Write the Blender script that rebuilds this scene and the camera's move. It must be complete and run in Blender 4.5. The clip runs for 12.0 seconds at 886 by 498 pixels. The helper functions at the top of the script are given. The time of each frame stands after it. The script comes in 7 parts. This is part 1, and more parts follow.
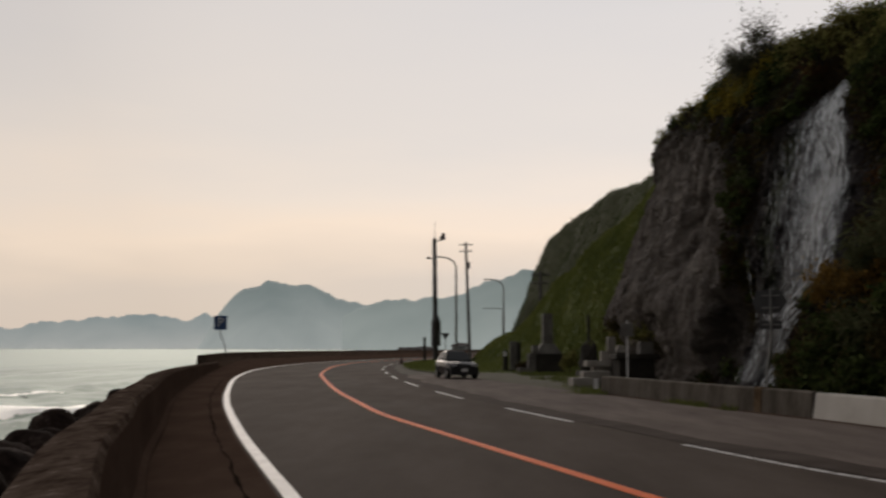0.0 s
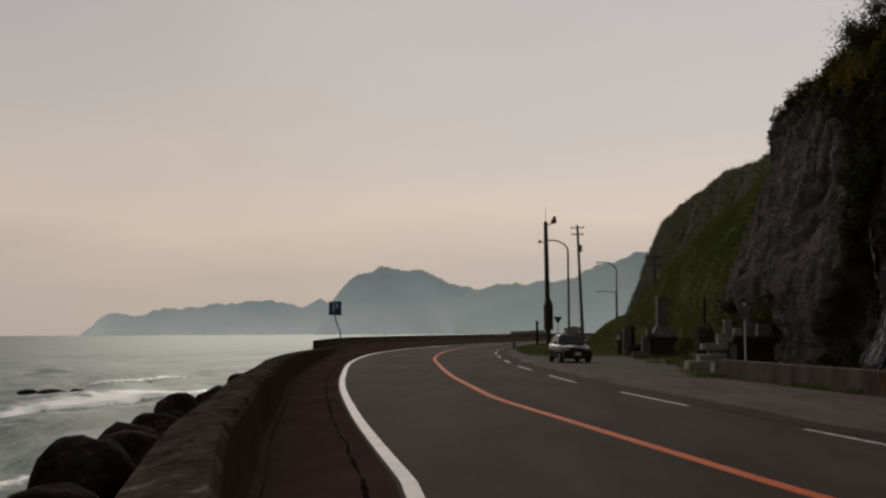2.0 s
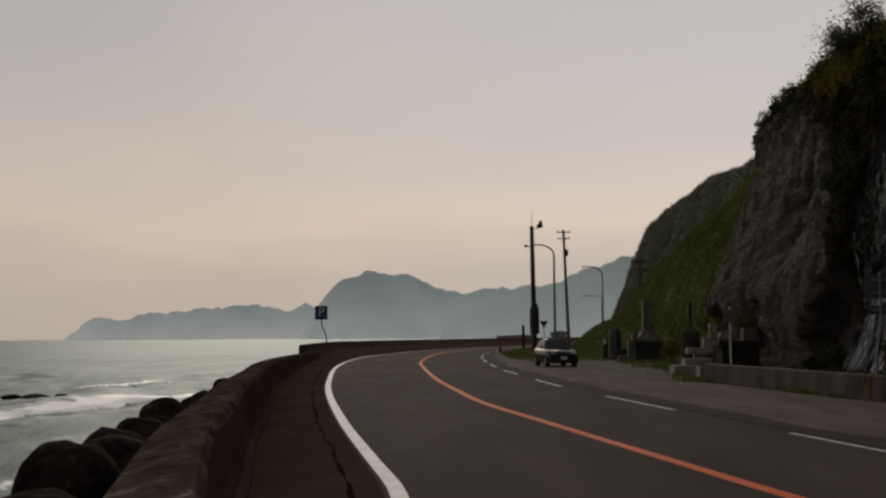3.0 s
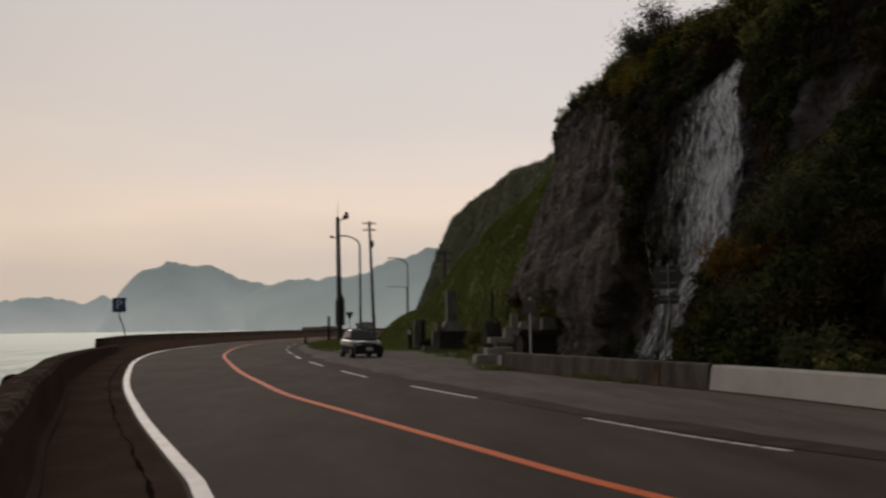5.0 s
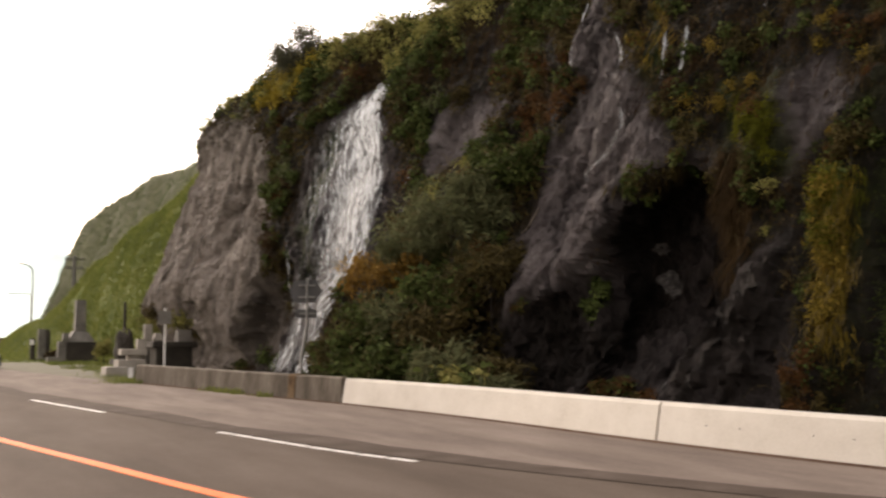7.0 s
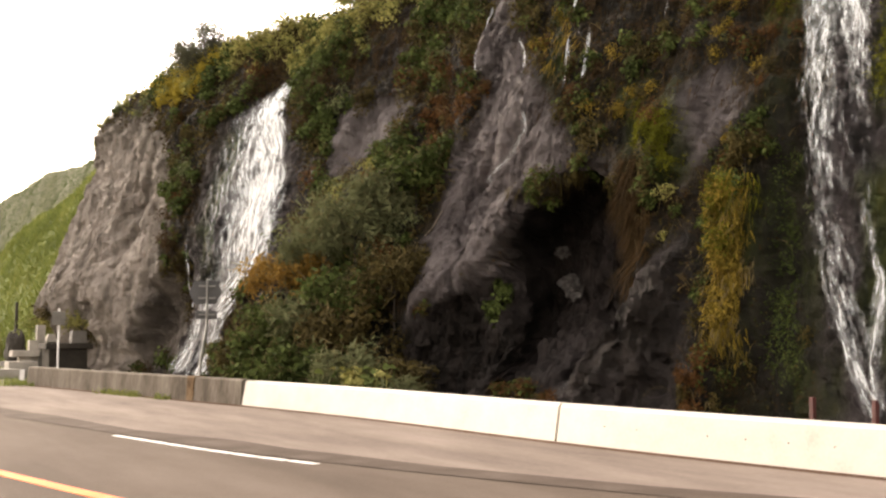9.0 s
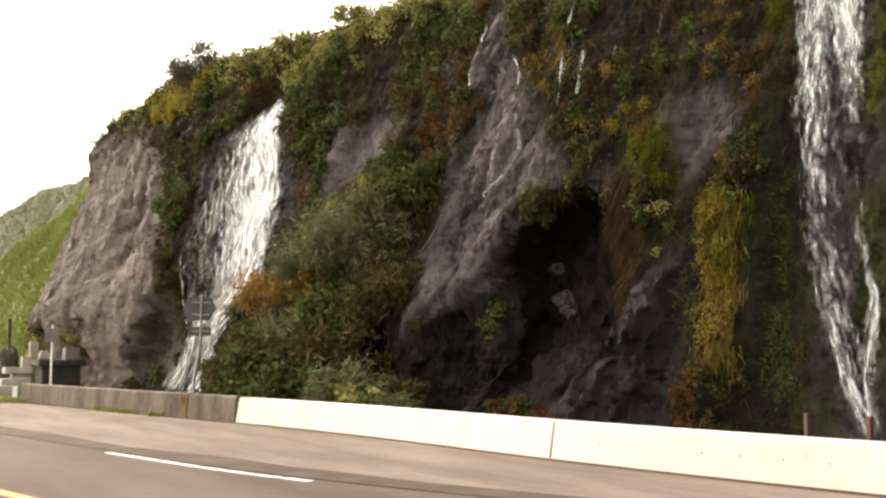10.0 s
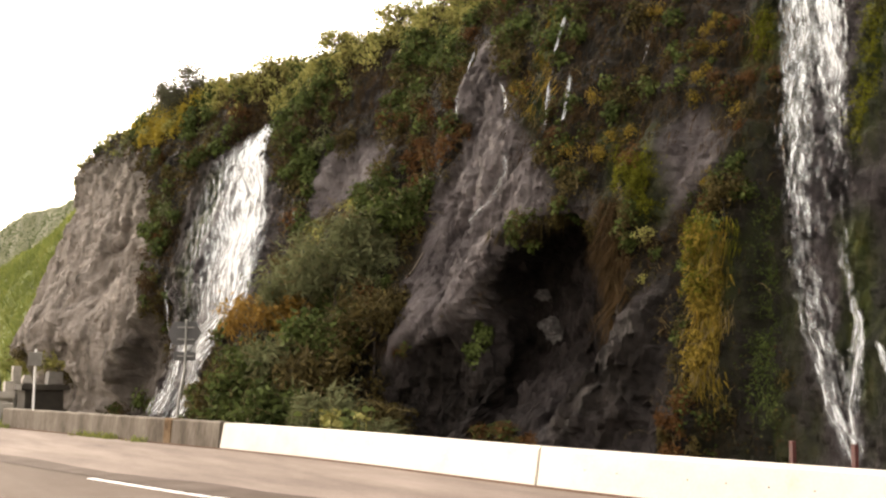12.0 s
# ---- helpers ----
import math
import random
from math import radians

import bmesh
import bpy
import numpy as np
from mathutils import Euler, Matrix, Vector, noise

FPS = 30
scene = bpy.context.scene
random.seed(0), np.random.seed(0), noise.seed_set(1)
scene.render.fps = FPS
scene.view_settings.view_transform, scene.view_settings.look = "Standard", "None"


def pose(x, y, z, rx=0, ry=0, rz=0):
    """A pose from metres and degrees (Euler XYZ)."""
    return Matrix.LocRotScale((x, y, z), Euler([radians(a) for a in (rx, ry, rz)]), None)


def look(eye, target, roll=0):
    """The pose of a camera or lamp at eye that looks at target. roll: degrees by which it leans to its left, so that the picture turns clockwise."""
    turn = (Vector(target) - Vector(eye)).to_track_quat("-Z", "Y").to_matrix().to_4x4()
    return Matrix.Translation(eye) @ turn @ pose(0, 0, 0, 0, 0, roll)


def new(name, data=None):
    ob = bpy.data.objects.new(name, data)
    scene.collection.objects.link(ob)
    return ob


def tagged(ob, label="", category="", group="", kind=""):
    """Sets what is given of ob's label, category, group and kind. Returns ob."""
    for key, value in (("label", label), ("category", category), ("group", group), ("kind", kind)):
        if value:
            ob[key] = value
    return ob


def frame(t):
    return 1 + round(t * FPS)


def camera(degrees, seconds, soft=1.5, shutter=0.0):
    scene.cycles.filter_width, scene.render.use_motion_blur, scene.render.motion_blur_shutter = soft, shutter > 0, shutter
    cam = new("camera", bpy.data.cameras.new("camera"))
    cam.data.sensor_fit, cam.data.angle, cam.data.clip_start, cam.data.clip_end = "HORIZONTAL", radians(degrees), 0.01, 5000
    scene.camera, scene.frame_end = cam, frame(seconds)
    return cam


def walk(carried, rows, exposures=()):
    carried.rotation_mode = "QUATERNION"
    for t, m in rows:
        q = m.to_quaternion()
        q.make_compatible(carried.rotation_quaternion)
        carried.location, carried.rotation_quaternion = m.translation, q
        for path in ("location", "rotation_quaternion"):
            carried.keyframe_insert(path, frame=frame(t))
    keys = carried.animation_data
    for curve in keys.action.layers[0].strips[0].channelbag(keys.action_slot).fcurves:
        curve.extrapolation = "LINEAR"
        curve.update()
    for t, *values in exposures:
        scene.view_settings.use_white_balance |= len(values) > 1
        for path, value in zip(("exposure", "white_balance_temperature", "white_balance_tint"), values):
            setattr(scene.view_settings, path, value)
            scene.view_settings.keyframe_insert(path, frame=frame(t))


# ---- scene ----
cam = camera(43.7, 12.0, soft=2.4, shutter=0.4)
EYE = (0.0, 0.0, 1.5)
PATH = [  # seconds, yaw, pitch, roll in degrees: the camera stands in one place and pans
    (0.0, 0.0, 5.11, 0.02), (0.5, 4.91, 4.48, 0.0), (1.0, 7.05, 3.95, -0.85), (1.5, 6.4, 4.11, -0.48),
    (2.0, 5.78, 4.31, -0.34), (2.5, 5.25, 4.52, -0.45), (2.7, 5.16, 4.54, -0.42), (4.3, 1.11, 4.25, -0.29),
    (4.5, -0.58, 4.17, -0.38), (5.0, -5.0, 3.96, -0.88), (5.5, -9.33, 3.83, -0.5), (6.0, -13.74, 4.02, 0.09),
    (6.5, -18.69, 4.33, -0.01), (7.0, -23.53, 4.5, 0.02), (7.5, -27.33, 4.51, 0.57), (7.7, -28.3, 4.6, 0.4),
    (9.5, -28.58, 4.67, 0.14), (10.0, -28.85, 5.46, 0.13), (10.5, -29.32, 6.17, 0.12), (11.0, -29.72, 6.65, 0.3),
    (11.5, -29.75, 6.83, 0.3), (12.0, -29.56, 6.79, 0.34)]
walk(cam, [(t, pose(*EYE, 90 + p, 0, y) @ pose(0, 0, 0, 0, 0, r)) for t, y, p, r in PATH],
     exposures=[(0.0, 0.0, 6800, 12), (0.5, -0.33, 6800, 12), (1.0, -0.47, 6800, 13), (2.5, -0.45, 6800, 13), (4.5, -0.45, 6900, 14), (5.0, -0.2, 6900, 14), (5.5, 0.3, 7050, 15), (6.0, 1.08, 7500, 17),
                (6.5, 1.82, 7550, 17), (7.0, 2.42, 7600, 16), (7.5, 3.02, 7700, 14), (9.5, 3.37, 7800, 13), (10.5, 3.42, 7750, 12), (12.0, 3.5, 7700, 12)])

# ---- light ----
SUN_UP, SUN_AWAY = radians(20), radians(-12)   # low veiled sun over the sea, west of the road


def add_world():
    world = bpy.data.worlds.new("overcast_evening")
    scene.world = world
    world.use_nodes = True
    nt = world.node_tree
    nt.nodes.clear()
    n = nt.nodes.new
    coord = n("ShaderNodeTexCoord")
    sep = n("ShaderNodeSeparateXYZ")
    nt.links.new(coord.outputs["Generated"], sep.inputs[0])
    warp = n("ShaderNodeTexNoise")
    warp.inputs["Scale"].default_value = 2.2
    warp.inputs["Detail"].default_value = 5
    stretch = n("ShaderNodeMapping")
    stretch.inputs["Scale"].default_value = (1.0, 1.0, 4.5)
    nt.links.new(coord.outputs["Generated"], stretch.inputs[0])
    nt.links.new(stretch.outputs[0], warp.inputs["Vector"])
    off = n("ShaderNodeMath")
    off.operation = "MULTIPLY_ADD"
    off.inputs[1].default_value = 0.16
    off.inputs[2].default_value = -0.08
    nt.links.new(warp.outputs["Fac"], off.inputs[0])
    height = n("ShaderNodeMath")
    height.operation = "ADD"
    nt.links.new(sep.outputs["Z"], height.inputs[0])
    nt.links.new(off.outputs[0], height.inputs[1])
    ramp = n("ShaderNodeValToRGB")
    e = ramp.color_ramp.elements
    stops = [(0.0, (0.545, 0.51, 0.485)), (0.05, (0.58, 0.53, 0.495)), (0.08, (0.68, 0.595, 0.525)), (0.11, (0.78, 0.67, 0.575)), (0.145, (0.72, 0.655, 0.60)),
             (0.20, (0.635, 0.61, 0.595)), (0.30, (0.58, 0.575, 0.585)), (0.5, (0.41, 0.41, 0.425)), (1.0, (0.37, 0.37, 0.385))]
    while len(e) < len(stops):
        e.new(0.5)
    for el, (p, c) in zip(e, stops):
        el.position, el.color = p, (*c, 1)
    nt.links.new(height.outputs[0], ramp.inputs[0])
    glow = n("ShaderNodeMapRange")          # the sky is brightest where the veiled sun stands and dims towards the far side
    glow.inputs["From Min"].default_value, glow.inputs["From Max"].default_value = -1.0, 0.75
    glow.inputs["To Min"].default_value, glow.inputs["To Max"].default_value = 0.22, 1.0
    toward = n("ShaderNodeVectorMath")
    toward.operation = "DOT_PRODUCT"
    toward.inputs[1].default_value = (math.sin(SUN_AWAY), math.cos(SUN_AWAY), 0.0)
    nt.links.new(coord.outputs["Generated"], toward.inputs[0])
    nt.links.new(toward.outputs["Value"], glow.inputs["Value"])
    lift = n("ShaderNodeMapRange")          # thinner cloud over the land to the east of the road
    lift.inputs["From Min"].default_value, lift.inputs["From Max"].default_value = 0.62, 1.0
    lift.inputs["To Min"].default_value, lift.inputs["To Max"].default_value = 0.0, 0.34
    east = n("ShaderNodeVectorMath")
    east.operation = "DOT_PRODUCT"
    east.inputs[1].default_value = (math.sin(radians(35)) * math.cos(radians(22)), math.cos(radians(35)) * math.cos(radians(22)), math.sin(radians(22)))
    nt.links.new(coord.outputs["Generated"], east.inputs[0])
    nt.links.new(east.outputs["Value"], lift.inputs["Value"])
    bright = n("ShaderNodeMath")
    nt.links.new(glow.outputs[0], bright.inputs[0])
    nt.links.new(lift.outputs[0], bright.inputs[1])
    sky = n("ShaderNodeTexSky")
    sky.sky_type, sky.sun_disc = "NISHITA", False
    sky.sun_elevation, sky.sun_rotation = SUN_UP, SUN_AWAY
    clear = n("ShaderNodeBackground")
    clear.inputs["Strength"].default_value = 0.05
    nt.links.new(sky.outputs[0], clear.inputs[0])
    cloud = n("ShaderNodeBackground")
    nt.links.new(ramp.outputs[0], cloud.inputs[0])
    nt.links.new(bright.outputs[0], cloud.inputs["Strength"])
    mix = n("ShaderNodeMixShader")
    mix.inputs[0].default_value = 0.93
    nt.links.new(clear.outputs[0], mix.inputs[1])
    nt.links.new(cloud.outputs[0], mix.inputs[2])
    nt.links.new(mix.outputs[0], n("ShaderNodeOutputWorld").inputs[0])
    sun = new("sun", bpy.data.lights.new("sun", "SUN"))
    sun.data.energy, sun.data.angle, sun.data.color = 0.5, radians(25), (1.0, 0.9, 0.8)
    way = Vector((math.sin(SUN_AWAY) * math.cos(SUN_UP), math.cos(SUN_AWAY) * math.cos(SUN_UP), math.sin(SUN_UP)))
    sun.matrix_world = look(way * 100, (0, 0, 0))


add_world()


# ---- materials ----
def material(name, colours, scale=4.0, fine=40.0, rough=0.8, bump=0.3, metal=0.0, spread=0.35, stretch=(1, 1, 1), spec=0.5, fine_amount=0.5, per_piece=0.0):
    """Two scales of noise between the given colours, with fine relief. Object space, metres."""
    m = bpy.data.materials.new(name)
    m.use_nodes = True
    nt = m.node_tree
    b = nt.nodes["Principled BSDF"]
    n = nt.nodes.new
    geo = n("ShaderNodeNewGeometry")
    mp = n("ShaderNodeMapping")
    mp.inputs["Scale"].default_value = stretch
    nt.links.new(geo.outputs["Position"], mp.inputs[0])
    big, small = n("ShaderNodeTexNoise"), n("ShaderNodeTexNoise")
    big.inputs["Scale"].default_value, small.inputs["Scale"].default_value = scale, fine
    big.inputs["Detail"].default_value, small.inputs["Detail"].default_value = 6, 4
    big.inputs["Roughness"].default_value = 0.62
    for t in (big, small):
        nt.links.new(mp.outputs[0], t.inputs["Vector"])
    mixf = n("ShaderNodeMix")
    mixf.inputs[0].default_value = fine_amount * 0.5
    nt.links.new(big.outputs["Fac"], mixf.inputs[2])
    nt.links.new(small.outputs["Fac"], mixf.inputs[3])
    value = mixf.outputs[0]
    if per_piece:
        info = n("ShaderNodeNewGeometry")
        add = n("ShaderNodeMath")
        add.operation = "MULTIPLY_ADD"
        add.inputs[1].default_value = per_piece
        nt.links.new(info.outputs["Random Per Island"], add.inputs[0])
        sub = n("ShaderNodeMath")
        sub.inputs[1].default_value = -per_piece / 2
        nt.links.new(value, sub.inputs[0])
        nt.links.new(sub.outputs[0], add.inputs[2])
        value = add.outputs[0]
    ramp = n("ShaderNodeValToRGB")
    e = ramp.color_ramp.elements
    while len(e) < len(colours):
        e.new(0.5)
    for i, (el, c) in enumerate(zip(e, colours)):
        el.position = 0.5 + spread * (i / max(1, len(colours) - 1) - 0.5)
        el.color = (*c, 1)
    nt.links.new(value, ramp.inputs[0])
    nt.links.new(ramp.outputs[0], b.inputs["Base Color"])
    b.inputs["Roughness"].default_value, b.inputs["Metallic"].default_value = rough, metal
    b.inputs["Specular IOR Level"].default_value = spec
    if bump:
        bp = n("ShaderNodeBump")
        bp.inputs["Strength"].default_value = bump
        bp.inputs["Distance"].default_value = 0.02
        nt.links.new(mixf.outputs[0], bp.inputs["Height"])
        nt.links.new(bp.outputs[0], b.inputs["Normal"])
    return m


M = {}
M["asphalt"] = material("asphalt", [(0.0742, 0.0572, 0.04698), (0.1049, 0.08305, 0.06844), (0.1389, 0.1111, 0.09396)], 0.6, 60, 0.85, 0.3, stretch=(1, 0.22, 1), spec=0.03, spread=0.36)
M["new_asphalt"] = material("darker_asphalt_strip", [(0.06, 0.04584, 0.0378), (0.086, 0.06747, 0.0567), (0.118, 0.09476, 0.081)], 1.2, 50, 0.85, 0.3, spec=0.03)
M["old_asphalt"] = material("worn_asphalt", [(0.095, 0.07488, 0.0638), (0.172, 0.1394, 0.121), (0.255, 0.2111, 0.1848)], 1.1, 45, 0.9, 0.4, stretch=(1, 0.2, 1), spec=0.05, spread=0.5)
M["walk"] = material("pavement_asphalt", [(0.06, 0.0385, 0.028), (0.09, 0.059, 0.044), (0.125, 0.085, 0.065)], 0.8, 50, 0.9, 0.35, spec=0.0, spread=0.5, stretch=(1, 0.4, 1))
M["earth"] = material("gravel_earth", [(0.05, 0.042, 0.03), (0.09, 0.075, 0.055), (0.14, 0.12, 0.09)], 0.6, 30, 0.95, 0.6)
M["gravel"] = material("brown_gravel", [(0.0372, 0.035, 0.01768), (0.0744, 0.07, 0.0364), (0.1178, 0.112, 0.0624)], 0.7, 25, 0.95, 0.5, spread=0.5)
M["white_line"] = material("white_road_paint", [(0.42, 0.39, 0.36), (0.75, 0.72, 0.69), (0.82, 0.79, 0.76)], 2.0, 60, 0.5, 0.2, spread=0.5)
M["orange_line"] = material("orange_road_paint", [(0.72, 0.105, 0.005), (0.93, 0.145, 0.006), (0.95, 0.19, 0.01)], 2.0, 40, 0.7, 0.2)
M["sea_concrete"] = material("seawall_concrete", [(0.024, 0.0158, 0.0115), (0.055, 0.038, 0.0285), (0.09, 0.0645, 0.05), (0.125, 0.093, 0.074), (0.30, 0.25, 0.21)], 6.0, 26, 0.95, 0.3, spec=0.0, spread=0.36, stretch=(1, 0.3, 1))
M["sea_face"] = material("seawall_inner_face", [(0.058, 0.0375, 0.0275), (0.082, 0.0545, 0.041), (0.11, 0.075, 0.057)], 1.2, 12, 0.95, 0.15, spec=0.0, spread=0.6, stretch=(1, 0.12, 1))
M["dark_concrete"] = material("stained_concrete", [(0.027, 0.02145, 0.01586), (0.081, 0.0676, 0.05368), (0.1485, 0.1287, 0.1061), (0.243, 0.2145, 0.183)], 1.3, 16, 0.9, 0.4, spec=0.1, spread=0.5, stretch=(1.1, 1.1, 0.35))
M["white_wall"] = material("white_painted_concrete", [(0.34, 0.305, 0.26), (0.50, 0.465, 0.41), (0.57, 0.535, 0.48), (0.60, 0.565, 0.51)], 1.3, 26, 0.75, 0.35, spread=0.6)
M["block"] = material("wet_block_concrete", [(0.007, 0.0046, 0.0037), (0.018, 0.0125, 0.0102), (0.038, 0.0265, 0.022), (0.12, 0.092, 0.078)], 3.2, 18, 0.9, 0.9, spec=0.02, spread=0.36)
M["grass"] = material("slope_grass", [(0.06566, 0.08372, 0.02964), (0.1313, 0.1615, 0.05187), (0.2079, 0.2272, 0.08645)], 0.3, 6, 0.95, 0.25, spread=0.3)
M["ridge"] = material("wooded_ridge_cover", [(0.05762, 0.05748, 0.02944), (0.07857, 0.0836, 0.03864), (0.09952, 0.1045, 0.04784)], 0.3, 4, 0.95, 0.25)
M["dark_metal"] = material("dark_steel", [(0.02, 0.018, 0.016), (0.035, 0.03, 0.028)], 3, 40, 0.55, 0.1)
M["grey_metal"] = material("galvanised_steel", [(0.16, 0.16, 0.155), (0.26, 0.26, 0.25)], 3, 40, 0.5, 0.1, metal=0.6)
M["pole_concrete"] = material("pole_concrete", [(0.10, 0.095, 0.09), (0.17, 0.165, 0.155)], 2, 30, 0.85, 0.2)


# ---- building helpers ----
def finish(bm, name, mats, parent=None, smooth=False):
    me = bpy.data.meshes.new(name)
    bm.to_mesh(me)
    bm.free()
    for mt in (mats if isinstance(mats, (list, tuple)) else [mats]):
        me.materials.append(mt)
    if smooth:
        me.polygons.foreach_set("use_smooth", [True] * len(me.polygons))
    ob = new(name, me)
    if parent:
        ob.parent = parent
    return ob


def part(name, bm, mat, parent, label="", smooth=False):
    ob = finish(bm, name, mat, parent, smooth)
    return tagged(ob, label)


def data_mesh(name, verts, faces, mats, parent=None, smooth=False, index=None):
    me = bpy.data.meshes.new(name)
    me.from_pydata(verts, [], faces)
    for mt in (mats if isinstance(mats, (list, tuple)) else [mats]):
        me.materials.append(mt)
    if smooth:
        me.polygons.foreach_set("use_smooth", [True] * len(me.polygons))
    if index is not None:
        me.polygons.foreach_set("material_index", index)
    me.update()
    ob = new(name, me)
    if parent:
        ob.parent = parent
    return ob


def smooth_line(points, step=1.0):
    """A Catmull-Rom curve through plan points, resampled about every step metres."""
    p = [np.array(q, float) for q in points]
    p = [2 * p[0] - p[1]] + p + [2 * p[-1] - p[-2]]
    out = []
    for i in range(1, len(p) - 2):
        a, b, c, d = p[i - 1:i + 3]
        k = max(1, int(np.linalg.norm(c[:2] - b[:2]) / step))
        for j in range(k):
            t = j / k
            out.append(0.5 * (2 * b + (c - a) * t + (2 * a - 5 * b + 4 * c - d) * t * t + (3 * b - a - 3 * c + d) * t ** 3))
    out.append(p[-2])
    return np.array(out)


def rights(line):
    """Unit plan vectors to the right of the line's heading."""
    d = np.gradient(line[:, :2], axis=0)
    d /= np.linalg.norm(d, axis=1)[:, None]
    return np.stack([d[:, 1], -d[:, 0]], 1)


def sweep(name, line, section, mat, closed=True, parent=None, smooth=False, caps=True):
    """Sweeps a section of (offset to the right, height) along a plan line."""
    r = rights(line)
    k, verts, faces = len(section), [], []
    for p, q in zip(line, r):
        z0 = p[2] if len(p) > 2 else 0.0
        for o, z in section:
            verts.append((p[0] + q[0] * o, p[1] + q[1] * o, z + z0))
    for i in range(len(line) - 1):
        for j in range(k if closed else k - 1):
            a, b = i * k + j, i * k + (j + 1) % k
            faces.append((a, a + k, b + k, b))
    if closed and caps:
        faces.append(tuple(range(k)))
        faces.append(tuple(range(len(verts) - 1, len(verts) - k - 1, -1)))
    return data_mesh(name, verts, faces, mat, parent, smooth)


def cut_line(line, a, b):
    """The stretch of a plan line between the along-road distances a and b."""
    s = np.concatenate([[0], np.cumsum(np.linalg.norm(np.diff(line[:, :2], axis=0), axis=1))])
    t = np.unique(np.concatenate([[a], s[(s > a) & (s < b)], [b]]))
    return np.stack([np.interp(t, s, line[:, i]) for i in range(line.shape[1])], 1)


def fbm(x, y, z, octaves=5, seed=0.0):
    return noise.fractal(Vector((x + seed, y + seed * 1.7, z - seed)), 0.9, 2.1, octaves)


def tube(bm, a, b, r0, r1=None, sides=10):
    """Adds a tapered round bar from a to b."""
    r1 = r0 if r1 is None else r1
    a, b = Vector(a), Vector(b)
    q = (b - a).to_track_quat("Z", "Y").to_matrix().to_4x4()
    bmesh.ops.create_cone(bm, cap_ends=True, segments=sides, radius1=r0, radius2=r1, depth=(b - a).length,
                          matrix=Matrix.Translation((a + b) / 2) @ q)


def box(bm, lo, hi, bevel=0.0, turn=None):
    c = [(l + h) / 2 for l, h in zip(lo, hi)]
    s = [h - l for l, h in zip(lo, hi)]
    m = Matrix.LocRotScale(c, None, s)
    if turn is not None:
        m = turn @ m
    v = bmesh.ops.create_cube(bm, size=1, matrix=m)["verts"]
    if bevel:
        e = list({x for w in v for x in w.link_edges})
        bmesh.ops.bevel(bm, geom=e, offset=bevel, segments=2, affect="EDGES", profile=0.6)


def thing(name, at=(0, 0, 0), turn=0.0, label="", category="", group="", kind=""):
    ob = new(name)
    ob.matrix_basis = pose(*at, 0, 0, turn)
    return tagged(ob, label, category, group, kind)


# ---- plan ----
CENTRE = smooth_line([(60, -62), (33, -34), (16, -13), (8.2, -1.5), (4.6, 4.4), (2.65, 9.4), (1.45, 13.9), (0.1, 19.3), (-1.35, 25.2),
                      (-2.35, 30.8), (-3.7, 38.9), (-5.35, 50.8), (-7.0, 64.0), (-8.2, 79.4), (-8.9, 94.6), (-8.6, 112), (-6.6, 132), (-2, 156),
                      (6, 182), (20, 214), (42, 250), (80, 300)], 1.0)
SHORE = smooth_line([(26, -62), (12, -30), (3.6, -9), (0.7, -2.5), (-0.45, 1.2), (-1.27, 4.1), (-1.77, 5.8), (-2.32, 7.8), (-2.98, 10.7), (-3.95, 14.6), (-5.2, 20.4),
                     (-7.0, 28.4), (-9.9, 43.0), (-14.2, 68), (-18.8, 97), (-22.8, 125), (-23.8, 150), (-21.8, 182), (-17.5, 218),
                     (-8, 278), (12, 350), (50, 430)], 1.0)
BARRIER = smooth_line([(40, -40), (20, -14), (13, 0.0), (10.4, 6.4), (9.6, 9.6), (9.05, 13.3), (8.55, 18.7), (7.75, 23.5), (6.95, 27.2), (5.8, 33.2), (5.15, 36.4)], 0.7)
WHITE = smooth_line([(56, -66), (29, -37), (12.4, -15.5), (4.9, -3.5), (1.2, 2.8), (-0.77, 8.4), (-1.4, 11.2), (-2.24, 14.6), (-3.6, 20.3), (-5.7, 29.9), (-7.6, 39.9),
                     (-10.1, 54.5), (-12.1, 69.9), (-13.2, 84), (-13.4, 98), (-12.9, 114), (-10.8, 134), (-6, 159), (2, 185), (16, 217), (38, 253), (76, 303)], 1.0)
EDGE = smooth_line([(64, -58), (37, -31), (20, -10.5), (12, 0.5), (8.0, 6.0), (5.05, 12.4), (3.75, 17.4), (2.6, 22.8), (1.5, 28.2), (0.5, 33.5), (-0.3, 38.8),
                    (-1.3, 46.1), (-1.8, 50.0), (-2.6, 57.8), (-3.8, 71.8), (-4.6, 86.4), (-4.6, 102), (-3.9, 116), (-2.2, 131), (2.2, 154), (10, 179), (24, 211), (46, 247), (84, 297)], 1.0)


def along(line, y):
    """The point of a line at that y, by its last crossing away from the camera."""
    i = int(np.argmin(np.abs(line[:, 1] - y)))
    return line[i]


# ---- ground and road ----
def add_ground():
    verts, faces = [], []
    for p in SHORE[::3]:
        verts += [(p[0] - 0.1, p[1], -0.03), (p[0] + 60, p[1], -0.03), (2500, p[1] * 6, -0.03)]
    for i in range(len(verts) // 3 - 1):
        a = 3 * i
        faces += [(a, a + 1, a + 4, a + 3), (a + 1, a + 2, a + 5, a + 4)]
    tagged(data_mesh("ground", verts, faces, M["earth"]), "bare gravelly earth beside the coast road", "ground", kind="structure")


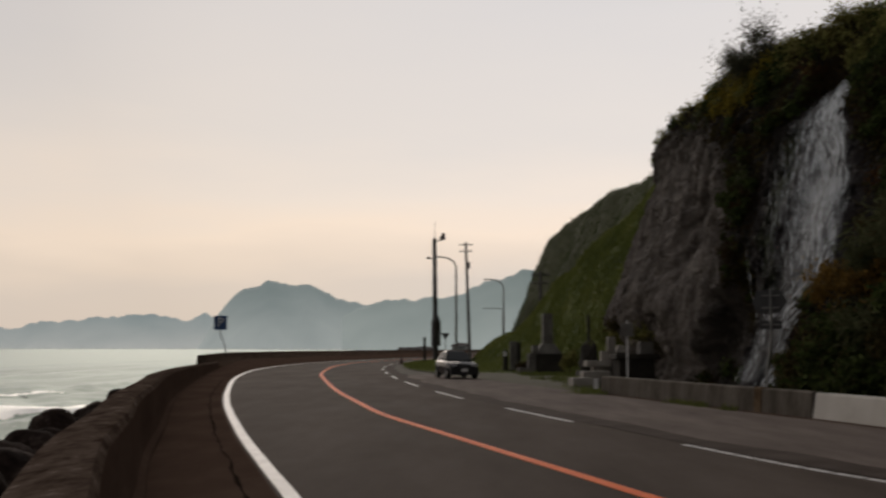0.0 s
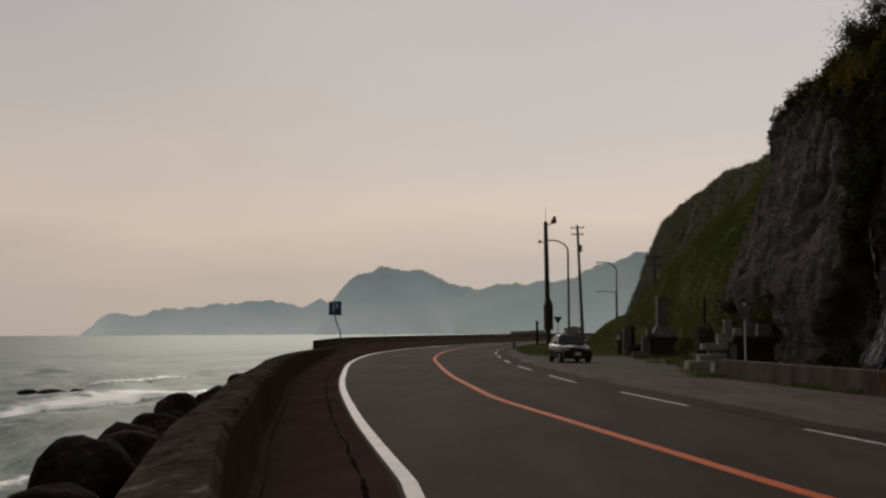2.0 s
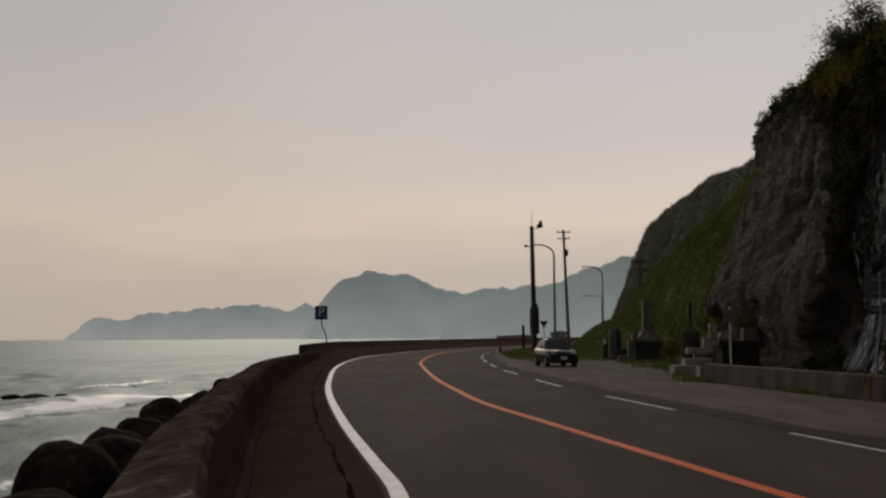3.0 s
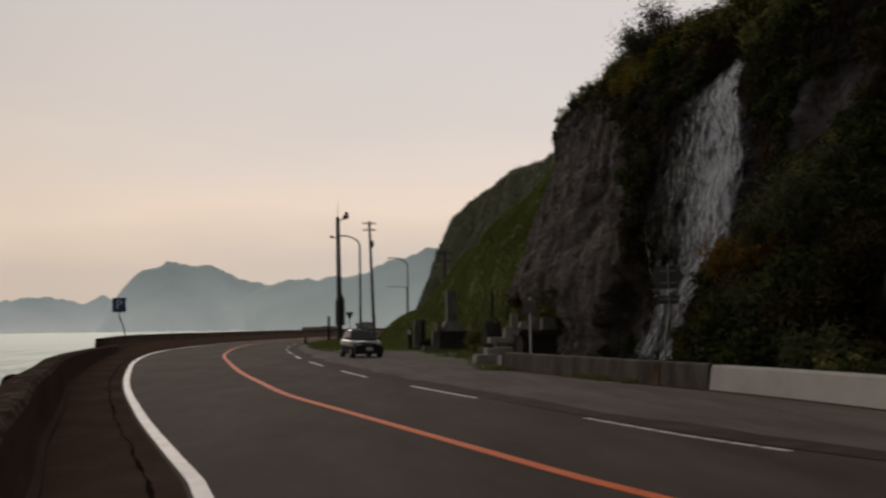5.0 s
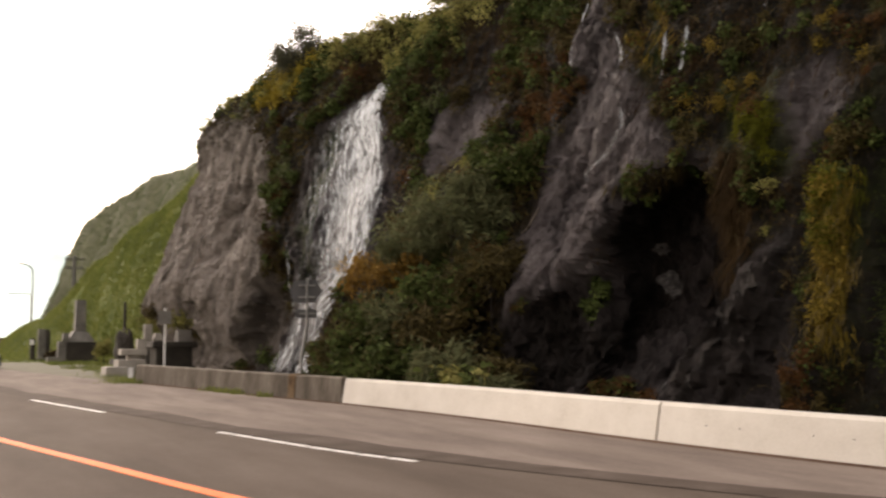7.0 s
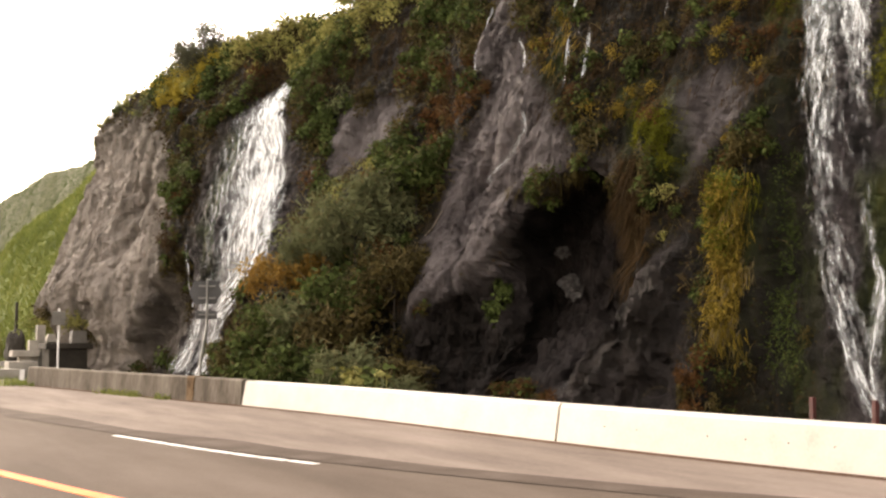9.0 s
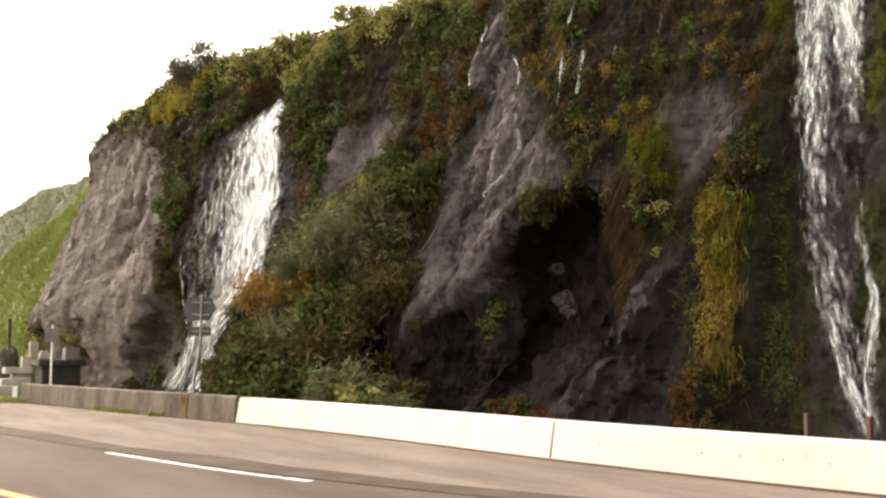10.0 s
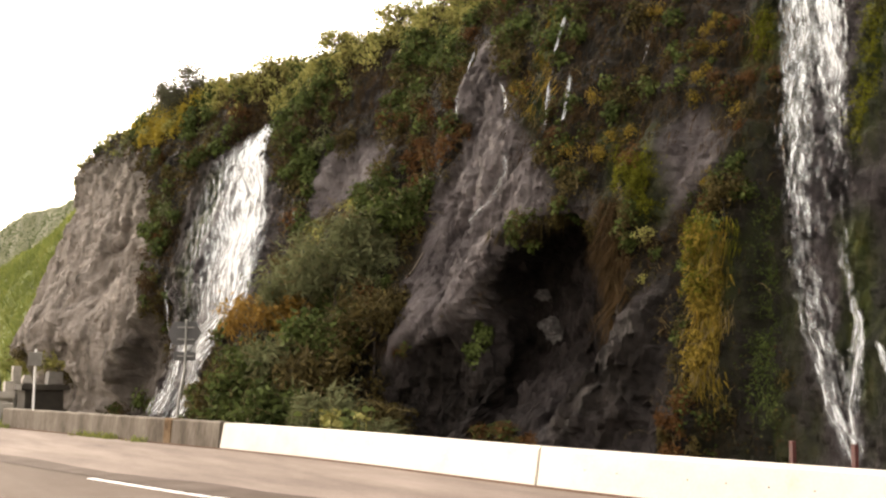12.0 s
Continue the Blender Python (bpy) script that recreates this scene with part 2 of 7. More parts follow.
def between(name, left, right, z, mat, cuts=1):
    """A sheet between two plan lines of any length."""
    n = 260
    ys = np.linspace(-55, 290, n)
    verts, faces = [], []
    for y in ys:
        xl, xr = np.interp(y, left[:, 1], left[:, 0]), np.interp(y, right[:, 1], right[:, 0])
        for k in range(cuts + 1):
            verts.append((xl + (xr - xl) * k / cuts, y, z))
    c = cuts + 1
    for i in range(n - 1):
        for k in range(cuts):
            a = i * c + k
            faces.append((a, a + 1, a + 1 + c, a + c))
    return data_mesh(name, verts, faces, mat)


def shifted(line, o):
    out = line.copy()
    out[:, :2] += rights(line) * o
    return out


add_ground()
tagged(between("road", shifted(WHITE, -0.24), shifted(EDGE, 0.5), 0.0, M["asphalt"]), "dark grey asphalt two-lane coast road curving away", "road", kind="structure")
tagged(sweep("road_edge_line", WHITE, [(-0.18, 0.0), (-0.01, 0.0), (-0.01, 0.006), (-0.18, 0.006)], M["white_line"]), "solid white painted road edge line", "road line", kind="structure")
tagged(sweep("centre_line", CENTRE, [(-0.09, 0.0), (0.09, 0.0), (0.09, 0.006), (-0.09, 0.006)], M["orange_line"]), "solid orange painted no-passing centre line", "road line", kind="structure")


def add_dashes():
    s = np.concatenate([[0], np.cumsum(np.linalg.norm(np.diff(EDGE, axis=0), axis=1))])
    first = s[int(np.argmin(np.hypot(EDGE[:, 0] - 5.05, EDGE[:, 1] - 12.45)))]
    for k in range(-6, 14):
        a = first + 10.6 * k
        ob = new("edge_dash")
        for j in range(9):                  # laid in short slabs with gaps worn between them
            slab = sweep("paint_slab", cut_line(EDGE, a + 0.58 * j, a + 0.58 * j + 0.5), [(-0.054, 0.0), (0.054, 0.0), (0.054, 0.006), (-0.054, 0.006)], M["white_line"])
            slab.parent = ob
        tagged(ob, "worn white painted dash along the lay-by", "road line", "dashes of the edge line", "structure")


add_dashes()
tagged(between("pavement", shifted(SHORE, 0.02), shifted(WHITE, -0.60), 0.035, M["walk"]), "dark patched asphalt footway beside the seawall", "pavement", kind="structure")
tagged(sweep("kerb", shifted(WHITE, -0.45), [(-0.165, -0.05), (0.22, -0.05), (0.22, 0.006), (-0.16, 0.03)], M["walk"]), "low worn edge strip of the footway", "kerb", kind="structure")




def add_crack():
    """The broken, dirt-filled joint between the footway and its edge strip."""
    M["joint_dirt"] = material("joint_dirt", [(0.014, 0.01, 0.008), (0.035, 0.025, 0.019)], 3, 30, 0.95, 0.5, spec=0.0)
    line = smooth_line([tuple(p) for p in WHITE[(WHITE[:, 1] > -4) & (WHITE[:, 1] < 60)]], 0.2)
    r, verts = rights(line), []
    for p, q in zip(line, r):
        w = 0.006 + 0.028 * max(0.0, 0.35 + fbm(p[0] * 1.3, p[1] * 1.3, 0, 4, 5.0))
        c = -0.55 + 0.05 * fbm(p[0] * 0.7, p[1] * 0.7, 2.0, 4, 9.0)
        verts += [(p[0] + q[0] * (c - w), p[1] + q[1] * (c - w), 0.033), (p[0] + q[0] * (c + w), p[1] + q[1] * (c + w), 0.033)]
    faces = [(2 * i, 2 * i + 1, 2 * i + 3, 2 * i + 2) for i in range(len(line) - 1)]
    tagged(data_mesh("joint_crack", verts, faces, M["joint_dirt"]), "ragged dark dirt-filled joint in the footway", "crack", kind="structure")


add_crack()


# ---- walls ----
def add_walls():
    near = np.array([p for p in SHORE if p[1] < 82])
    far = shifted(np.array([p for p in SHORE if p[1] >= 77]), -0.9)
    sec = [(-0.9, -5.5), (0.14, -0.1), (0.13, 0.1), (0.05, 0.16), (0.02, 0.35), (0.0, 0.82), (-0.04, 0.89), (-0.2, 0.905), (-0.38, 0.89), (-0.42, 0.83), (-0.5, -1.0)]
    near = np.column_stack([near, -np.interp(near[:, 1], [25, 45, 80], [0.0, 0.15, 0.42])])     # the crown falls towards the bend
    wall = sweep("seawall", near, sec, [M["sea_concrete"], M["sea_face"]])
    k = len(sec)
    wall.data.polygons.foreach_set("material_index", [1 if i < (len(near) - 1) * k and 1 <= i % k <= 4 else 0 for i in range(len(wall.data.polygons))])
    tagged(wall, "weathered dark concrete seawall with flat lichen-stained top", "seawall", kind="structure")
    sec2 = [(-0.9, -5.5), (0.0, -0.1), (0.0, 0.93), (-0.05, 0.98), (-0.45, 0.98), (-0.5, 0.93)]
    tagged(sweep("seawall_far", far, sec2, M["sea_concrete"]), "dark concrete seawall following the bend", "seawall", kind="structure")


add_walls()
S = np.concatenate([[0], np.cumsum(np.linalg.norm(np.diff(BARRIER, axis=0), axis=1))])


def barrier_at(x, y):
    return S[int(np.argmin(np.hypot(BARRIER[:, 0] - x, BARRIER[:, 1] - y)))]


def add_barrier():
    sec = [(0.0, -0.05), (0.10, 0.52), (0.13, 0.56), (0.36, 0.56), (0.40, 0.52), (0.46, -0.05)]
    joints = [S[0], barrier_at(20, -14), barrier_at(13, 0), barrier_at(10.2, 7), barrier_at(9.08, 13.25), barrier_at(7.68, 23.6)]
    for a, b in zip(joints, joints[1:]):
        ob = sweep("barrier_block", cut_line(BARRIER, a, b - 0.05), sec, M["white_wall"])
        tagged(ob, "white painted concrete roadside barrier section with battered face", "barrier", "white barrier sections", "structure")
    grey = [(0.0, -0.05), (0.04, 0.55), (0.07, 0.58), (0.3, 0.58), (0.33, 0.55), (0.36, -0.05)]
    M["rusty_concrete"] = material("rust_stained_concrete", [(0.05, 0.03, 0.015), (0.11, 0.07, 0.038), (0.17, 0.125, 0.08)], 2.5, 25, 0.9, 0.4, spec=0.1)
    pier = barrier_at(7.12, 25.5)
    for a, b, k in ((joints[-1] + 0.01, pier - 0.02, "dark_concrete"), (pier, pier + 0.32, "rusty_concrete"), (pier + 0.34, S[-1], "dark_concrete")):
        if k == "rusty_concrete":
            tagged(sweep("wall_pier", cut_line(BARRIER, a, b), [(-0.01, -0.05), (0.03, 0.56), (0.06, 0.595), (0.31, 0.595), (0.34, 0.56), (0.37, -0.05)], M[k]), "brown rust-stained pier between two wall sections", "pier", kind="structure")
            continue
        tagged(sweep("low_wall", cut_line(BARRIER, a, b), grey, M[k]), "stained grey concrete low roadside wall", "low wall", "grey low walls", "structure")


add_barrier()


def add_barrier_details():
    """Grit gathered along the foot of the barrier, and the lifting holes in its face."""
    foot = BARRIER[(BARRIER[:, 1] > -10)]
    tagged(sweep("grit_line", foot, [(-0.07, 0.003), (0.02, 0.003), (0.02, 0.03), (-0.03, 0.016)], M["walk"]), "dark grit gathered along the foot of the barrier", "dirt", kind="structure")
    near = min((o for o in bpy.data.objects if o.name.startswith("barrier_block")), key=lambda o: min(abs(v.co.y - 10.2) for v in o.data.vertices))
    for y in (8.84, 9.42, 10.0, 10.56, 11.72, 12.32):
        i = int(np.argmin(np.abs(BARRIER[:, 1] - y)))
        x, r = np.interp(y, BARRIER[::1, 1], BARRIER[::1, 0]), rights(BARRIER)[i]
        bm = bmesh.new()
        bmesh.ops.create_cone(bm, cap_ends=True, segments=10, radius1=0.01, radius2=0.01, depth=0.012, matrix=Matrix.Translation((x + r[0] * 0.06, y + r[1] * 0.06, 0.30)) @ Vector((r[0], r[1], 0)).to_track_quat("Z", "Y").to_matrix().to_4x4())
        part("lifting_hole", bm, M["dark_metal"], near)


add_barrier_details()

# ---- cliff ----
# stations of the toe: x, y, height of the brow, setback of the brow
TOE = smooth_line([(60, -46, 13, 6), (34, -20, 13, 6), (20, -6, 13, 5.5), (15.2, 2, 13, 5), (13.2, 7.5, 13, 4.6), (12.2, 12, 12.8, 4.8), (11.7, 16, 12.6, 5.2), (11.2, 20, 12.4, 5.4),
                   (10.6, 24.5, 12.4, 5.4), (9.8, 29, 12.0, 5.0), (9.1, 34, 11.5, 4.7), (8.3, 40, 12.1, 4.6), (7.5, 46, 12.85, 5.1), (7.0, 52, 11.8, 5.2), (9.0, 57.5, 11.2, 5.4), (13, 61.5, 12, 5), (18.5, 64, 12, 5), (30, 66, 12, 5)], 0.25)
TOE_R = rights(TOE)
TOE_S = np.concatenate([[0], np.cumsum(np.linalg.norm(np.diff(TOE[:, :2], axis=0), axis=1))])


def vnoise(x, y, z, seed=0):
    """Smooth value noise on arrays, -1 to 1."""
    x, y, z = (np.asarray(v, float) for v in (x, y, z))
    i, j, k = np.floor(x).astype(np.int64), np.floor(y).astype(np.int64), np.floor(z).astype(np.int64)
    fx, fy, fz = (w * w * (3 - 2 * w) for w in (x - i, y - j, z - k))

    def corner(a, b, c):
        h = (a * 73856093) ^ (b * 19349663) ^ (c * 83492791) ^ (seed * 2654435)
        h = (h ^ (h >> 13)) * 1274126177 & 0x7FFFFFFF
        return ((h ^ (h >> 16)) & 0xFFFF) / 32767.5 - 1
    out = 0
    for a, wa in ((0, 1 - fx), (1, fx)):
        for b, wb in ((0, 1 - fy), (1, fy)):
            for c, wc in ((0, 1 - fz), (1, fz)):
                out = out + corner(i + a, j + b, k + c) * wa * wb * wc
    return out


def vfbm(x, y, z, octaves=4, seed=0, gain=0.5, ridged=False):
    out, amp, f = 0, 1.0, 1.0
    for o in range(octaves):
        v = vnoise(x * f, y * f, z * f, seed + 17 * o)
        out = out + amp * ((0.5 - np.abs(v)) * 2 if ridged else v)
        amp, f = amp * gain, f * 2.03
    return out


def cells(x, y, z, seed=0):
    """Broken-rock cells on arrays: a random value for each cell, and the distance to its border."""
    i, j, k = (np.floor(v).astype(np.int64) for v in (x, y, z))

    def rnd(a, b, c, t):
        h = (a * 73856093) ^ (b * 19349663) ^ (c * 83492791) ^ ((seed + t) * 2654435)
        h = (h ^ (h >> 13)) * 1274126177 & 0x7FFFFFFF
        return ((h ^ (h >> 15)) & 0xFFFF) / 65535.0
    f1, f2, val = np.full(x.shape, 9.0), np.full(x.shape, 9.0), np.zeros(x.shape)
    for a in (-1, 0, 1):
        for b in (-1, 0, 1):
            for c in (-1, 0, 1):
                p, q, r = i + a, j + b, k + c
                d = np.sqrt((p + rnd(p, q, r, 1) - x) ** 2 + (q + rnd(p, q, r, 2) - y) ** 2 + (r + rnd(p, q, r, 3) - z) ** 2)
                near = d < f1
                f2 = np.where(near, f1, np.minimum(f2, d))
                val = np.where(near, rnd(p, q, r, 4), val)
                f1 = np.where(near, d, f1)
    return val, f2 - f1


def station(y):
    """Distance along the toe where it passes that y on the way out."""
    return float(np.interp(y, TOE[:, 1], TOE_S))


def blob(Y, z, y0, z0, ry, rz, hard=3.0):
    """1 inside an ellipse on the face, 0 outside, with a soft rim."""
    q = ((Y - y0) / ry) ** 2 + ((z - z0) / rz) ** 2
    return 1 / (1 + np.exp(np.clip(hard * 2 * (q - 1), -40, 40)))


def band(Y, z, a, b, r, hard=4.0):
    """1 along a stroke from a to b of that half width."""
    d = np.array(b) - np.array(a)
    t = np.clip(((Y - a[0]) * d[0] + (z - a[1]) * d[1]) / (d @ d + 1e-9), 0, 1)
    q = np.hypot(Y - a[0] - t * d[0], z - a[1] - t * d[1]) / r
    return 1 / (1 + np.exp(np.clip(hard * 2 * (q - 1), -40, 40)))


CAVE = (17.62, 2.3, 1.72, 2.4)


def fall_edges(z):
    """Right and left edge of the first waterfall on the face, by height."""
    zz = [0.0, 0.5, 1.2, 1.9, 2.7, 3.3, 4.0, 5.5, 7.3, 8.2, 8.9, 9.5, 10.0]
    right = [32.2, 32.1, 31.8, 31.3, 30.3, 29.1, 29.1, 29.6, 30.8, 31.7, 32.3, 32.7, 32.9]
    left = [34.9, 34.6, 34.3, 34.3, 34.6, 35.0, 35.3, 35.6, 35.8, 35.8, 35.4, 34.5, 33.4]
    return np.interp(z, zz, right), np.interp(z, zz, left)


def inside(Y, z, corners, soft=0.12):
    """1 inside a region of the face given by its corners (y, height), 0 outside, with a soft rim."""
    p = np.array(corners, float)
    far, odd = np.full(np.shape(Y), 1e9), np.zeros(np.shape(Y), bool)
    for (ay, az), (by, bz) in zip(p, np.roll(p, -1, 0)):
        ey, ez = by - ay, bz - az
        t = np.clip(((Y - ay) * ey + (z - az) * ez) / (ey * ey + ez * ez), 0, 1)
        far = np.minimum(far, np.hypot(Y - ay - t * ey, z - az - t * ez))
        odd ^= ((az > z) != (bz > z)) & (Y < ey * (z - az) / (ez + 1e-12) + ay)
    return 1 / (1 + np.exp(np.clip(-np.where(odd, far, -far) / soft * 2, -40, 40)))


BIG_SLAB = [(23.9, 10.6), (21.6, 9.6), (20.7, 8.4), (18.6, 6.3), (17.9, 5.3), (16.6, 4.6), (18.2, 4.55), (19.4, 3.6), (19.7, 2.8), (21.2, 2.2), (22.1, 1.8), (22.0, 3.2), (22.2, 4.1), (22.5, 5.0), (23.2, 6.0), (22.2, 6.7), (21.8, 7.5), (22.7, 8.2), (22.8, 9.3)]
SIDE_SLAB = [(29.4, 8.2), (27.0, 8.4), (25.4, 7.7), (25.2, 7.0), (27.0, 6.5), (28.4, 5.6), (28.6, 6.6)]
MOSS_SLAB = [(15.0, 4.1), (15.2, 5.6), (14.9, 6.4), (14.5, 6.4), (13.9, 5.4), (14.4, 4.9)]
FOOT_ROCK = [(16.2, 2.5), (15.3, 2.6), (14.7, 3.2), (14.5, 2.4), (14.0, 1.2), (13.8, 0.0), (17.2, -0.6), (17.0, 0.6)]
UNDER_SLAB = [(19.4, 3.0), (21.2, 2.15), (22.2, 1.6), (22.2, -0.6), (18.5, -0.6)]
DARK_GULLY = [(28.3, 11.3), (27.6, 11.3), (27.0, 9.2), (27.4, 8.8), (28.0, 9.4)]


def lip(Y):
    """Height of the slab's lower edge, over the undercut beside the cave."""
    return np.interp(Y, [19.2, 19.9, 21.2, 22.3], [3.0, 2.75, 2.15, 1.5])


def bare_rock(Y, z):
    """How far the face is bare: the buttress, the pale slabs, the cave and the wet faces behind the falls."""
    w = 0.3 * vfbm(Y * 1.1, z * 1.1, 0 * z, 4, 4)
    Yw, zw = Y + w, z + 0.8 * w
    m = np.maximum.reduce([inside(Yw, zw, q) for q in (BIG_SLAB, SIDE_SLAB, MOSS_SLAB, FOOT_ROCK, UNDER_SLAB, DARK_GULLY)] + [
        blob(Yw, zw, CAVE[0], CAVE[1], CAVE[2] * 1.12, CAVE[3] * 1.1), blob(Yw, zw, 47.5, 2.5, 10.0, 8.3, 7), band(Yw, zw, (37, 0.5), (34.5, 0.5), 1.6)])
    r, l = fall_edges(z)
    wet1 = (1 / (1 + np.exp(np.clip(-6 * (Y - r + 0.25), -40, 40)))) * (1 / (1 + np.exp(np.clip(6 * (Y - l - 0.3), -40, 40)))) * (z < 10.2)
    wet2 = band(Y, z, (12.6, 9.5), (11.4, 3.0), 1.0) + band(Y, z, (11.4, 3.0), (10.7, 0.2), 1.1) + band(Y, z, (8.2, 9), (8.6, 0), 1.6)
    return np.clip(np.maximum(m, np.maximum(wet1, wet2)), 0, 1)


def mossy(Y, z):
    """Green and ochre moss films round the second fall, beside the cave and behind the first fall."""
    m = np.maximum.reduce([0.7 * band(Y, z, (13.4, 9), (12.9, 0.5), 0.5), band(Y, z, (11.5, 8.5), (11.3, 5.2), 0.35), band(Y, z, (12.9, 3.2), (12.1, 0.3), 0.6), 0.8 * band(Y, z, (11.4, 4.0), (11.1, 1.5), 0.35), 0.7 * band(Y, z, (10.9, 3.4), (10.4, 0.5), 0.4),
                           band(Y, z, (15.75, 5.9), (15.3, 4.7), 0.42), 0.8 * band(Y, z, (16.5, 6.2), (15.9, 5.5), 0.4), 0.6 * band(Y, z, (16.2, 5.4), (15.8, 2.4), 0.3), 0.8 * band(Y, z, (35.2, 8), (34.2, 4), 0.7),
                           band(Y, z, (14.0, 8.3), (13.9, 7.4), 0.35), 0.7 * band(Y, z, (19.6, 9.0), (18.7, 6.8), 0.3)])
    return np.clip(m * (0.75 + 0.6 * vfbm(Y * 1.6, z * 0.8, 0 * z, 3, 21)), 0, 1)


def cliff_grid(ss, zs):
    """Points of the face for arrays of toe distance and height."""
    Sg, Z = np.meshgrid(ss, zs, indexing="ij")
    x, y, top, back = (np.interp(Sg, TOE_S, TOE[:, i]) for i in range(4))
    nx, ny = np.interp(Sg, TOE_S, TOE_R[:, 0]), np.interp(Sg, TOE_S, TOE_R[:, 1])
    Y = y.copy()
    h = np.maximum(Z, 0) / top
    o = np.where(h < 1, back * (0.75 * h + 0.25 * h ** 3), back + (Z - top) * 2.4) + np.interp(Y, [36, 44], [0.0, 1.0]) * 0.5 * np.clip((h - 0.86) / 0.14, 0, 1.2) ** 2
    o = o + np.clip((Y - 40) / 5, 0, 1) * np.where(h < 1, back * (np.interp(h, [0, 0.35, 0.6, 0.85, 1], [0, 0.33, 0.51, 0.65, 0.85]) - (0.75 * h + 0.25 * h ** 3)), -0.15 * back)   # the buttress stands steeper above
    rock = bare_rock(Y, Z)
    d = np.interp(Y, [36, 42], [0.75, 0.3]) * vfbm(x * 0.16, y * 0.16, Z * 0.10, 3, 3)
    gully = vfbm(Sg * 0.42 + 0.25 * Z * 0.42, Z * 0.10, 0 * Z, 4, 9, 0.55, True)
    d += -0.26 * gully * (0.5 + 0.6 * rock)
    wx, wy, wz = (v + 0.35 * vfbm(x * 0.9, y * 0.9, Z * 0.9, 2, 50 + i) for i, v in enumerate((x, y, Z)))
    col = np.interp(Y, [35, 38], [0.0, 1.0])                             # tall leaning columns in the buttress
    big, rim = cells(wx * 0.85 - 0.22 * col * wz, wy * (0.85 - 0.3 * col), wz * (0.34 - 0.2 * col), 70)
    small, rim2 = cells(wx * 2.6, wy * 2.6, wz * 1.7, 80)
    d += (np.interp(Y, [30, 37], [0.13, 0.3]) * (big - 0.5) + 0.10 * np.exp(-rim * 12) + np.interp(Y, [24, 30, 37], [0.08, 0.15, 0.05]) * (small - 0.5) + np.interp(Y, [30, 37], [0.05, 0.025]) * np.exp(-rim2 * 9)) * (0.12 + 0.88 * rock)
    d += 0.05 * vfbm(x * 3.2, y * 3.2, Z * 2.4, 4, 31, 0.65, True)
    ragged = 0.2 * vfbm(y * 1.1, Z * 1.1, 0 * Z, 4, 90)
    hollow = blob(Y + 0.9 * ragged, Z + 0.9 * ragged, *CAVE, 4.5)
    d += 2.1 * hollow * np.interp(Z + 0.5 * ragged + 0.35 * (Y - CAVE[0]), [-0.3, 0.5, 1.9], [0.1, 0.25, 1.0])                                                   # cave
    d += 0.85 / (1 + np.exp(np.clip((Z - lip(Y) + ragged) / 0.13, -40, 40))) * np.interp(Y, [19.0, 19.5, 21.6, 22.6], [0, 1, 0.8, 0])            # undercut beside it
    d += 0.13 * vfbm(Sg * 0.9 + Z * 1.1, Z * 0.25 - Sg * 0.25, 0 * Z, 3, 95, 0.5, True) * blob(Y, Z, 21.3, 6.0, 3.0, 3.6, 2.0)   # leaning strata of the slab
    d -= 0.9 * blob(Y, Z, 25.2, 1.6, 4.2, 3.4, 1.2)                     # talus under the shrubs
    d -= 0.5 * blob(Y, Z, 15.6, 0.6, 1.8, 2.0, 1.5)                     # rubble beside the cave
    d -= 0.5 * blob(Y, Z, 13.6, 3.2, 0.55, 3.0, 2.0)                    # hanging moss pillar
    d -= 0.3 * blob(Y, Z, 15.5, 5.3, 0.45, 0.9, 2.0)                    # moss cushion
    d -= 0.45 * blob(Y, Z, 32.5, 6.5, 1.8, 2.6, 1.0)                    # bulge under the first fall
    d += 0.3 * blob(Y, Z, 35.5, 1.5, 1.1, 3.0, 1.5)                     # cleft beside it
    d += 0.4 * np.clip((Y - 38) / 3, 0, 1) * vfbm(y * 0.4, Z * 0.33, 0 * Z, 3, 15)                                 # broad lobes of the buttress
    for a, b, r, deep in (((41.0, 6.9), (42.8, 4.6), 0.3, 0.45), ((42.4, 9.2), (43.2, 7.2), 0.25, 0.3), ((44.6, 6.4), (45.4, 4.9), 0.3, 0.35), ((39.3, 8.8), (40.4, 5.8), 0.3, 0.4), ((43.6, 4.4), (44.8, 2.4), 0.35, 0.3)):
        d += deep * band(Y + 0.3 * ragged, Z, a, b, r, 2.5)                                                           # leaning clefts in it
    d += 1.6 * blob(Y + 0.4 * (Z - 1) + 2.0 * ragged, Z + ragged, 38.2, 0.9, 1.9, 2.9, 2.4)                     # overhang at the foot of the buttress
    d += np.clip((Y - 40) / 3, 0, 1) * (1.5 * np.clip((2.7 + 2 * ragged - Z) / 2.2, 0, 1) ** 0.8 - 0.5 * np.exp(-((Z - 3.6) / 1.6) ** 2))   # and at its outer end
    keep = np.clip((Z + 0.6) / 0.8, 0, 1)
    inner = np.clip(hollow * 1.25 - 0.25, 0, 1)                          # the cave widens behind its mouth
    wide = 0.6 * (Y - CAVE[0]) * inner
    return np.stack([x + nx * (o + d), y + ny * (o + d) + wide, Z + 0.5 * np.maximum(Z - CAVE[1], 0) * inner + 0.10 * vfbm(x * 0.8, y * 0.8, Z * 0.8, 3, 41) * keep], -1), Y, Z


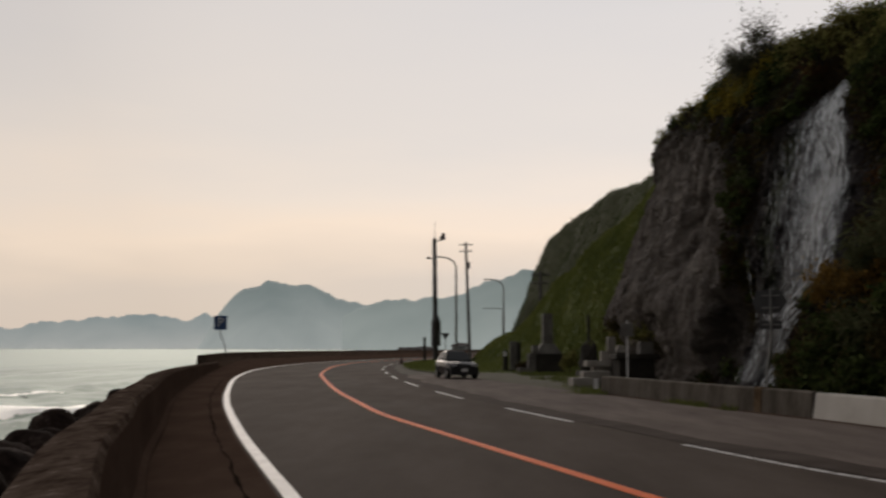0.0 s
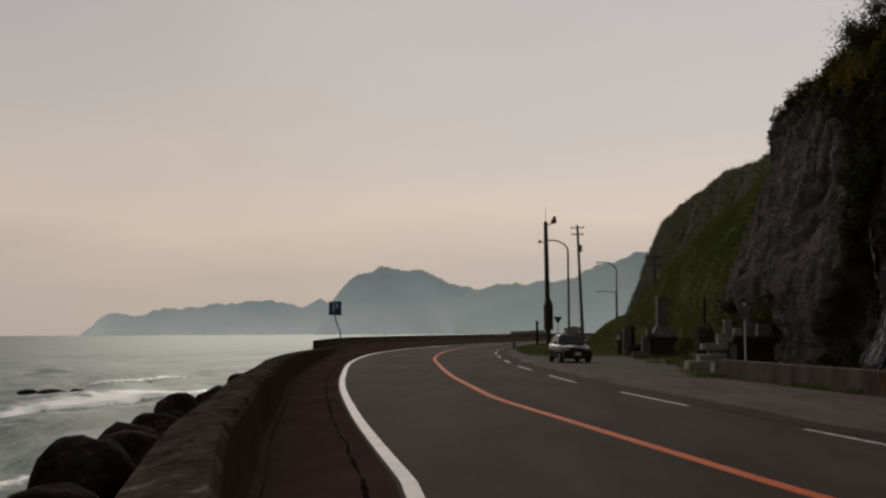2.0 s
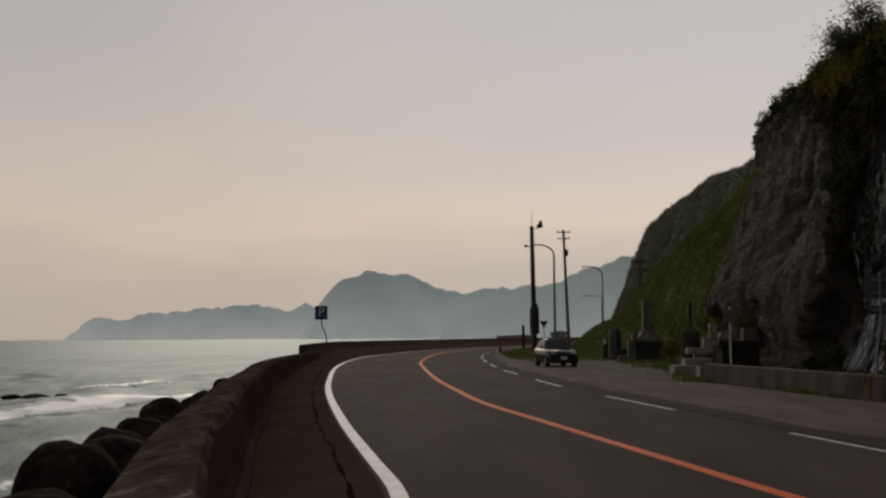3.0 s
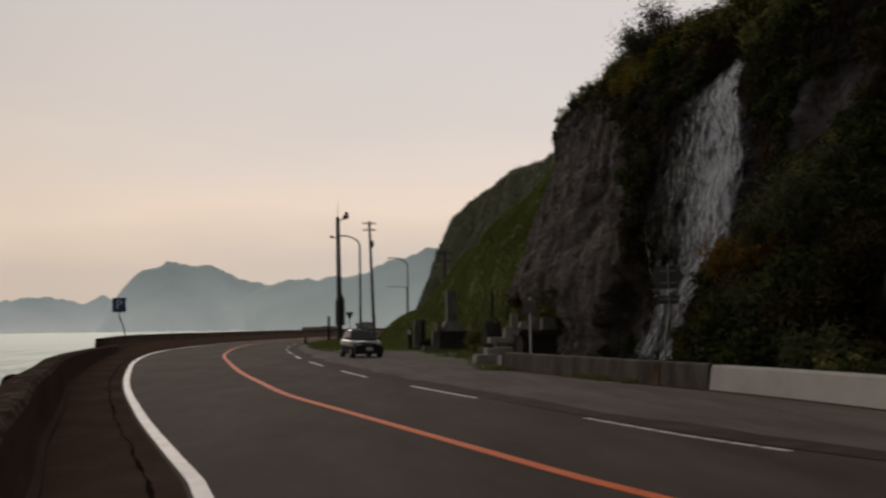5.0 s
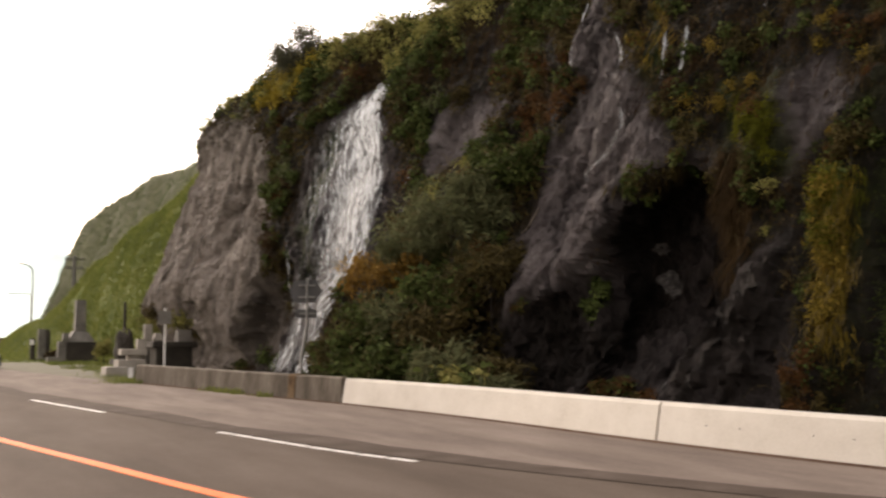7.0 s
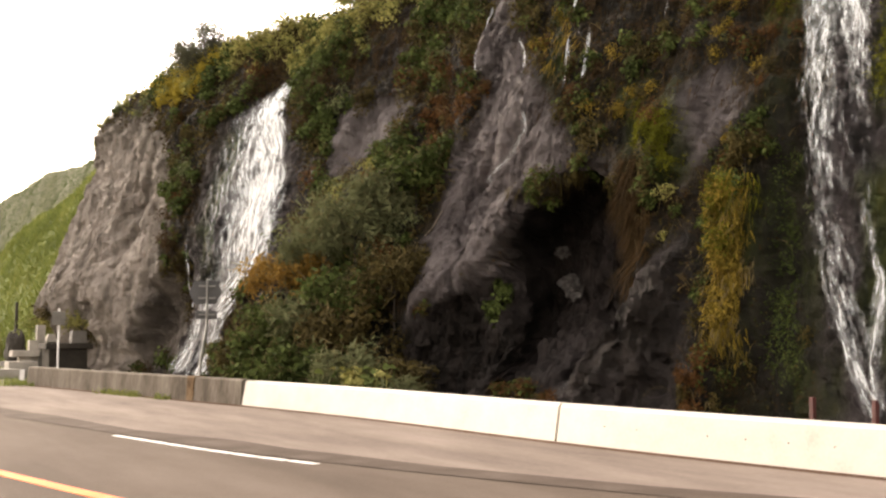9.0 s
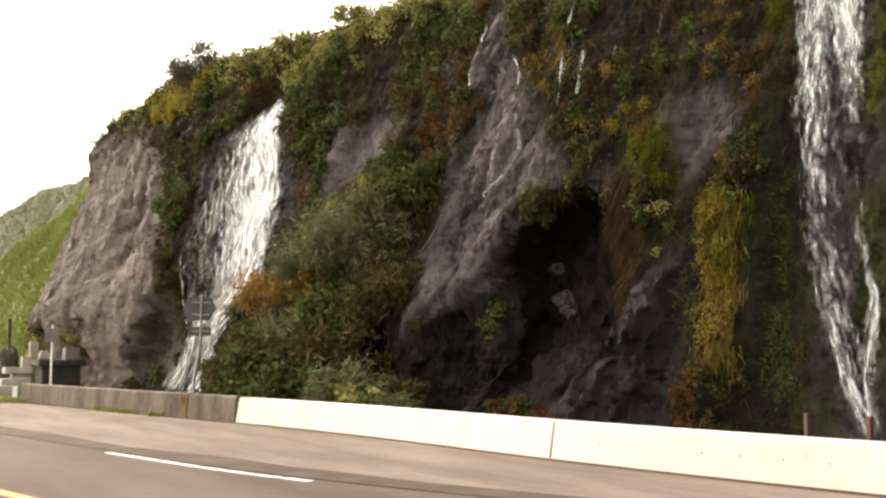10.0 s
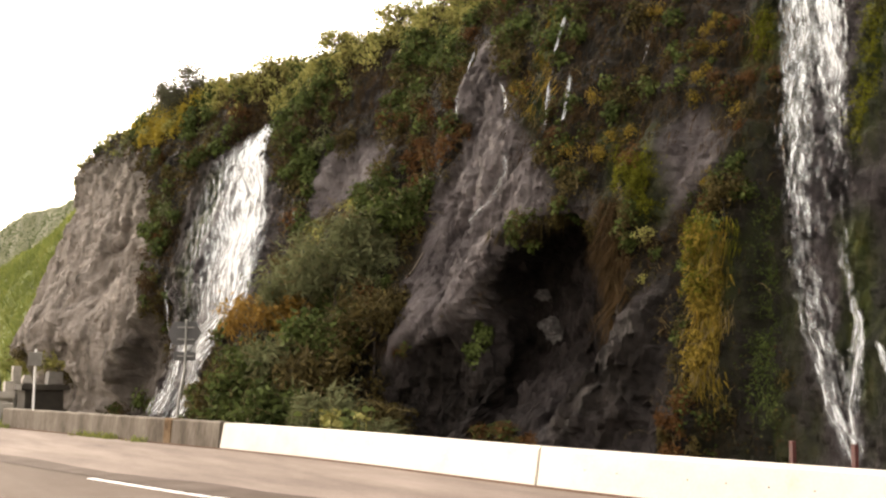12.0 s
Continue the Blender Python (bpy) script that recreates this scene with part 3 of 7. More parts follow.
FACE_S = np.concatenate([np.arange(0, station(-6), 1.2), np.arange(station(-6), station(7), 0.4), np.arange(station(7), station(15.8), 0.08), np.arange(station(15.8), station(22.4), 0.03), np.arange(station(22.4), TOE_S[-1], 0.08)])
FACE_Z = np.concatenate([np.arange(-0.6, 12.8, 0.085), np.arange(12.8, 15.5, 0.5)])
FACE, FACE_Y, FACE_H = cliff_grid(FACE_S, FACE_Z)
_du, _dv = np.gradient(FACE, axis=0), np.gradient(FACE, axis=1)
FACE_N = np.cross(_dv, _du)
FACE_N /= np.linalg.norm(FACE_N, axis=2)[..., None] + 1e-9
FACE_N *= -np.sign(FACE_N[..., 0].mean())


def crags(p, Y, z):
    """Broken relief across the surface itself, so that the walls of the cave and the overhangs are as rough as the open face."""
    x, y, h = (1.0 * p[..., i] for i in range(3))
    rock = bare_rock(Y, z)
    val, rim = cells(x * 1.9 + 0.3 * h, y * 1.9, h * 1.5 + 0.5 * y, 120)
    lump = vfbm(x * 2.4, y * 2.4, h * 2.4, 4, 130, 0.6)
    deep = np.clip(blob(Y, z, CAVE[0], CAVE[1], CAVE[2] * 1.25, CAVE[3] * 1.2, 3) + inside(Y, z, UNDER_SLAB, 0.2) + inside(Y, z, FOOT_ROCK, 0.2), 0, 1)
    near = np.interp(Y, [30, 38], [1.0, 1.3])
    return rock * near * ((0.05 + 0.15 * deep) * (val - 0.5) - (0.03 + 0.05 * deep) * np.exp(-rim * 9) + (0.045 + 0.09 * deep) * lump) + (1 - rock) * 0.09 * lump


FACE = FACE + FACE_N * crags(FACE, FACE_Y, FACE_H)[..., None] * np.clip((FACE_H[..., None] + 0.4), 0, 1)
_du, _dv = np.gradient(FACE, axis=0), np.gradient(FACE, axis=1)
FACE_N = np.cross(_dv, _du)
FACE_N /= np.linalg.norm(FACE_N, axis=2)[..., None] + 1e-9
FACE_N *= -np.sign(FACE_N[..., 0].mean())


def on_face(s, z, field=None):
    """Looks a grid of the face up at toe distances s and heights z."""
    field = FACE if field is None else field
    i = np.clip(np.searchsorted(FACE_S, s) - 1, 0, len(FACE_S) - 2)
    j = np.clip(np.searchsorted(FACE_Z, z) - 1, 0, len(FACE_Z) - 2)
    a = np.clip((s - FACE_S[i]) / (FACE_S[i + 1] - FACE_S[i]), 0, 1)
    b = np.clip((z - FACE_Z[j]) / (FACE_Z[j + 1] - FACE_Z[j]), 0, 1)
    if field.ndim == 3:
        a, b = a[:, None], b[:, None]
    return field[i, j] * (1 - a) * (1 - b) + field[i + 1, j] * a * (1 - b) + field[i, j + 1] * (1 - a) * b + field[i + 1, j + 1] * a * b


def blurred(a, r):
    """The face without its small relief, for water that leaps clear of it."""
    for axis in (0, 1):
        k = np.cumsum(np.insert(np.pad(a, [(r, r) if i == axis else (0, 0) for i in range(3)], "edge"), 0, 0, axis=axis), axis=axis)
        n = a.shape[axis]
        a = (np.take(k, range(2 * r + 1, 2 * r + 1 + n), axis=axis) - np.take(k, range(n), axis=axis)) / (2 * r + 1)
    return a


FACE_EVEN = blurred(FACE, 7)


def face_material():
    """Dark volcanic rock, soil under the plants, moss where the water runs, and wet rock with painted shade; which of
    them by attributes of the face.
    """
    m = bpy.data.materials.new("wet_cliff_face")
    m.use_nodes = True
    nt = m.node_tree
    b = nt.nodes["Principled BSDF"]
    n = nt.nodes.new
    geo = n("ShaderNodeNewGeometry")

    def tex(scale, stretch, detail=6, rough=0.6):
        mp, t = n("ShaderNodeMapping"), n("ShaderNodeTexNoise")
        mp.inputs["Scale"].default_value = stretch
        t.inputs["Scale"].default_value, t.inputs["Detail"].default_value, t.inputs["Roughness"].default_value = scale, detail, rough
        nt.links.new(geo.outputs["Position"], mp.inputs[0])
        nt.links.new(mp.outputs[0], t.inputs["Vector"])
        return t.outputs["Fac"]

    def ramp(fac, cols):
        r = n("ShaderNodeValToRGB")
        e = r.color_ramp.elements
        while len(e) < len(cols):
            e.new(0.5)
        for el, (p, c) in zip(e, cols):
            el.position, el.color = p, (*c, 1)
        nt.links.new(fac, r.inputs[0])
        return r.outputs[0]

    def mix(fac, a, c):
        x = n("ShaderNodeMix")
        x.data_type = "RGBA"
        nt.links.new(fac, x.inputs[0])
        nt.links.new(a, x.inputs[6])
        nt.links.new(c, x.inputs[7])
        return x.outputs[2]

    def attribute(name):
        a = n("ShaderNodeAttribute")
        a.attribute_name = name
        return a.outputs["Fac"]
    streak, grain = tex(1.1, (1, 1, 0.3)), tex(7, (1, 1, 0.7), 8, 0.7)
    rock = mix(grain, ramp(streak, [(0.3, (0.012, 0.0093, 0.0096)), (0.5, (0.032, 0.0263, 0.027)), (0.7, (0.066, 0.055, 0.055))]),
               ramp(grain, [(0.35, (0.013, 0.0104, 0.0107)), (0.5, (0.036, 0.030, 0.031)), (0.68, (0.09, 0.077, 0.076))]))
    dry = ramp(tex(1.3, (1, 1, 0.3), 9, 0.66), [(0.3, (0.05, 0.042, 0.036)), (0.43, (0.14, 0.12, 0.104)), (0.57, (0.225, 0.195, 0.172)), (0.74, (0.33, 0.295, 0.265))])
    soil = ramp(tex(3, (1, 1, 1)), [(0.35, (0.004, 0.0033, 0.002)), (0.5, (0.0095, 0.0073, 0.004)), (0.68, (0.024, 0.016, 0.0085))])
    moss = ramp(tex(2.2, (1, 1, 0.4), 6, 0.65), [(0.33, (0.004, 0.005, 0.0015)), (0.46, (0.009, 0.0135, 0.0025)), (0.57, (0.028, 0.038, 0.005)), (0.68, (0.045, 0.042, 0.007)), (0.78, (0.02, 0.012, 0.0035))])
    slab = ramp(tex(1.6, (1, 1, 0.5), 9, 0.68), [(0.3, (0.046, 0.038, 0.039)), (0.45, (0.105, 0.09, 0.091)), (0.6, (0.17, 0.149, 0.15)), (0.75, (0.25, 0.225, 0.225))])
    col = mix(attribute("buttress"), rock, dry)
    col = mix(attribute("slab"), col, slab)
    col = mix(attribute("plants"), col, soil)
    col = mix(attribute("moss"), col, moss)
    # shade of the cave and overhangs painted in, along with wet rock
    soak_shade = ramp(tex(2.5, (1, 1, 0.5), 8, 0.7), [(0.35, (0.0045, 0.0033, 0.0027)), (0.52, (0.012, 0.0092, 0.0077)), (0.7, (0.032, 0.0255, 0.023))])
    col = mix(attribute("soak_shade"), col, soak_shade)
    nt.links.new(col, b.inputs["Base Color"])
    b.inputs["Roughness"].default_value = 0.7
    b.inputs["Specular IOR Level"].default_value = 0.14
    bp = n("ShaderNodeBump")
    bp.inputs["Strength"].default_value, bp.inputs["Distance"].default_value = 0.9, 0.16
    crack = n("ShaderNodeTexVoronoi")
    crack.feature = "DISTANCE_TO_EDGE"
    crack.inputs["Scale"].default_value = 5.0
    warp = n("ShaderNodeVectorMath")
    warp.operation = "ADD"
    nt.links.new(geo.outputs["Position"], warp.inputs[0])
    nt.links.new(tex(2.0, (1, 1, 1)), warp.inputs[1])
    nt.links.new(warp.outputs[0], crack.inputs["Vector"])
    rough_h = n("ShaderNodeMath")
    rough_h.operation = "MULTIPLY_ADD"
    rough_h.inputs[1].default_value = 0.5
    nt.links.new(crack.outputs["Distance"], rough_h.inputs[0])
    fine_h = n("ShaderNodeMath")
    fine_h.operation = "MULTIPLY_ADD"
    fine_h.inputs[1].default_value = 0.45
    nt.links.new(tex(20, (1, 1, 0.8), 6, 0.7), fine_h.inputs[0])
    nt.links.new(tex(5, (1, 1, 0.7), 9, 0.75), fine_h.inputs[2])
    nt.links.new(fine_h.outputs[0], rough_h.inputs[2])
    nt.links.new(rough_h.outputs[0], bp.inputs["Height"])
    nt.links.new(bp.outputs[0], b.inputs["Normal"])
    return m


M["face"] = face_material()


def dry_slabs(Y, z):
    """The paler slabs that the water leaves dry."""
    m = np.maximum.reduce([inside(Y, z, q, 0.25) for q in (BIG_SLAB, SIDE_SLAB, MOSS_SLAB)])
    return np.clip(m * (0.75 + 0.5 * vfbm(Y * 1.2, z * 0.7, 0 * z, 3, 27)), 0, 1)


def soaked_and_shaded(Y, z):
    """Near-black rock: seepage at the rubble, foot and falls; painted shade in cave, undercut, gully, overhang."""
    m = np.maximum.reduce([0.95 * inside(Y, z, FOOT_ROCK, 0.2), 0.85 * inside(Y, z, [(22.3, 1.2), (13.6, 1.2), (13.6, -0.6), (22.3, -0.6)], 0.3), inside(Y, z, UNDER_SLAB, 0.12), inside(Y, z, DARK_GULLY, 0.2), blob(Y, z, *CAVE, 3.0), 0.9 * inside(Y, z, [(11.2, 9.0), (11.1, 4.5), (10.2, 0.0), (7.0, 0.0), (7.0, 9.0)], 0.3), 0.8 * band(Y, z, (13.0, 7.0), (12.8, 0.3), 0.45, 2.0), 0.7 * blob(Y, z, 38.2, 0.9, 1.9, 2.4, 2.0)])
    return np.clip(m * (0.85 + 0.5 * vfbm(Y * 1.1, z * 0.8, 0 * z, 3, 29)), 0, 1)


def add_cliff():
    k = len(FACE_Z)
    faces = [(i * k + j, (i + 1) * k + j, (i + 1) * k + j + 1, i * k + j + 1) for i in range(len(FACE_S) - 1) for j in range(k - 1)]
    ob = data_mesh("cliff", FACE.reshape(-1, 3).tolist(), faces, M["face"], smooth=False)
    for name, values in (("plants", 1 - bare_rock(FACE_Y, FACE_H)), ("moss", mossy(FACE_Y, FACE_H)), ("soak_shade", soaked_and_shaded(FACE_Y, FACE_H)), ("slab", 0.85 * dry_slabs(FACE_Y, FACE_H)), ("buttress", 1 / (1 + np.exp(np.clip(-2 * (FACE_Y - 37), -40, 40))))):
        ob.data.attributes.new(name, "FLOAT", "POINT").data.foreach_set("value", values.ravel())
    tagged(ob, "dark wet volcanic rock cliff with a shallow cave", "cliff", kind="structure")


add_cliff()


def hill(name, stations, top_lift, mat, label, step=1.0, rough=1.0, kind="structure"):
    """A slope: stations of toe x, y, brow height, setback; the back falls away behind the brow."""
    line = smooth_line(stations, step)
    r = rights(line)
    verts, k = [], 26
    for p, q in zip(line, r):
        for j in range(k):
            h = j / (k - 4)
            o = p[3] * h + 0.02 * p[3]
            z = p[2] * (1 - (1 - min(h, 1)) ** 1.25) - max(0, h - 1) * top_lift
            x, y = p[0] + q[0] * o, p[1] + q[1] * o
            w = rough * min(1, 4 * h)
            e = fbm(x * 0.12, y * 0.12, z * 0.1, 5, 2.0)
            verts.append((x + q[0] * e * w, y + q[1] * e * w, z - 0.2 + 0.5 * w * fbm(x * 0.4, y * 0.4, z * 0.3, 4, 8.0)))
    faces = [(i * k + j, (i + 1) * k + j, (i + 1) * k + j + 1, i * k + j + 1) for i in range(len(line) - 1) for j in range(k - 1)]
    return tagged(data_mesh(name, verts, faces, mat, smooth=True), label, "hillside", kind=kind)


hill("grass_slope", [(13, 52, 12.7, 6.5), (9.6, 60, 12.7, 6), (8.6, 70, 12.4, 5.6), (7.1, 84, 9.9, 5.0), (5.3, 100, 6.6, 4.4), (4.7, 118, 3.2, 3.6), (6.5, 136, 1, 3)], 2, M["grass"], "steep bright green grass slope beyond the rock buttress", rough=0.5)
hill("grass_bank", [(6.4, 74, 0.5, 2), (4.6, 86, 1.6, 3.2), (3.7, 98, 2.7, 3.2), (3.0, 110, 3.0, 3.2), (3.1, 122, 2.3, 3.2), (4.8, 132, 0.6, 3)], 0.5, M["grass"], "low green grass bank at the foot of the slope", rough=0.3)
hill("wooded_ridge", [(16, 80, 17.5, 8), (13, 98, 18.2, 8), (10.4, 125, 18.6, 7.5), (8.9, 141, 16.6, 6), (8.0, 151, 11.2, 4.5), (9.0, 158, 6, 4.5), (16, 165, 4, 5), (26, 170, 4, 5)], 1, M["ridge"], "dark wooded headland ridge behind the grass slope", rough=0.8)


# ---- far coast ----


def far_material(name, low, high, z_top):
    """Rock and woods far off, with sea haze painted as glow: pale below, darker towards the crests."""
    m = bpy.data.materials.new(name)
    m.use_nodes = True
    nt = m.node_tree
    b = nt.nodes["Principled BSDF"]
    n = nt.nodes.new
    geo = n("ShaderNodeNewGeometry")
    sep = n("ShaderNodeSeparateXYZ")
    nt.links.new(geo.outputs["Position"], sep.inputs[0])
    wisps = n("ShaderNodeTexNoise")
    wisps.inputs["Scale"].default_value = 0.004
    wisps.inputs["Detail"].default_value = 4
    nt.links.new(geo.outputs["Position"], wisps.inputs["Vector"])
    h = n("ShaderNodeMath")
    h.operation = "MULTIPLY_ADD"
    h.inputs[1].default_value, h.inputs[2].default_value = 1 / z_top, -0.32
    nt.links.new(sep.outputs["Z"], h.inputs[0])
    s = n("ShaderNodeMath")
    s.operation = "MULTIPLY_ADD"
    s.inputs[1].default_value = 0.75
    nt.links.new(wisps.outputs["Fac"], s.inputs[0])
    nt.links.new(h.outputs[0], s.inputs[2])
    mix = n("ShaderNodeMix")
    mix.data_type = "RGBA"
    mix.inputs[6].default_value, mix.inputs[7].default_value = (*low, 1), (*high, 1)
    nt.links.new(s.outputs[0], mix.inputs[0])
    # the haze is put into the emission colour
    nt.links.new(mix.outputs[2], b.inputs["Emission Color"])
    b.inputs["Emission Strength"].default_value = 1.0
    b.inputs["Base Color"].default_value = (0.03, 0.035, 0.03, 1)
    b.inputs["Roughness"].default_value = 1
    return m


def mountain(name, crest, depth, mat, label, seed):
    """crest: plan x, y and height. Spurs and gullies run down both sides."""
    line = smooth_line(crest, 9)
    k, verts = 15, []
    for p in line:
        away = Vector((p[0], p[1], 0)).normalized()
        for j in range(-k, 1):
            h = 1 + j / k
            g = fbm(p[0] * 0.006, p[1] * 0.006, h * 0.8, 5, seed)
            z = p[2] * h ** 0.85 * (1 + 0.10 * g * (1 - h) * 3) + ((13 * fbm(p[0] * 0.014, p[1] * 0.014, 0, 6, seed) + 4 * fbm(p[0] * 0.045, p[1] * 0.045, 0, 4, seed + 2)) * min(1, p[2] / 60) * h ** 3)
            q = Vector((p[0], p[1], 0)) + away * (j / k * depth * (p[2] / 150) + 60 * g * (1 - h))
            verts.append((q.x, q.y, z - 4.3))
        q = Vector((p[0], p[1], 0)) + away * 200
        verts.append((q.x, q.y, -4.3))
    c = k + 2
    faces = [(i * c + j, (i + 1) * c + j, (i + 1) * c + j + 1, i * c + j + 1) for i in range(len(line) - 1) for j in range(c - 1)]
    return tagged(data_mesh(name, verts, faces, mat, smooth=True), label, "mountain", kind="structure")


def crest(dist, profile):
    """Profile rows of bearing (degrees right of the road's axis) and height in metres."""
    return [(dist * math.tan(radians(a)), dist, h) for a, h in profile]


M["far_a"] = far_material("far_coast_haze_glow", (0.36, 0.38, 0.375), (0.185, 0.23, 0.24), 150)
M["far_b"] = far_material("bay_mountain_haze_glow", (0.285, 0.32, 0.32), (0.13, 0.168, 0.172), 260)
M["far_c"] = far_material("near_bay_mountain_haze_glow", (0.265, 0.305, 0.30), (0.14, 0.178, 0.178), 240)
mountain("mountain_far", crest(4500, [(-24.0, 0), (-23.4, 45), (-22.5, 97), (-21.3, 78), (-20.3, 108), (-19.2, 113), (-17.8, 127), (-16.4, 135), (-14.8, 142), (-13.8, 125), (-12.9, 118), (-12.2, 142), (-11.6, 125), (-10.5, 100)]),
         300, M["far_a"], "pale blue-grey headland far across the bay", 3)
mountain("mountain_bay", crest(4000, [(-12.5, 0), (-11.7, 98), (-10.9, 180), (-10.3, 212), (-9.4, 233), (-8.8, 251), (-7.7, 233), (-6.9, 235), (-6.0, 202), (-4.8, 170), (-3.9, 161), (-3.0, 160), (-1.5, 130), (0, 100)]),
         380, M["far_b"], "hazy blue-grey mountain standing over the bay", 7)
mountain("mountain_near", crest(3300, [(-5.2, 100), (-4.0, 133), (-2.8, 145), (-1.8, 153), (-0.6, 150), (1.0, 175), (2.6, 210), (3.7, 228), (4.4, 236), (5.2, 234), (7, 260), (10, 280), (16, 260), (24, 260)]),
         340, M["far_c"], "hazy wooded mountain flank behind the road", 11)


# ---- posts and lamps by the road ----
def utility_pole(at, height, lean, label, camera_box):
    t = thing("utility_pole", at, 0, label, "utility pole")
    bm = bmesh.new()
    tube(bm, (0, 0, -0.3), (lean, 0, height), 0.3 if camera_box else 0.24, 0.2 if camera_box else 0.16, 14)
    part("pole", bm, M["dark_metal"] if camera_box else M["pole_concrete"], t, smooth=False)
    if camera_box:
        bm = bmesh.new()
        tube(bm, (0.02, -0.05, 1.7), (0.02, -0.05, 4.2), 0.5, 0.5, 14)
        tube(bm, (0.02, -0.05, 4.2), (0.02, -0.05, 4.9), 0.5, 0.27, 14)
        part("sleeve", bm, M["dark_metal"], t, "dark protective sleeve")
        bm = bmesh.new()
        tube(bm, (lean, 0, height), (lean + 0.05, 0, height + 1.7), 0.03, 0.015, 6)
        part("antenna", bm, M["dark_metal"], t)
        bm = bmesh.new()
        tube(bm, (lean, 0, height - 0.35), (lean + 0.9, 0, height - 0.15), 0.05, 0.05, 8)
        part("bracket", bm, M["dark_metal"], t)
        bm = bmesh.new()
        box(bm, (lean + 0.55, -0.3, height - 0.15), (lean + 1.15, 0.3, height + 0.2), 0.05)
        box(bm, (lean + 0.75, -0.2, height + 0.2), (lean + 1.1, 0.2, height + 0.55), 0.05)
        part("floodlight", bm, M["dark_metal"], t)
        bm = bmesh.new()
        tube(bm, (0, 0, height - 2.2), (-0.75, 0, height - 2.1), 0.04, 0.04, 6)
        box(bm, (-0.95, -0.15, height - 2.2), (-0.6, 0.15, height - 1.95), 0.04)
        part("loudspeaker", bm, M["dark_metal"], t)
    else:
        for i, (z, w) in enumerate(((height - 0.35, 0.95), (height - 1.25, 0.85))):
            bm = bmesh.new()
            box(bm, (lean - w, -0.06, z - 0.05), (lean + w, 0.06, z + 0.05), 0.01)
            arm = part("crossarm", bm, M["dark_metal"], t)
            for x in (-0.85, -0.4, 0.4, 0.85):
                bm = bmesh.new()
                tube(bm, (lean + x * w, 0, z + 0.05), (lean + x * w, 0, z + 0.28), 0.06, 0.04, 8)
                part("insulator", bm, M["pole_concrete"], arm)
        bm = bmesh.new()
        tube(bm, (lean * 0.8 + 0.3, 0, height - 3.6), (lean * 0.8 + 0.3, 0, height - 2.7), 0.2, 0.2, 10)
        part("transformer", bm, M["dark_metal"], t)
    return t


utility_pole((-0.75, 116, 0), 13.0, -0.15, "dark steel pole with floodlight, antenna and thick sleeve", True)
utility_pole((3.7, 152, 0), 16.0, -0.55, "concrete utility pole with two crossarms and insulators", False)


def street_lamp(at, height, reach, bend=1.3):
    t = thing("street_lamp", at, 0, "tall grey steel street lamp with curved arm", "street lamp", "street lamps along the bend")
    bm = bmesh.new()
    tube(bm, (0, 0, -0.2), (0, 0, height - bend), 0.16, 0.11, 12)
    part("pole", bm, M["grey_metal"], t)
    bm = bmesh.new()
    n, prev = 10, Vector((0, 0, height - bend - 0.02))
    for i in range(1, n + 1):
        a = i / n * math.pi / 2
        q = Vector((-reach * (1 - math.cos(a)), 0, height - bend + bend * math.sin(a)))
        tube(bm, prev, q, 0.1 - 0.002 * i, 0.098 - 0.002 * i, 8)
        prev = q
    part("arm", bm, M["grey_metal"], t)
    bm = bmesh.new()
    box(bm, (-reach - 0.75, -0.16, height - 0.1), (-reach + 0.05, 0.16, height + 0.06), 0.05)
    part("lamp_head", bm, M["grey_metal"], t)
    return t


street_lamp((1.55, 130, 0), 12.2, 2.0)
street_lamp((9.5, 173, 0), 12.2, 2.4)
street_lamp((16.2, 300, 0), 12.2, 4.6, 0.25)

# ---- plants on the cliff ----
def leaf_material(name, colours, rough=0.8, per_piece=0.15, scale=1.1):
    m = material(name, colours, scale, 7, rough, 0, per_piece=per_piece, spread=0.75, spec=0.05)
    nt = m.node_tree
    b = nt.nodes["Principled BSDF"]
    thin, mix = nt.nodes.new("ShaderNodeBsdfTranslucent"), nt.nodes.new("ShaderNodeMixShader")
    nt.links.new(b.inputs["Base Color"].links[0].from_socket, thin.inputs["Color"])
    mix.inputs[0].default_value = 0.2
    nt.links.new(b.outputs[0], mix.inputs[1])
    nt.links.new(thin.outputs[0], mix.inputs[2])
    nt.links.new(mix.outputs[0], nt.nodes["Material Output"].inputs["Surface"])
    return m


M["leaf_olive"] = leaf_material("olive_leaves", [(0.012, 0.0105, 0.0045), (0.0345, 0.0285, 0.01125), (0.075, 0.0585, 0.021), (0.135, 0.099, 0.0405)], per_piece=0.3)
M["leaf_green"] = leaf_material("green_leaves", [(0.01069, 0.01543, 0.00486), (0.03089, 0.04293, 0.01215), (0.06653, 0.08585, 0.02551), (0.1248, 0.1502, 0.05103)], per_piece=0.35)
M["leaf_yellow"] = leaf_material("yellow_green_leaves", [(0.07566, 0.07425, 0.02277), (0.1702, 0.1687, 0.0506), (0.29, 0.27, 0.09488), (0.4161, 0.3713, 0.1518)], per_piece=0.3)
M["leaf_rust"] = leaf_material("rust_leaves", [(0.018, 0.009, 0.004), (0.048, 0.023, 0.009), (0.09, 0.043, 0.016), (0.14, 0.072, 0.026)], per_piece=0.3)
M["leaf_grey"] = leaf_material("grey_green_leaves", [(0.022, 0.027, 0.012), (0.066, 0.074, 0.033), (0.13, 0.138, 0.07), (0.21, 0.215, 0.12)])
M["leaf_gold"] = leaf_material("golden_leaves", [(0.12, 0.095, 0.014), (0.24, 0.185, 0.028), (0.35, 0.27, 0.05)])
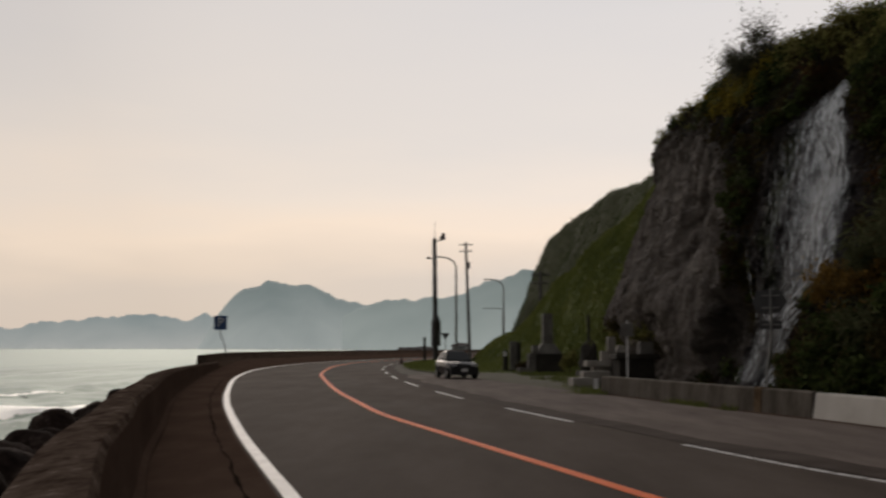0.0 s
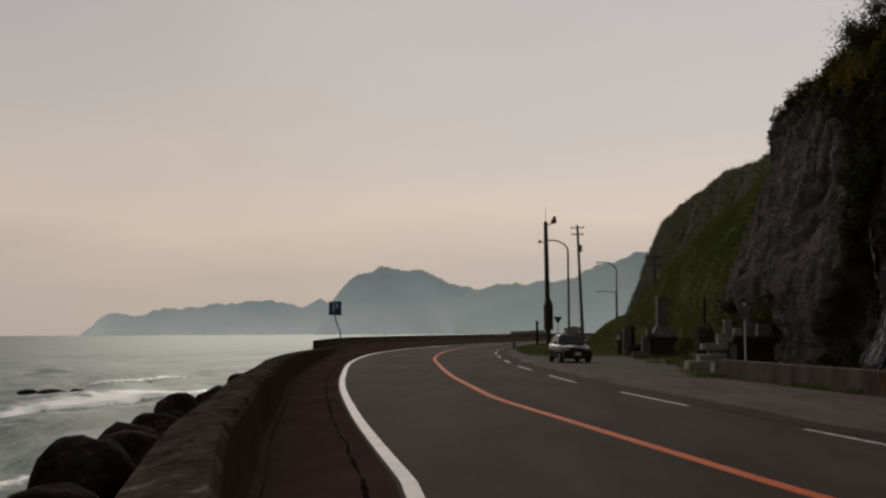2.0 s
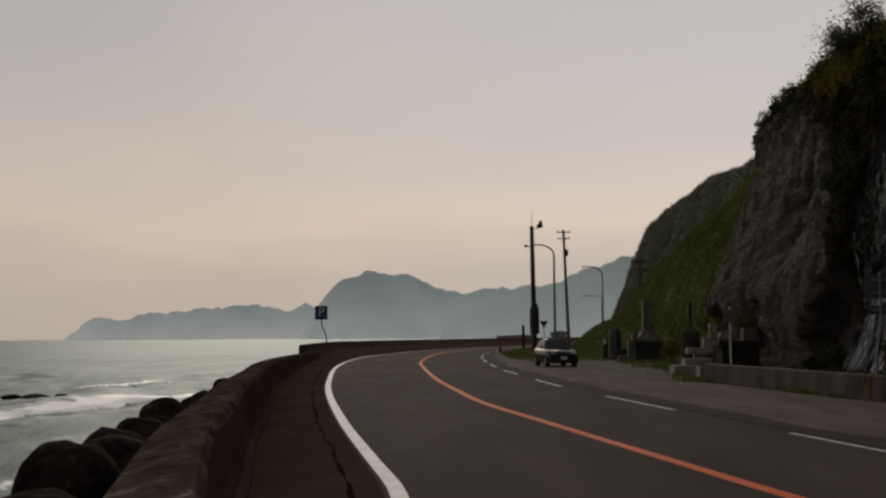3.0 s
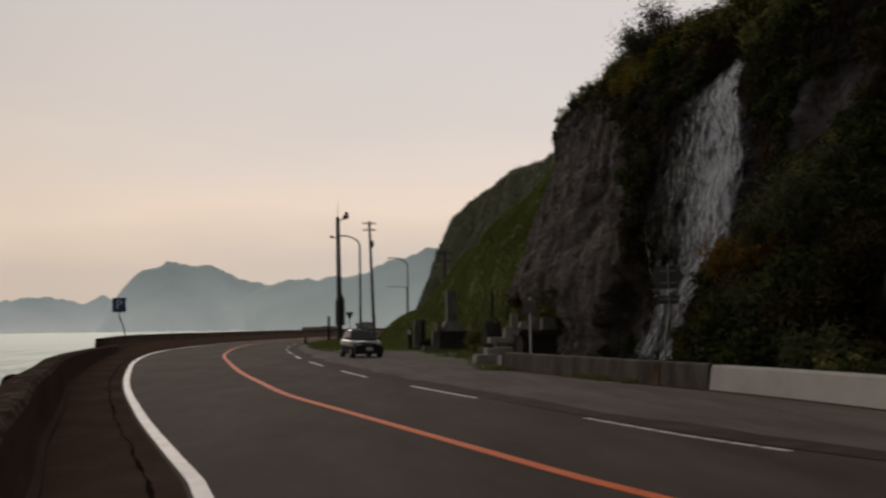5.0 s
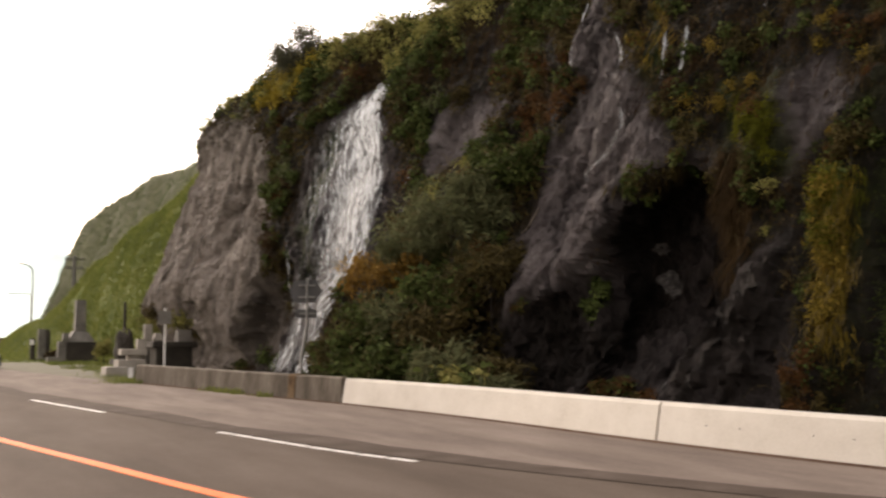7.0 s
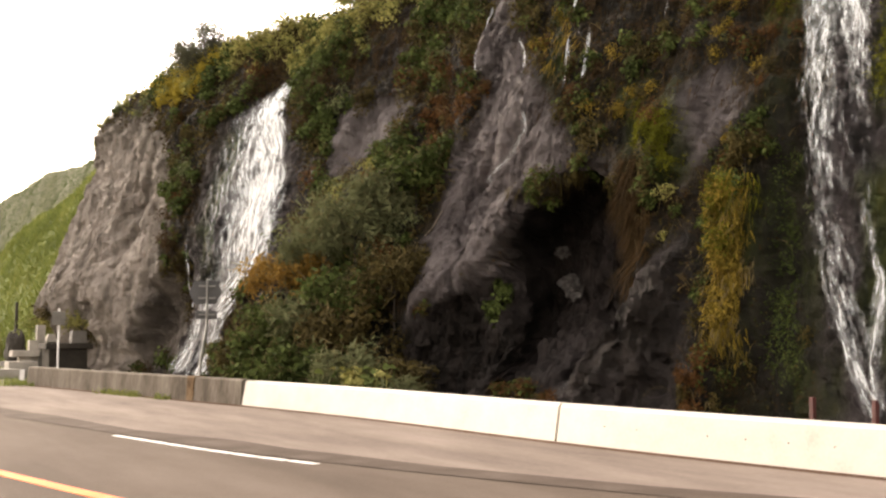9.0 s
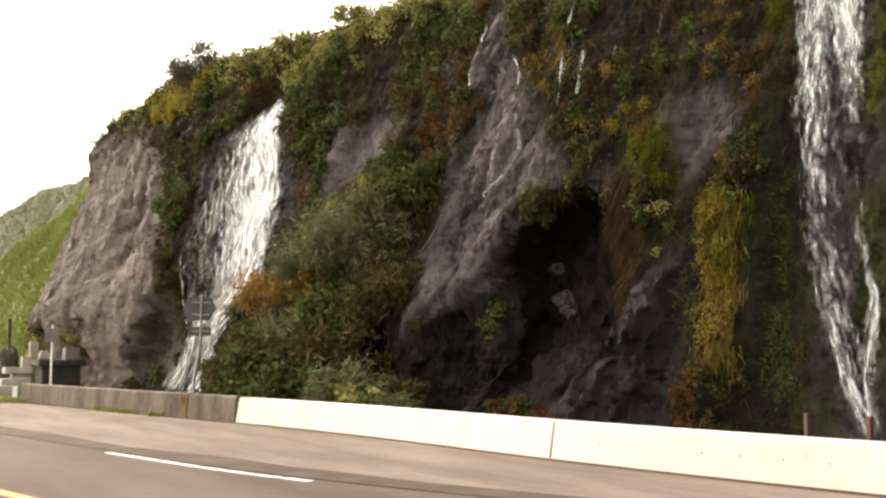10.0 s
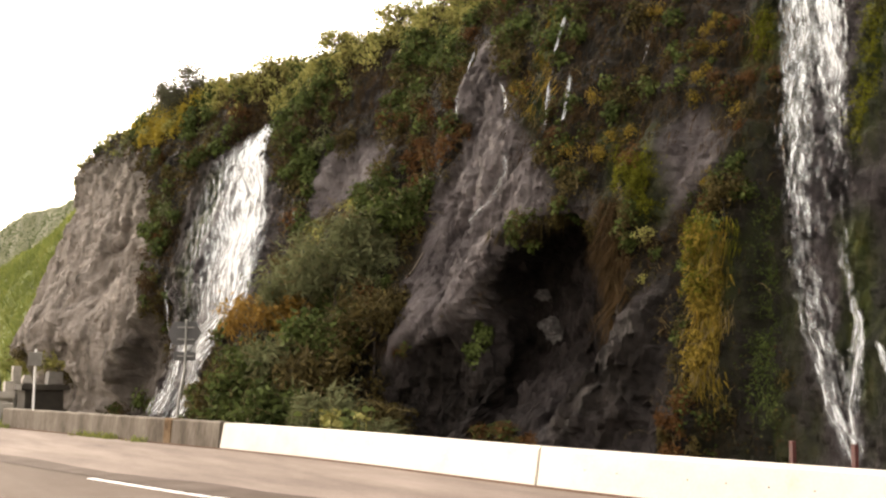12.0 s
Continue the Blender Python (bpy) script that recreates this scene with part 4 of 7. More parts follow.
M["leaf_moss"] = leaf_material("hanging_moss", [(0.03645, 0.0292, 0.006468), (0.0972, 0.07189, 0.01294), (0.1823, 0.1292, 0.02402), (0.2552, 0.1573, 0.03696)], per_piece=0.4)
M["leaf_orange"] = leaf_material("orange_leaves", [(0.081, 0.0477, 0.0132), (0.153, 0.0901, 0.022), (0.225, 0.1325, 0.033), (0.27, 0.1696, 0.055)])
M["leaf_pine"] = leaf_material("pine_needles", [(0.0342, 0.0342, 0.0228), (0.076, 0.076, 0.0494), (0.1425, 0.1368, 0.095)])
M["leaf_cushion"] = leaf_material("moss_cushion", [(0.02352, 0.0252, 0.0032), (0.0672, 0.07056, 0.008), (0.168, 0.1596, 0.0192)], per_piece=0.35)
M["leaf_tan"] = leaf_material("dry_stems", [(0.05, 0.038, 0.018), (0.12, 0.094, 0.046), (0.22, 0.18, 0.10)])
M["leaf_brown"] = leaf_material("dead_brown_grass", [(0.008533, 0.00554, 0.00277), (0.02464, 0.0157, 0.007387), (0.05307, 0.03324, 0.0157), (0.09477, 0.06094, 0.03047)], per_piece=0.3)
M["bark"] = material("dark_bark", [(0.015, 0.012, 0.009), (0.04, 0.032, 0.025)], 5, 40, 0.9, 0.5)
M["pale_root"] = material("pale_root", [(0.06, 0.048, 0.038), (0.14, 0.115, 0.092)], 5, 40, 0.85, 0.4)
RNG = np.random.default_rng(7)


def unit(v):
    return v / (np.linalg.norm(v, axis=-1, keepdims=True) + 1e-9)


def leaves_mesh(name, at, facing, size, mat, droop=0.35, slim=0.5, parent=None, rng=RNG):
    """Many single folded leaves: at (n,3), rough facing (n,3), length (n,)."""
    n = len(at)
    out = unit(facing + 0.75 * rng.normal(size=(n, 3)))
    lie = unit(np.cross(out, rng.normal(size=(n, 3))))
    lie[:, 2] -= droop
    lie = unit(lie)
    side = unit(np.cross(lie, out))
    L, Wd = size[:, None], (size * slim * rng.uniform(0.7, 1.3, n))[:, None]
    fold = out * Wd * 0.25
    v = np.stack([at, at + lie * L * 0.45 + side * Wd * 0.5 + fold, at + lie * L, at + lie * L * 0.45 - side * Wd * 0.5 + fold], 1).reshape(-1, 3)
    k = np.arange(n) * 4
    f = np.stack([np.stack([k, k + 1, k + 2], 1), np.stack([k, k + 2, k + 3], 1)], 1).reshape(-1, 3)
    me = bpy.data.meshes.new(name)
    me.vertices.add(len(v))
    me.vertices.foreach_set("co", v.ravel())
    me.loops.add(f.size)
    me.loops.foreach_set("vertex_index", f.ravel())
    me.polygons.add(len(f))
    me.polygons.foreach_set("loop_start", np.arange(0, f.size, 3))
    me.update(calc_edges=True)
    me.materials.append(mat)
    ob = new(name, me)
    if parent:
        ob.parent = parent
    return ob


def blades_mesh(name, root, way, length, width, mat, sag=0.3, segments=3, parent=None, rng=RNG):
    """Narrow bending blades or strands from root along way, sagging as they go."""
    n = len(root)
    side = unit(np.cross(way, rng.normal(size=(n, 3))))
    rows = []
    for j in range(segments + 1):
        t = j / segments
        p = root + way * (length * t)[:, None]
        p[:, 2] -= sag * length * t * t
        w = (width * (1 - 0.85 * t))[:, None]
        rows += [p - side * w / 2, p + side * w / 2]
    c = 2 * (segments + 1)
    v = np.stack(rows, 1).reshape(-1, 3)
    k = np.arange(n) * c
    f = np.concatenate([np.stack([k + 2 * j, k + 2 * j + 1, k + 2 * j + 3, k + 2 * j + 2], 1) for j in range(segments)])
    return data_mesh(name, v.tolist(), f.tolist(), mat, parent)


ZONES = {  # where each kind of plant grows on the face: y along the road, height, half sizes, weight
    "leaf_yellow": [(15.25, 3.75, 0.35, 0.5, 3.0), (15.2, 4.85, 0.2, 0.25, 4.0), (25.6, 5.3, 1.4, 0.8, 0.8), (30.5, 10.7, 3.5, 0.8, 1.0), (24.5, 11.0, 1.5, 0.8, 0.5)],
    "leaf_rust": [(23.6, 7.4, 0.9, 1.2, 5.0), (22.2, 7.3, 0.35, 0.5, 4.0), (13.9, 0.8, 0.45, 0.8, 5.0), (14.6, 7.6, 0.8, 1.2, 0.9), (23.0, 2.9, 0.8, 1.1, 1.6), (19.3, 8.2, 0.4, 1.7, 2.0), (18.0, 0.35, 1.2, 0.35, 3.0), (13.9, 5.2, 0.3, 0.6, 1.6), (29.0, 6.0, 0.7, 0.8, 0.8)],
    "leaf_green": [(29.2, 7.4, 0.8, 1.2, 1.6), (24.6, 6.2, 0.9, 0.9, 2.4), (20.0, 2.2, 0.25, 0.8, 9.0), (18.9, 9.3, 0.35, 0.8, 4.0), (17.0, 7.6, 0.3, 0.5, 4.0), (13.6, 4.8, 0.5, 0.6, 3.0), (14.6, 2.6, 0.35, 0.7, 4.0), (26.0, 1.5, 2.2, 1.4, 1.6),
                   (26.5, 10.0, 2.2, 1.2, 0.9), (32.3, 10.9, 1.6, 0.7, 1.0), (38.6, 8.5, 0.8, 2.6, 0.8), (16.0, 9.2, 0.9, 0.5, 1.2), (18.0, 4.5, 0.9, 0.4, 2.0)],
    "leaf_grey": [(46.5, 11.4, 4.5, 1.0, 3.0), (26.3, 4.6, 1.8, 1.0, 3.0), (24.8, 5.5, 1.2, 0.9, 1.2), (24.8, 2.2, 2.2, 1.2, 1.4)],
    "leaf_gold": [(41.6, 11.4, 2.2, 0.9, 14)],
    "leaf_moss": [(14.6, 7.4, 0.7, 1.6, 1.6), (19.3, 8.4, 0.4, 1.4, 2.0), (16.4, 6.2, 0.5, 0.8, 1.5), (17.3, 6.6, 0.5, 0.9, 0.6), (13.9, 5.0, 0.4, 0.6, 1.4), (17.0, 9.2, 1.5, 0.6, 0.6)],
    "leaf_brown": [(17.5, 8.0, 1.6, 2.2, 1.0), (30.0, 8.0, 1.0, 1.5, 0.7), (28.0, 10.0, 1.2, 1.2, 1.0), (21.5, 10.0, 1.0, 0.9, 1.4), (13.2, 2.5, 0.35, 2.2, 2.0), (16.7, 4.5, 0.5, 1.6, 2.0)],
    "leaf_olive": []}


MIXED = {"leaf_olive": ("leaf_green", "leaf_rust", "leaf_yellow"), "leaf_brown": ("leaf_green", "leaf_rust", "leaf_olive", "leaf_yellow"), "leaf_green": ("leaf_rust", "leaf_olive", "leaf_brown")}   # kinds that grow through others


def add_cliff_plants():
    """Plants in clumps, each a tuft of single leaves of one kind, over a thin cover of small leaves on the soil."""
    n = 14000
    s = RNG.uniform(station(5.5), station(53.5), n)
    z = RNG.uniform(0.0, 14.4, n)
    Y = np.interp(s, TOE_S, TOE[:, 1])
    top = np.interp(s, TOE_S, TOE[:, 2])
    rock, patch = bare_rock(Y, z), vfbm(Y * 0.9, z * 0.9, 0 * z, 3, 77)
    brow = np.clip((z - top + np.where(Y > 40, 1.9, 1.2)) / 0.9, 0, 1)
    extra = sum(blob(Y, z, a, b, c, d, 2.5) for a, b, c, d in ((19.95, 2.3, 0.12, 0.6), (18.0, 0.3, 1.3, 0.25), (37.4, 4.2, 0.5, 1.6), (38.3, 7.5, 0.6, 2.2), (39.2, 0.6, 1.8, 0.5), (13.7, 0.7, 0.5, 0.6), (18.0, 4.5, 0.8, 0.3)))
    near = np.interp(Y, [12, 22, 40], [0.95, 0.62, 0.4])
    chance = near * np.clip((1 - rock) ** 2 * (0.50 + 0.55 * patch + 0.5 * brow) + 0.9 * np.clip(extra, 0, 1), 0, 1) * np.where(mossy(Y, z) > 0.5, 0.2, 1) * np.where((Y > 38) & (brow == 0), 0.45, 1)
    chance *= np.where(z > top + 1.2, 0.4, 1)
    keep = (RNG.uniform(size=n) < chance) & ((rock < 0.6) | (extra > 0.3))
    s, z, Y, top, brow = (a[keep] for a in (s, z, Y, top, brow))
    c, nrm = on_face(s, z), unit(on_face(s, z, blurred(FACE_N, 5)))
    names = list(ZONES)
    scores = []
    for i, k in enumerate(names):
        w = sum((w * blob(Y, z, a, b, c0, d, 2.6) for a, b, c0, d, w in ZONES[k]), np.zeros(len(s)))
        base = {"leaf_olive": 0.75, "leaf_green": 0.36, "leaf_rust": 0.08, "leaf_grey": 0.1, "leaf_brown": 0.5}.get(k, 0.0)
        scores.append(np.where(w < 0.15, 0, w) + base * np.clip(1 + 2.2 * vfbm(Y * 0.8, z * 0.8, 0 * z, 2, 200 + i), 0.05, 5) + (brow * np.where(Y < 24, 0.7, 3.0) if k == "leaf_yellow" else 0))
    scores = np.array(scores)
    pick = (np.cumsum(scores / scores.sum(0), 0) > RNG.uniform(0, 0.9999, len(s))).argmax(0)
    radius = np.interp(Y, [11, 16, 26, 45], [0.13, 0.18, 0.30, 0.42]) * RNG.uniform(0.4, 1.0, len(s)) ** 1.2 * 1.6 * np.where(Y > 48, 0.5, np.where(Y > 36, 0.75, 1))
    labels = {"leaf_olive": "olive and brown creepers hanging on the cliff", "leaf_green": "dark green broad-leaved plants on the cliff", "leaf_rust": "rust-coloured autumn leaves on the cliff", "leaf_brown": "dead brown tufts hanging on the cliff", "leaf_moss": "ochre moss and fern tufts on wet rock",
              "leaf_yellow": "yellow-green knotweed leaves along the cliff brow", "leaf_grey": "grey-green willow scrub on the cliff foot", "leaf_gold": "golden autumn leaves on the cliff top"}
    slim = {"leaf_grey": 0.2, "leaf_green": 0.75, "leaf_rust": 0.42, "leaf_brown": 0.16}
    for i, k in enumerate(names):
        q = np.concatenate([np.where(pick == i)[0], RNG.permutation(np.where(np.isin(pick, [names.index(o) for o in MIXED.get(k, ())]))[0])[:len(s) // 9]])
        r = radius[q]
        leaf = np.interp(Y[q], [11, 18, 30, 45], [0.05, 0.075, 0.115, 0.14]) * {"leaf_green": 1.15, "leaf_grey": 1.5, "leaf_brown": 1.25, "leaf_moss": 0.75}.get(k, 1.0)
        count = np.clip((np.where(pick[q] == i, 1.75, 0.4) * 6.28 * r * r / (leaf * leaf * 0.5)), 14, 220).astype(int)
        j = np.repeat(np.arange(len(q)), count)
        m = len(j)
        axis = unit(nrm[q][j] + [0, 0, 0.35])
        d = unit(RNG.normal(size=(m, 3)) + 0.9 * axis)
        shell = RNG.uniform(0.0, 1.0, m) ** 0.45
        hang = np.where(np.isin(k, ("leaf_brown", "leaf_olive")), 1.0, 0.35) * RNG.uniform(0.2, 1.0, len(q))[j]
        d = d * (1 + 0.55 * vfbm(c[q][j][:, 0] * 3 + 1.3 * d[:, 0], c[q][j][:, 1] * 3 + 1.3 * d[:, 1], c[q][j][:, 2] * 3 + 1.3 * d[:, 2], 2, 160))[:, None]
        p = c[q][j] + d * (r[j] * shell)[:, None] * [1, 1, 0.85] + axis * (0.25 * r[j])[:, None]
        p[:, 2] -= hang * r[j] * RNG.uniform(0, 1.6, m) ** 2
        p[:, 2] += brow[q][j] * r[j] * np.clip(RNG.normal(0.1, 0.55, m), -0.3, 1.7)
        size = leaf[j] * RNG.uniform(0.6, 1.35, m)
        ob = leaves_mesh("cliff_foliage", p, 1.2 * d + [0, 0, 0.4], size, M[k], 0.9 if k == "leaf_brown" else 0.45, slim.get(k, 0.5))
        tagged(ob, labels[k], "foliage", "plants on the cliff", "stuff")
    n = 130000
    s, z = RNG.uniform(station(6), station(53), n), RNG.uniform(0.0, 13.8, n)
    Y = np.interp(s, TOE_S, TOE[:, 1])
    keep = (RNG.uniform(size=n) < np.clip(1 - 1.3 * bare_rock(Y, z), 0, 1) * np.where(mossy(Y, z) > 0.5, 0.3, 0.8)) & (vfbm(Y * 2.2, z * 2.2, 0 * z, 2, 66) > -0.4)
    s, z, Y = s[keep], z[keep], Y[keep]
    p, nr = on_face(s, z), unit(on_face(s, z, FACE_N))
    p = p + nr * RNG.uniform(0, 0.09, len(s))[:, None]
    size = np.interp(Y, [11, 30, 45], [0.05, 0.1, 0.14]) * RNG.uniform(0.6, 1.3, len(s))
    kind = vfbm(p[:, 0] * 1.5, p[:, 1] * 1.5, p[:, 2] * 1.5, 3, 68) + 0.3 * RNG.normal(size=len(s))
    for k, q, label in (("leaf_olive", kind > 0.05, "thin cover of olive creepers on the soil"), ("leaf_brown", kind <= 0.05, "withered brown leaves on the soil")):
        tagged(leaves_mesh("ground_cover", p[q], nr[q], size[q], M[k], 0.7, 0.5), label, "foliage", "plants on the cliff", "stuff")


def add_stems():
    """Dry stalks among the clumps, some standing over the brow with a few leaves left on them."""
    n = 4200
    Y = np.concatenate([RNG.uniform(13, 34, n * 2 // 3), RNG.normal(25.5, 1.8, n - n * 2 // 3)])
    top = np.interp(Y, TOE[:, 1], TOE[:, 2])
    z = np.where(np.arange(n) < n // 4, top + RNG.uniform(-0.9, 0.3, n), RNG.uniform(0.3, 12, n))
    z = np.where(np.arange(n) >= n * 2 // 3, RNG.uniform(0.6, 6.2, n), z)
    keep = (bare_rock(Y, z) < 0.4) & (vfbm(Y * 0.8, z * 0.8, 0 * z, 2, 44) > -0.25)
    Y, z = Y[keep], z[keep]
    n = len(Y)
    s = np.interp(Y, TOE[:, 1], TOE_S)
    p, nr = on_face(s, z), unit(on_face(s, z, FACE_N))
    p = p + nr * RNG.uniform(0.05, 0.3, n)[:, None]
    way = unit(nr * RNG.uniform(0.2, 0.9, n)[:, None] + np.stack([RNG.normal(0, 0.3, n), RNG.normal(0, 0.45, n), RNG.uniform(0.1, 1.2, n)], 1))
    length = RNG.uniform(0.25, 0.85, n)
    tagged(blades_mesh("dry_stems", p, way, length, RNG.uniform(0.008, 0.02, n), M["leaf_tan"], 0.75, 5), "dry tan stalks bending out of the cliff plants", "stems", "plants on the cliff", "stuff")
    high = np.where(z > np.interp(Y, TOE[:, 1], TOE[:, 2]) - 0.9)[0]
    j = np.repeat(high, 9)
    t = RNG.uniform(0.3, 1.0, len(j))
    q = p[j] + way[j] * (length[j] * t)[:, None]
    q[:, 2] -= 0.75 * length[j] * t * t
    tagged(leaves_mesh("stalk_leaves", q + RNG.normal(0, 0.03, q.shape), way[j], RNG.uniform(0.06, 0.13, len(j)), M["leaf_yellow"], 0.5, 0.5), "yellowing leaves on stalks over the brow", "foliage", "plants on the cliff", "stuff")


def add_strands():
    def strands(n, y0, z0, ry, rz, length, mat, label, out=0.25, tilt=0.0, tufts=60):
        ty, tz, to = RNG.normal(y0, ry, tufts), RNG.uniform(z0 - rz, z0 + rz, tufts), RNG.uniform(0.2, 1.0, tufts)
        bend = RNG.normal(0, 0.28, (tufts, 2))
        j = RNG.integers(0, tufts, n)
        Y, z = ty[j] + RNG.normal(0, 0.05, n), tz[j] + RNG.normal(0, 0.09, n)
        Y = Y + tilt * (z - z0)
        s = np.interp(Y, TOE[:, 1], TOE_S)
        p, nrm = on_face(s, z), unit(on_face(s, z, blurred(FACE_N, 6))) * [1, 1, 0.3]
        p = p + nrm * (to[j] * RNG.uniform(0.02, 1, n) * out)[:, None]
        way = unit(nrm * RNG.uniform(0.0, 0.9, n)[:, None] + np.concatenate([bend[j], -np.ones((n, 1))], 1) + RNG.normal(0, 0.16, (n, 3)))
        ob = blades_mesh("hanging_moss", p, way, RNG.uniform(0.4, 1.2, n) * length, RNG.uniform(0.01, 0.026, n), M[mat], 0.35, 4)
        tagged(ob, label, "moss", "hanging moss", "stuff")
    strands(1500, 13.66, 3.25, 0.13, 0.95, 0.26, "leaf_moss", "thick column of hanging yellow-olive moss", 0.3, 0.10, 90)
    strands(800, 13.56, 2.7, 0.13, 1.2, 0.2, "leaf_tan", "tan and orange strands in the hanging moss", 0.32, 0.10, 70)
    strands(700, 13.5, 2.0, 0.11, 0.75, 0.26, "leaf_moss", "brown-orange lower end of the hanging moss", 0.26, 0.10, 60)
    strands(600, 13.75, 3.9, 0.15, 0.25, 0.22, "leaf_cushion", "yellow-green crown of the hanging moss", 0.28, 0.1, 30)
    strands(1900, 16.6, 7.8, 1.5, 2.0, 0.24, "leaf_brown", "dead brown grass hanging down the cliff", 0.35, 0.0, 260)
    strands(700, 13.7, 6.9, 0.45, 1.4, 0.22, "leaf_brown", "dead brown grass beside the tall fall", 0.3, 0.0, 90)
    strands(1900, 15.95, 3.7, 0.13, 1.2, 0.45, "leaf_brown", "brown and olive strands hanging beside the cave", 0.16, 0.22, 60)
    strands(500, 19.3, 8.6, 0.22, 1.4, 0.3, "leaf_moss", "ochre moss strip under the cliff brow", 0.14, 0.3, 60)
    strands(1200, 28.2, 10.2, 1.6, 1.0, 0.5, "leaf_brown", "dead brown grass under the brow", 0.3, 0.0, 120)
    strands(260, 18.0, 4.55, 0.55, 0.15, 0.3, "leaf_olive", "roots and creepers hanging over the cave mouth", 0.1, 0.0, 40)

    def cushion(n, a, b, r, mat, label, size=0.05, lift=0.1):
        t = RNG.uniform(0, 1, n)
        Y, z = a[0] + (b[0] - a[0]) * t + RNG.normal(0, r * 0.5, n), a[1] + (b[1] - a[1]) * t + RNG.normal(0, r * 0.5, n)
        k = vfbm(Y * 2.5, z * 2.0, 0 * z, 3, 150) > -0.35
        s, z = np.interp(Y[k], TOE[:, 1], TOE_S), z[k]
        p, nr = on_face(s, z), unit(on_face(s, z, blurred(FACE_N, 4)))
        p = p + nr * RNG.uniform(0, lift, len(s))[:, None]
        tagged(leaves_mesh("moss_cushion", p, nr + [0, 0, 0.5], RNG.uniform(0.6, 1.3, len(s)) * size, M[mat], 0.9, 0.4), label, "moss", "moss cushions", "stuff")
    cushion(7000, (13.85, 4.0), (13.5, 1.7), 0.2, "leaf_moss", "fluffy golden moss over the hanging column", 0.075, 0.34)
    cushion(2600, (13.85, 4.1), (13.7, 2.9), 0.2, "leaf_cushion", "yellow-green moss over the hanging column", 0.07, 0.36)
    cushion(6500, (15.75, 5.9), (15.3, 4.75), 0.3, "leaf_cushion", "bright olive moss cushion on wet rock")
    cushion(2400, (16.3, 5.9), (15.95, 5.3), 0.25, "leaf_cushion", "olive moss beside dripping water")
    cushion(2200, (14.0, 8.3), (13.9, 7.5), 0.22, "leaf_cushion", "bright moss tuft high beside the tall fall")
    cushion(3200, (11.65, 8.3), (11.4, 5.3), 0.24, "leaf_cushion", "green moss along the tall fall")
    cushion(900, (12.8, 2.4), (12.4, 0.8), 0.25, "leaf_green", "dark green moss at the foot of the tall fall")
    cushion(1500, (13.0, 4.6), (12.75, 1.0), 0.22, "leaf_green", "dark green wet moss beside the tall fall")


add_cliff_plants()
add_stems()
add_strands()


def shrub(name, at, size, mat, label, n=1600, leaf=0.12, slim=0.45, category="shrub", seed=1, lean=(0, 0), trunk=0.05, dry=0.0):
    """A shrub or small tree: trunk, forking limbs and a crown of leaf clumps with gaps."""
    rng = np.random.default_rng(seed)
    t = thing(name, at, 0, label, category)
    bm = bmesh.new()
    tips = []
    h = size[2]
    fork = Vector((lean[0] * 0.4, lean[1] * 0.4, h * 0.35))
    tube(bm, (0, 0, -0.3), fork, trunk, trunk * 0.7, 7)
    for i in range(11):
        a = i * 2.4
        r = rng.uniform(0.35, 0.8)
        tip = Vector((lean[0] + math.cos(a) * size[0] * r, lean[1] + math.sin(a) * size[1] * r, h * rng.uniform(0.5, 0.98)))
        mid = fork.lerp(tip, 0.5) + Vector((0, 0, 0.08 * h))
        tube(bm, fork, mid, trunk * 0.5, trunk * 0.32, 5)
        tube(bm, mid, tip, trunk * 0.32, trunk * 0.12, 5)
        tips += [tip, mid.lerp(tip, 0.5)]
    part("trunk", bm, M["bark"], t)
    c = np.array([tuple(q) for q in tips])
    pick = rng.integers(0, len(c), n)
    spread = rng.normal(size=(n, 3)) * np.array(size) * [0.2, 0.2, 0.13] * rng.uniform(0.5, 1.2, len(c))[pick][:, None]
    p = c[pick] + spread
    face = unit(spread) + [0, 0, 0.5]
    leaves_mesh("crown", p, face, rng.uniform(0.6, 1.3, n) * leaf, mat, 0.3, slim, t, rng)
    if dry:
        k = int(n * dry)
        way = unit(spread[:k] + rng.normal(size=(k, 3)) * 0.12 + [0, 0, 0.35 * size[2] * 0.3])
        dead = blades_mesh("dry_growth", p[:k], way, rng.uniform(0.15, 0.45, k), np.full(k, 0.024), M["leaf_tan"], 0.25, 2, t, rng)
        tagged(dead, "dry tan stems and seed heads", kind="stuff")
    return t


def face_spot(y, z, out=0.1):
    s = np.array([station(y)])
    p, q = on_face(s, np.array([z]))[0], on_face(s, np.array([z]), FACE_N)[0]
    q = -q if q[0] > 0 else q
    return tuple(float(v) for v in p + q * out)


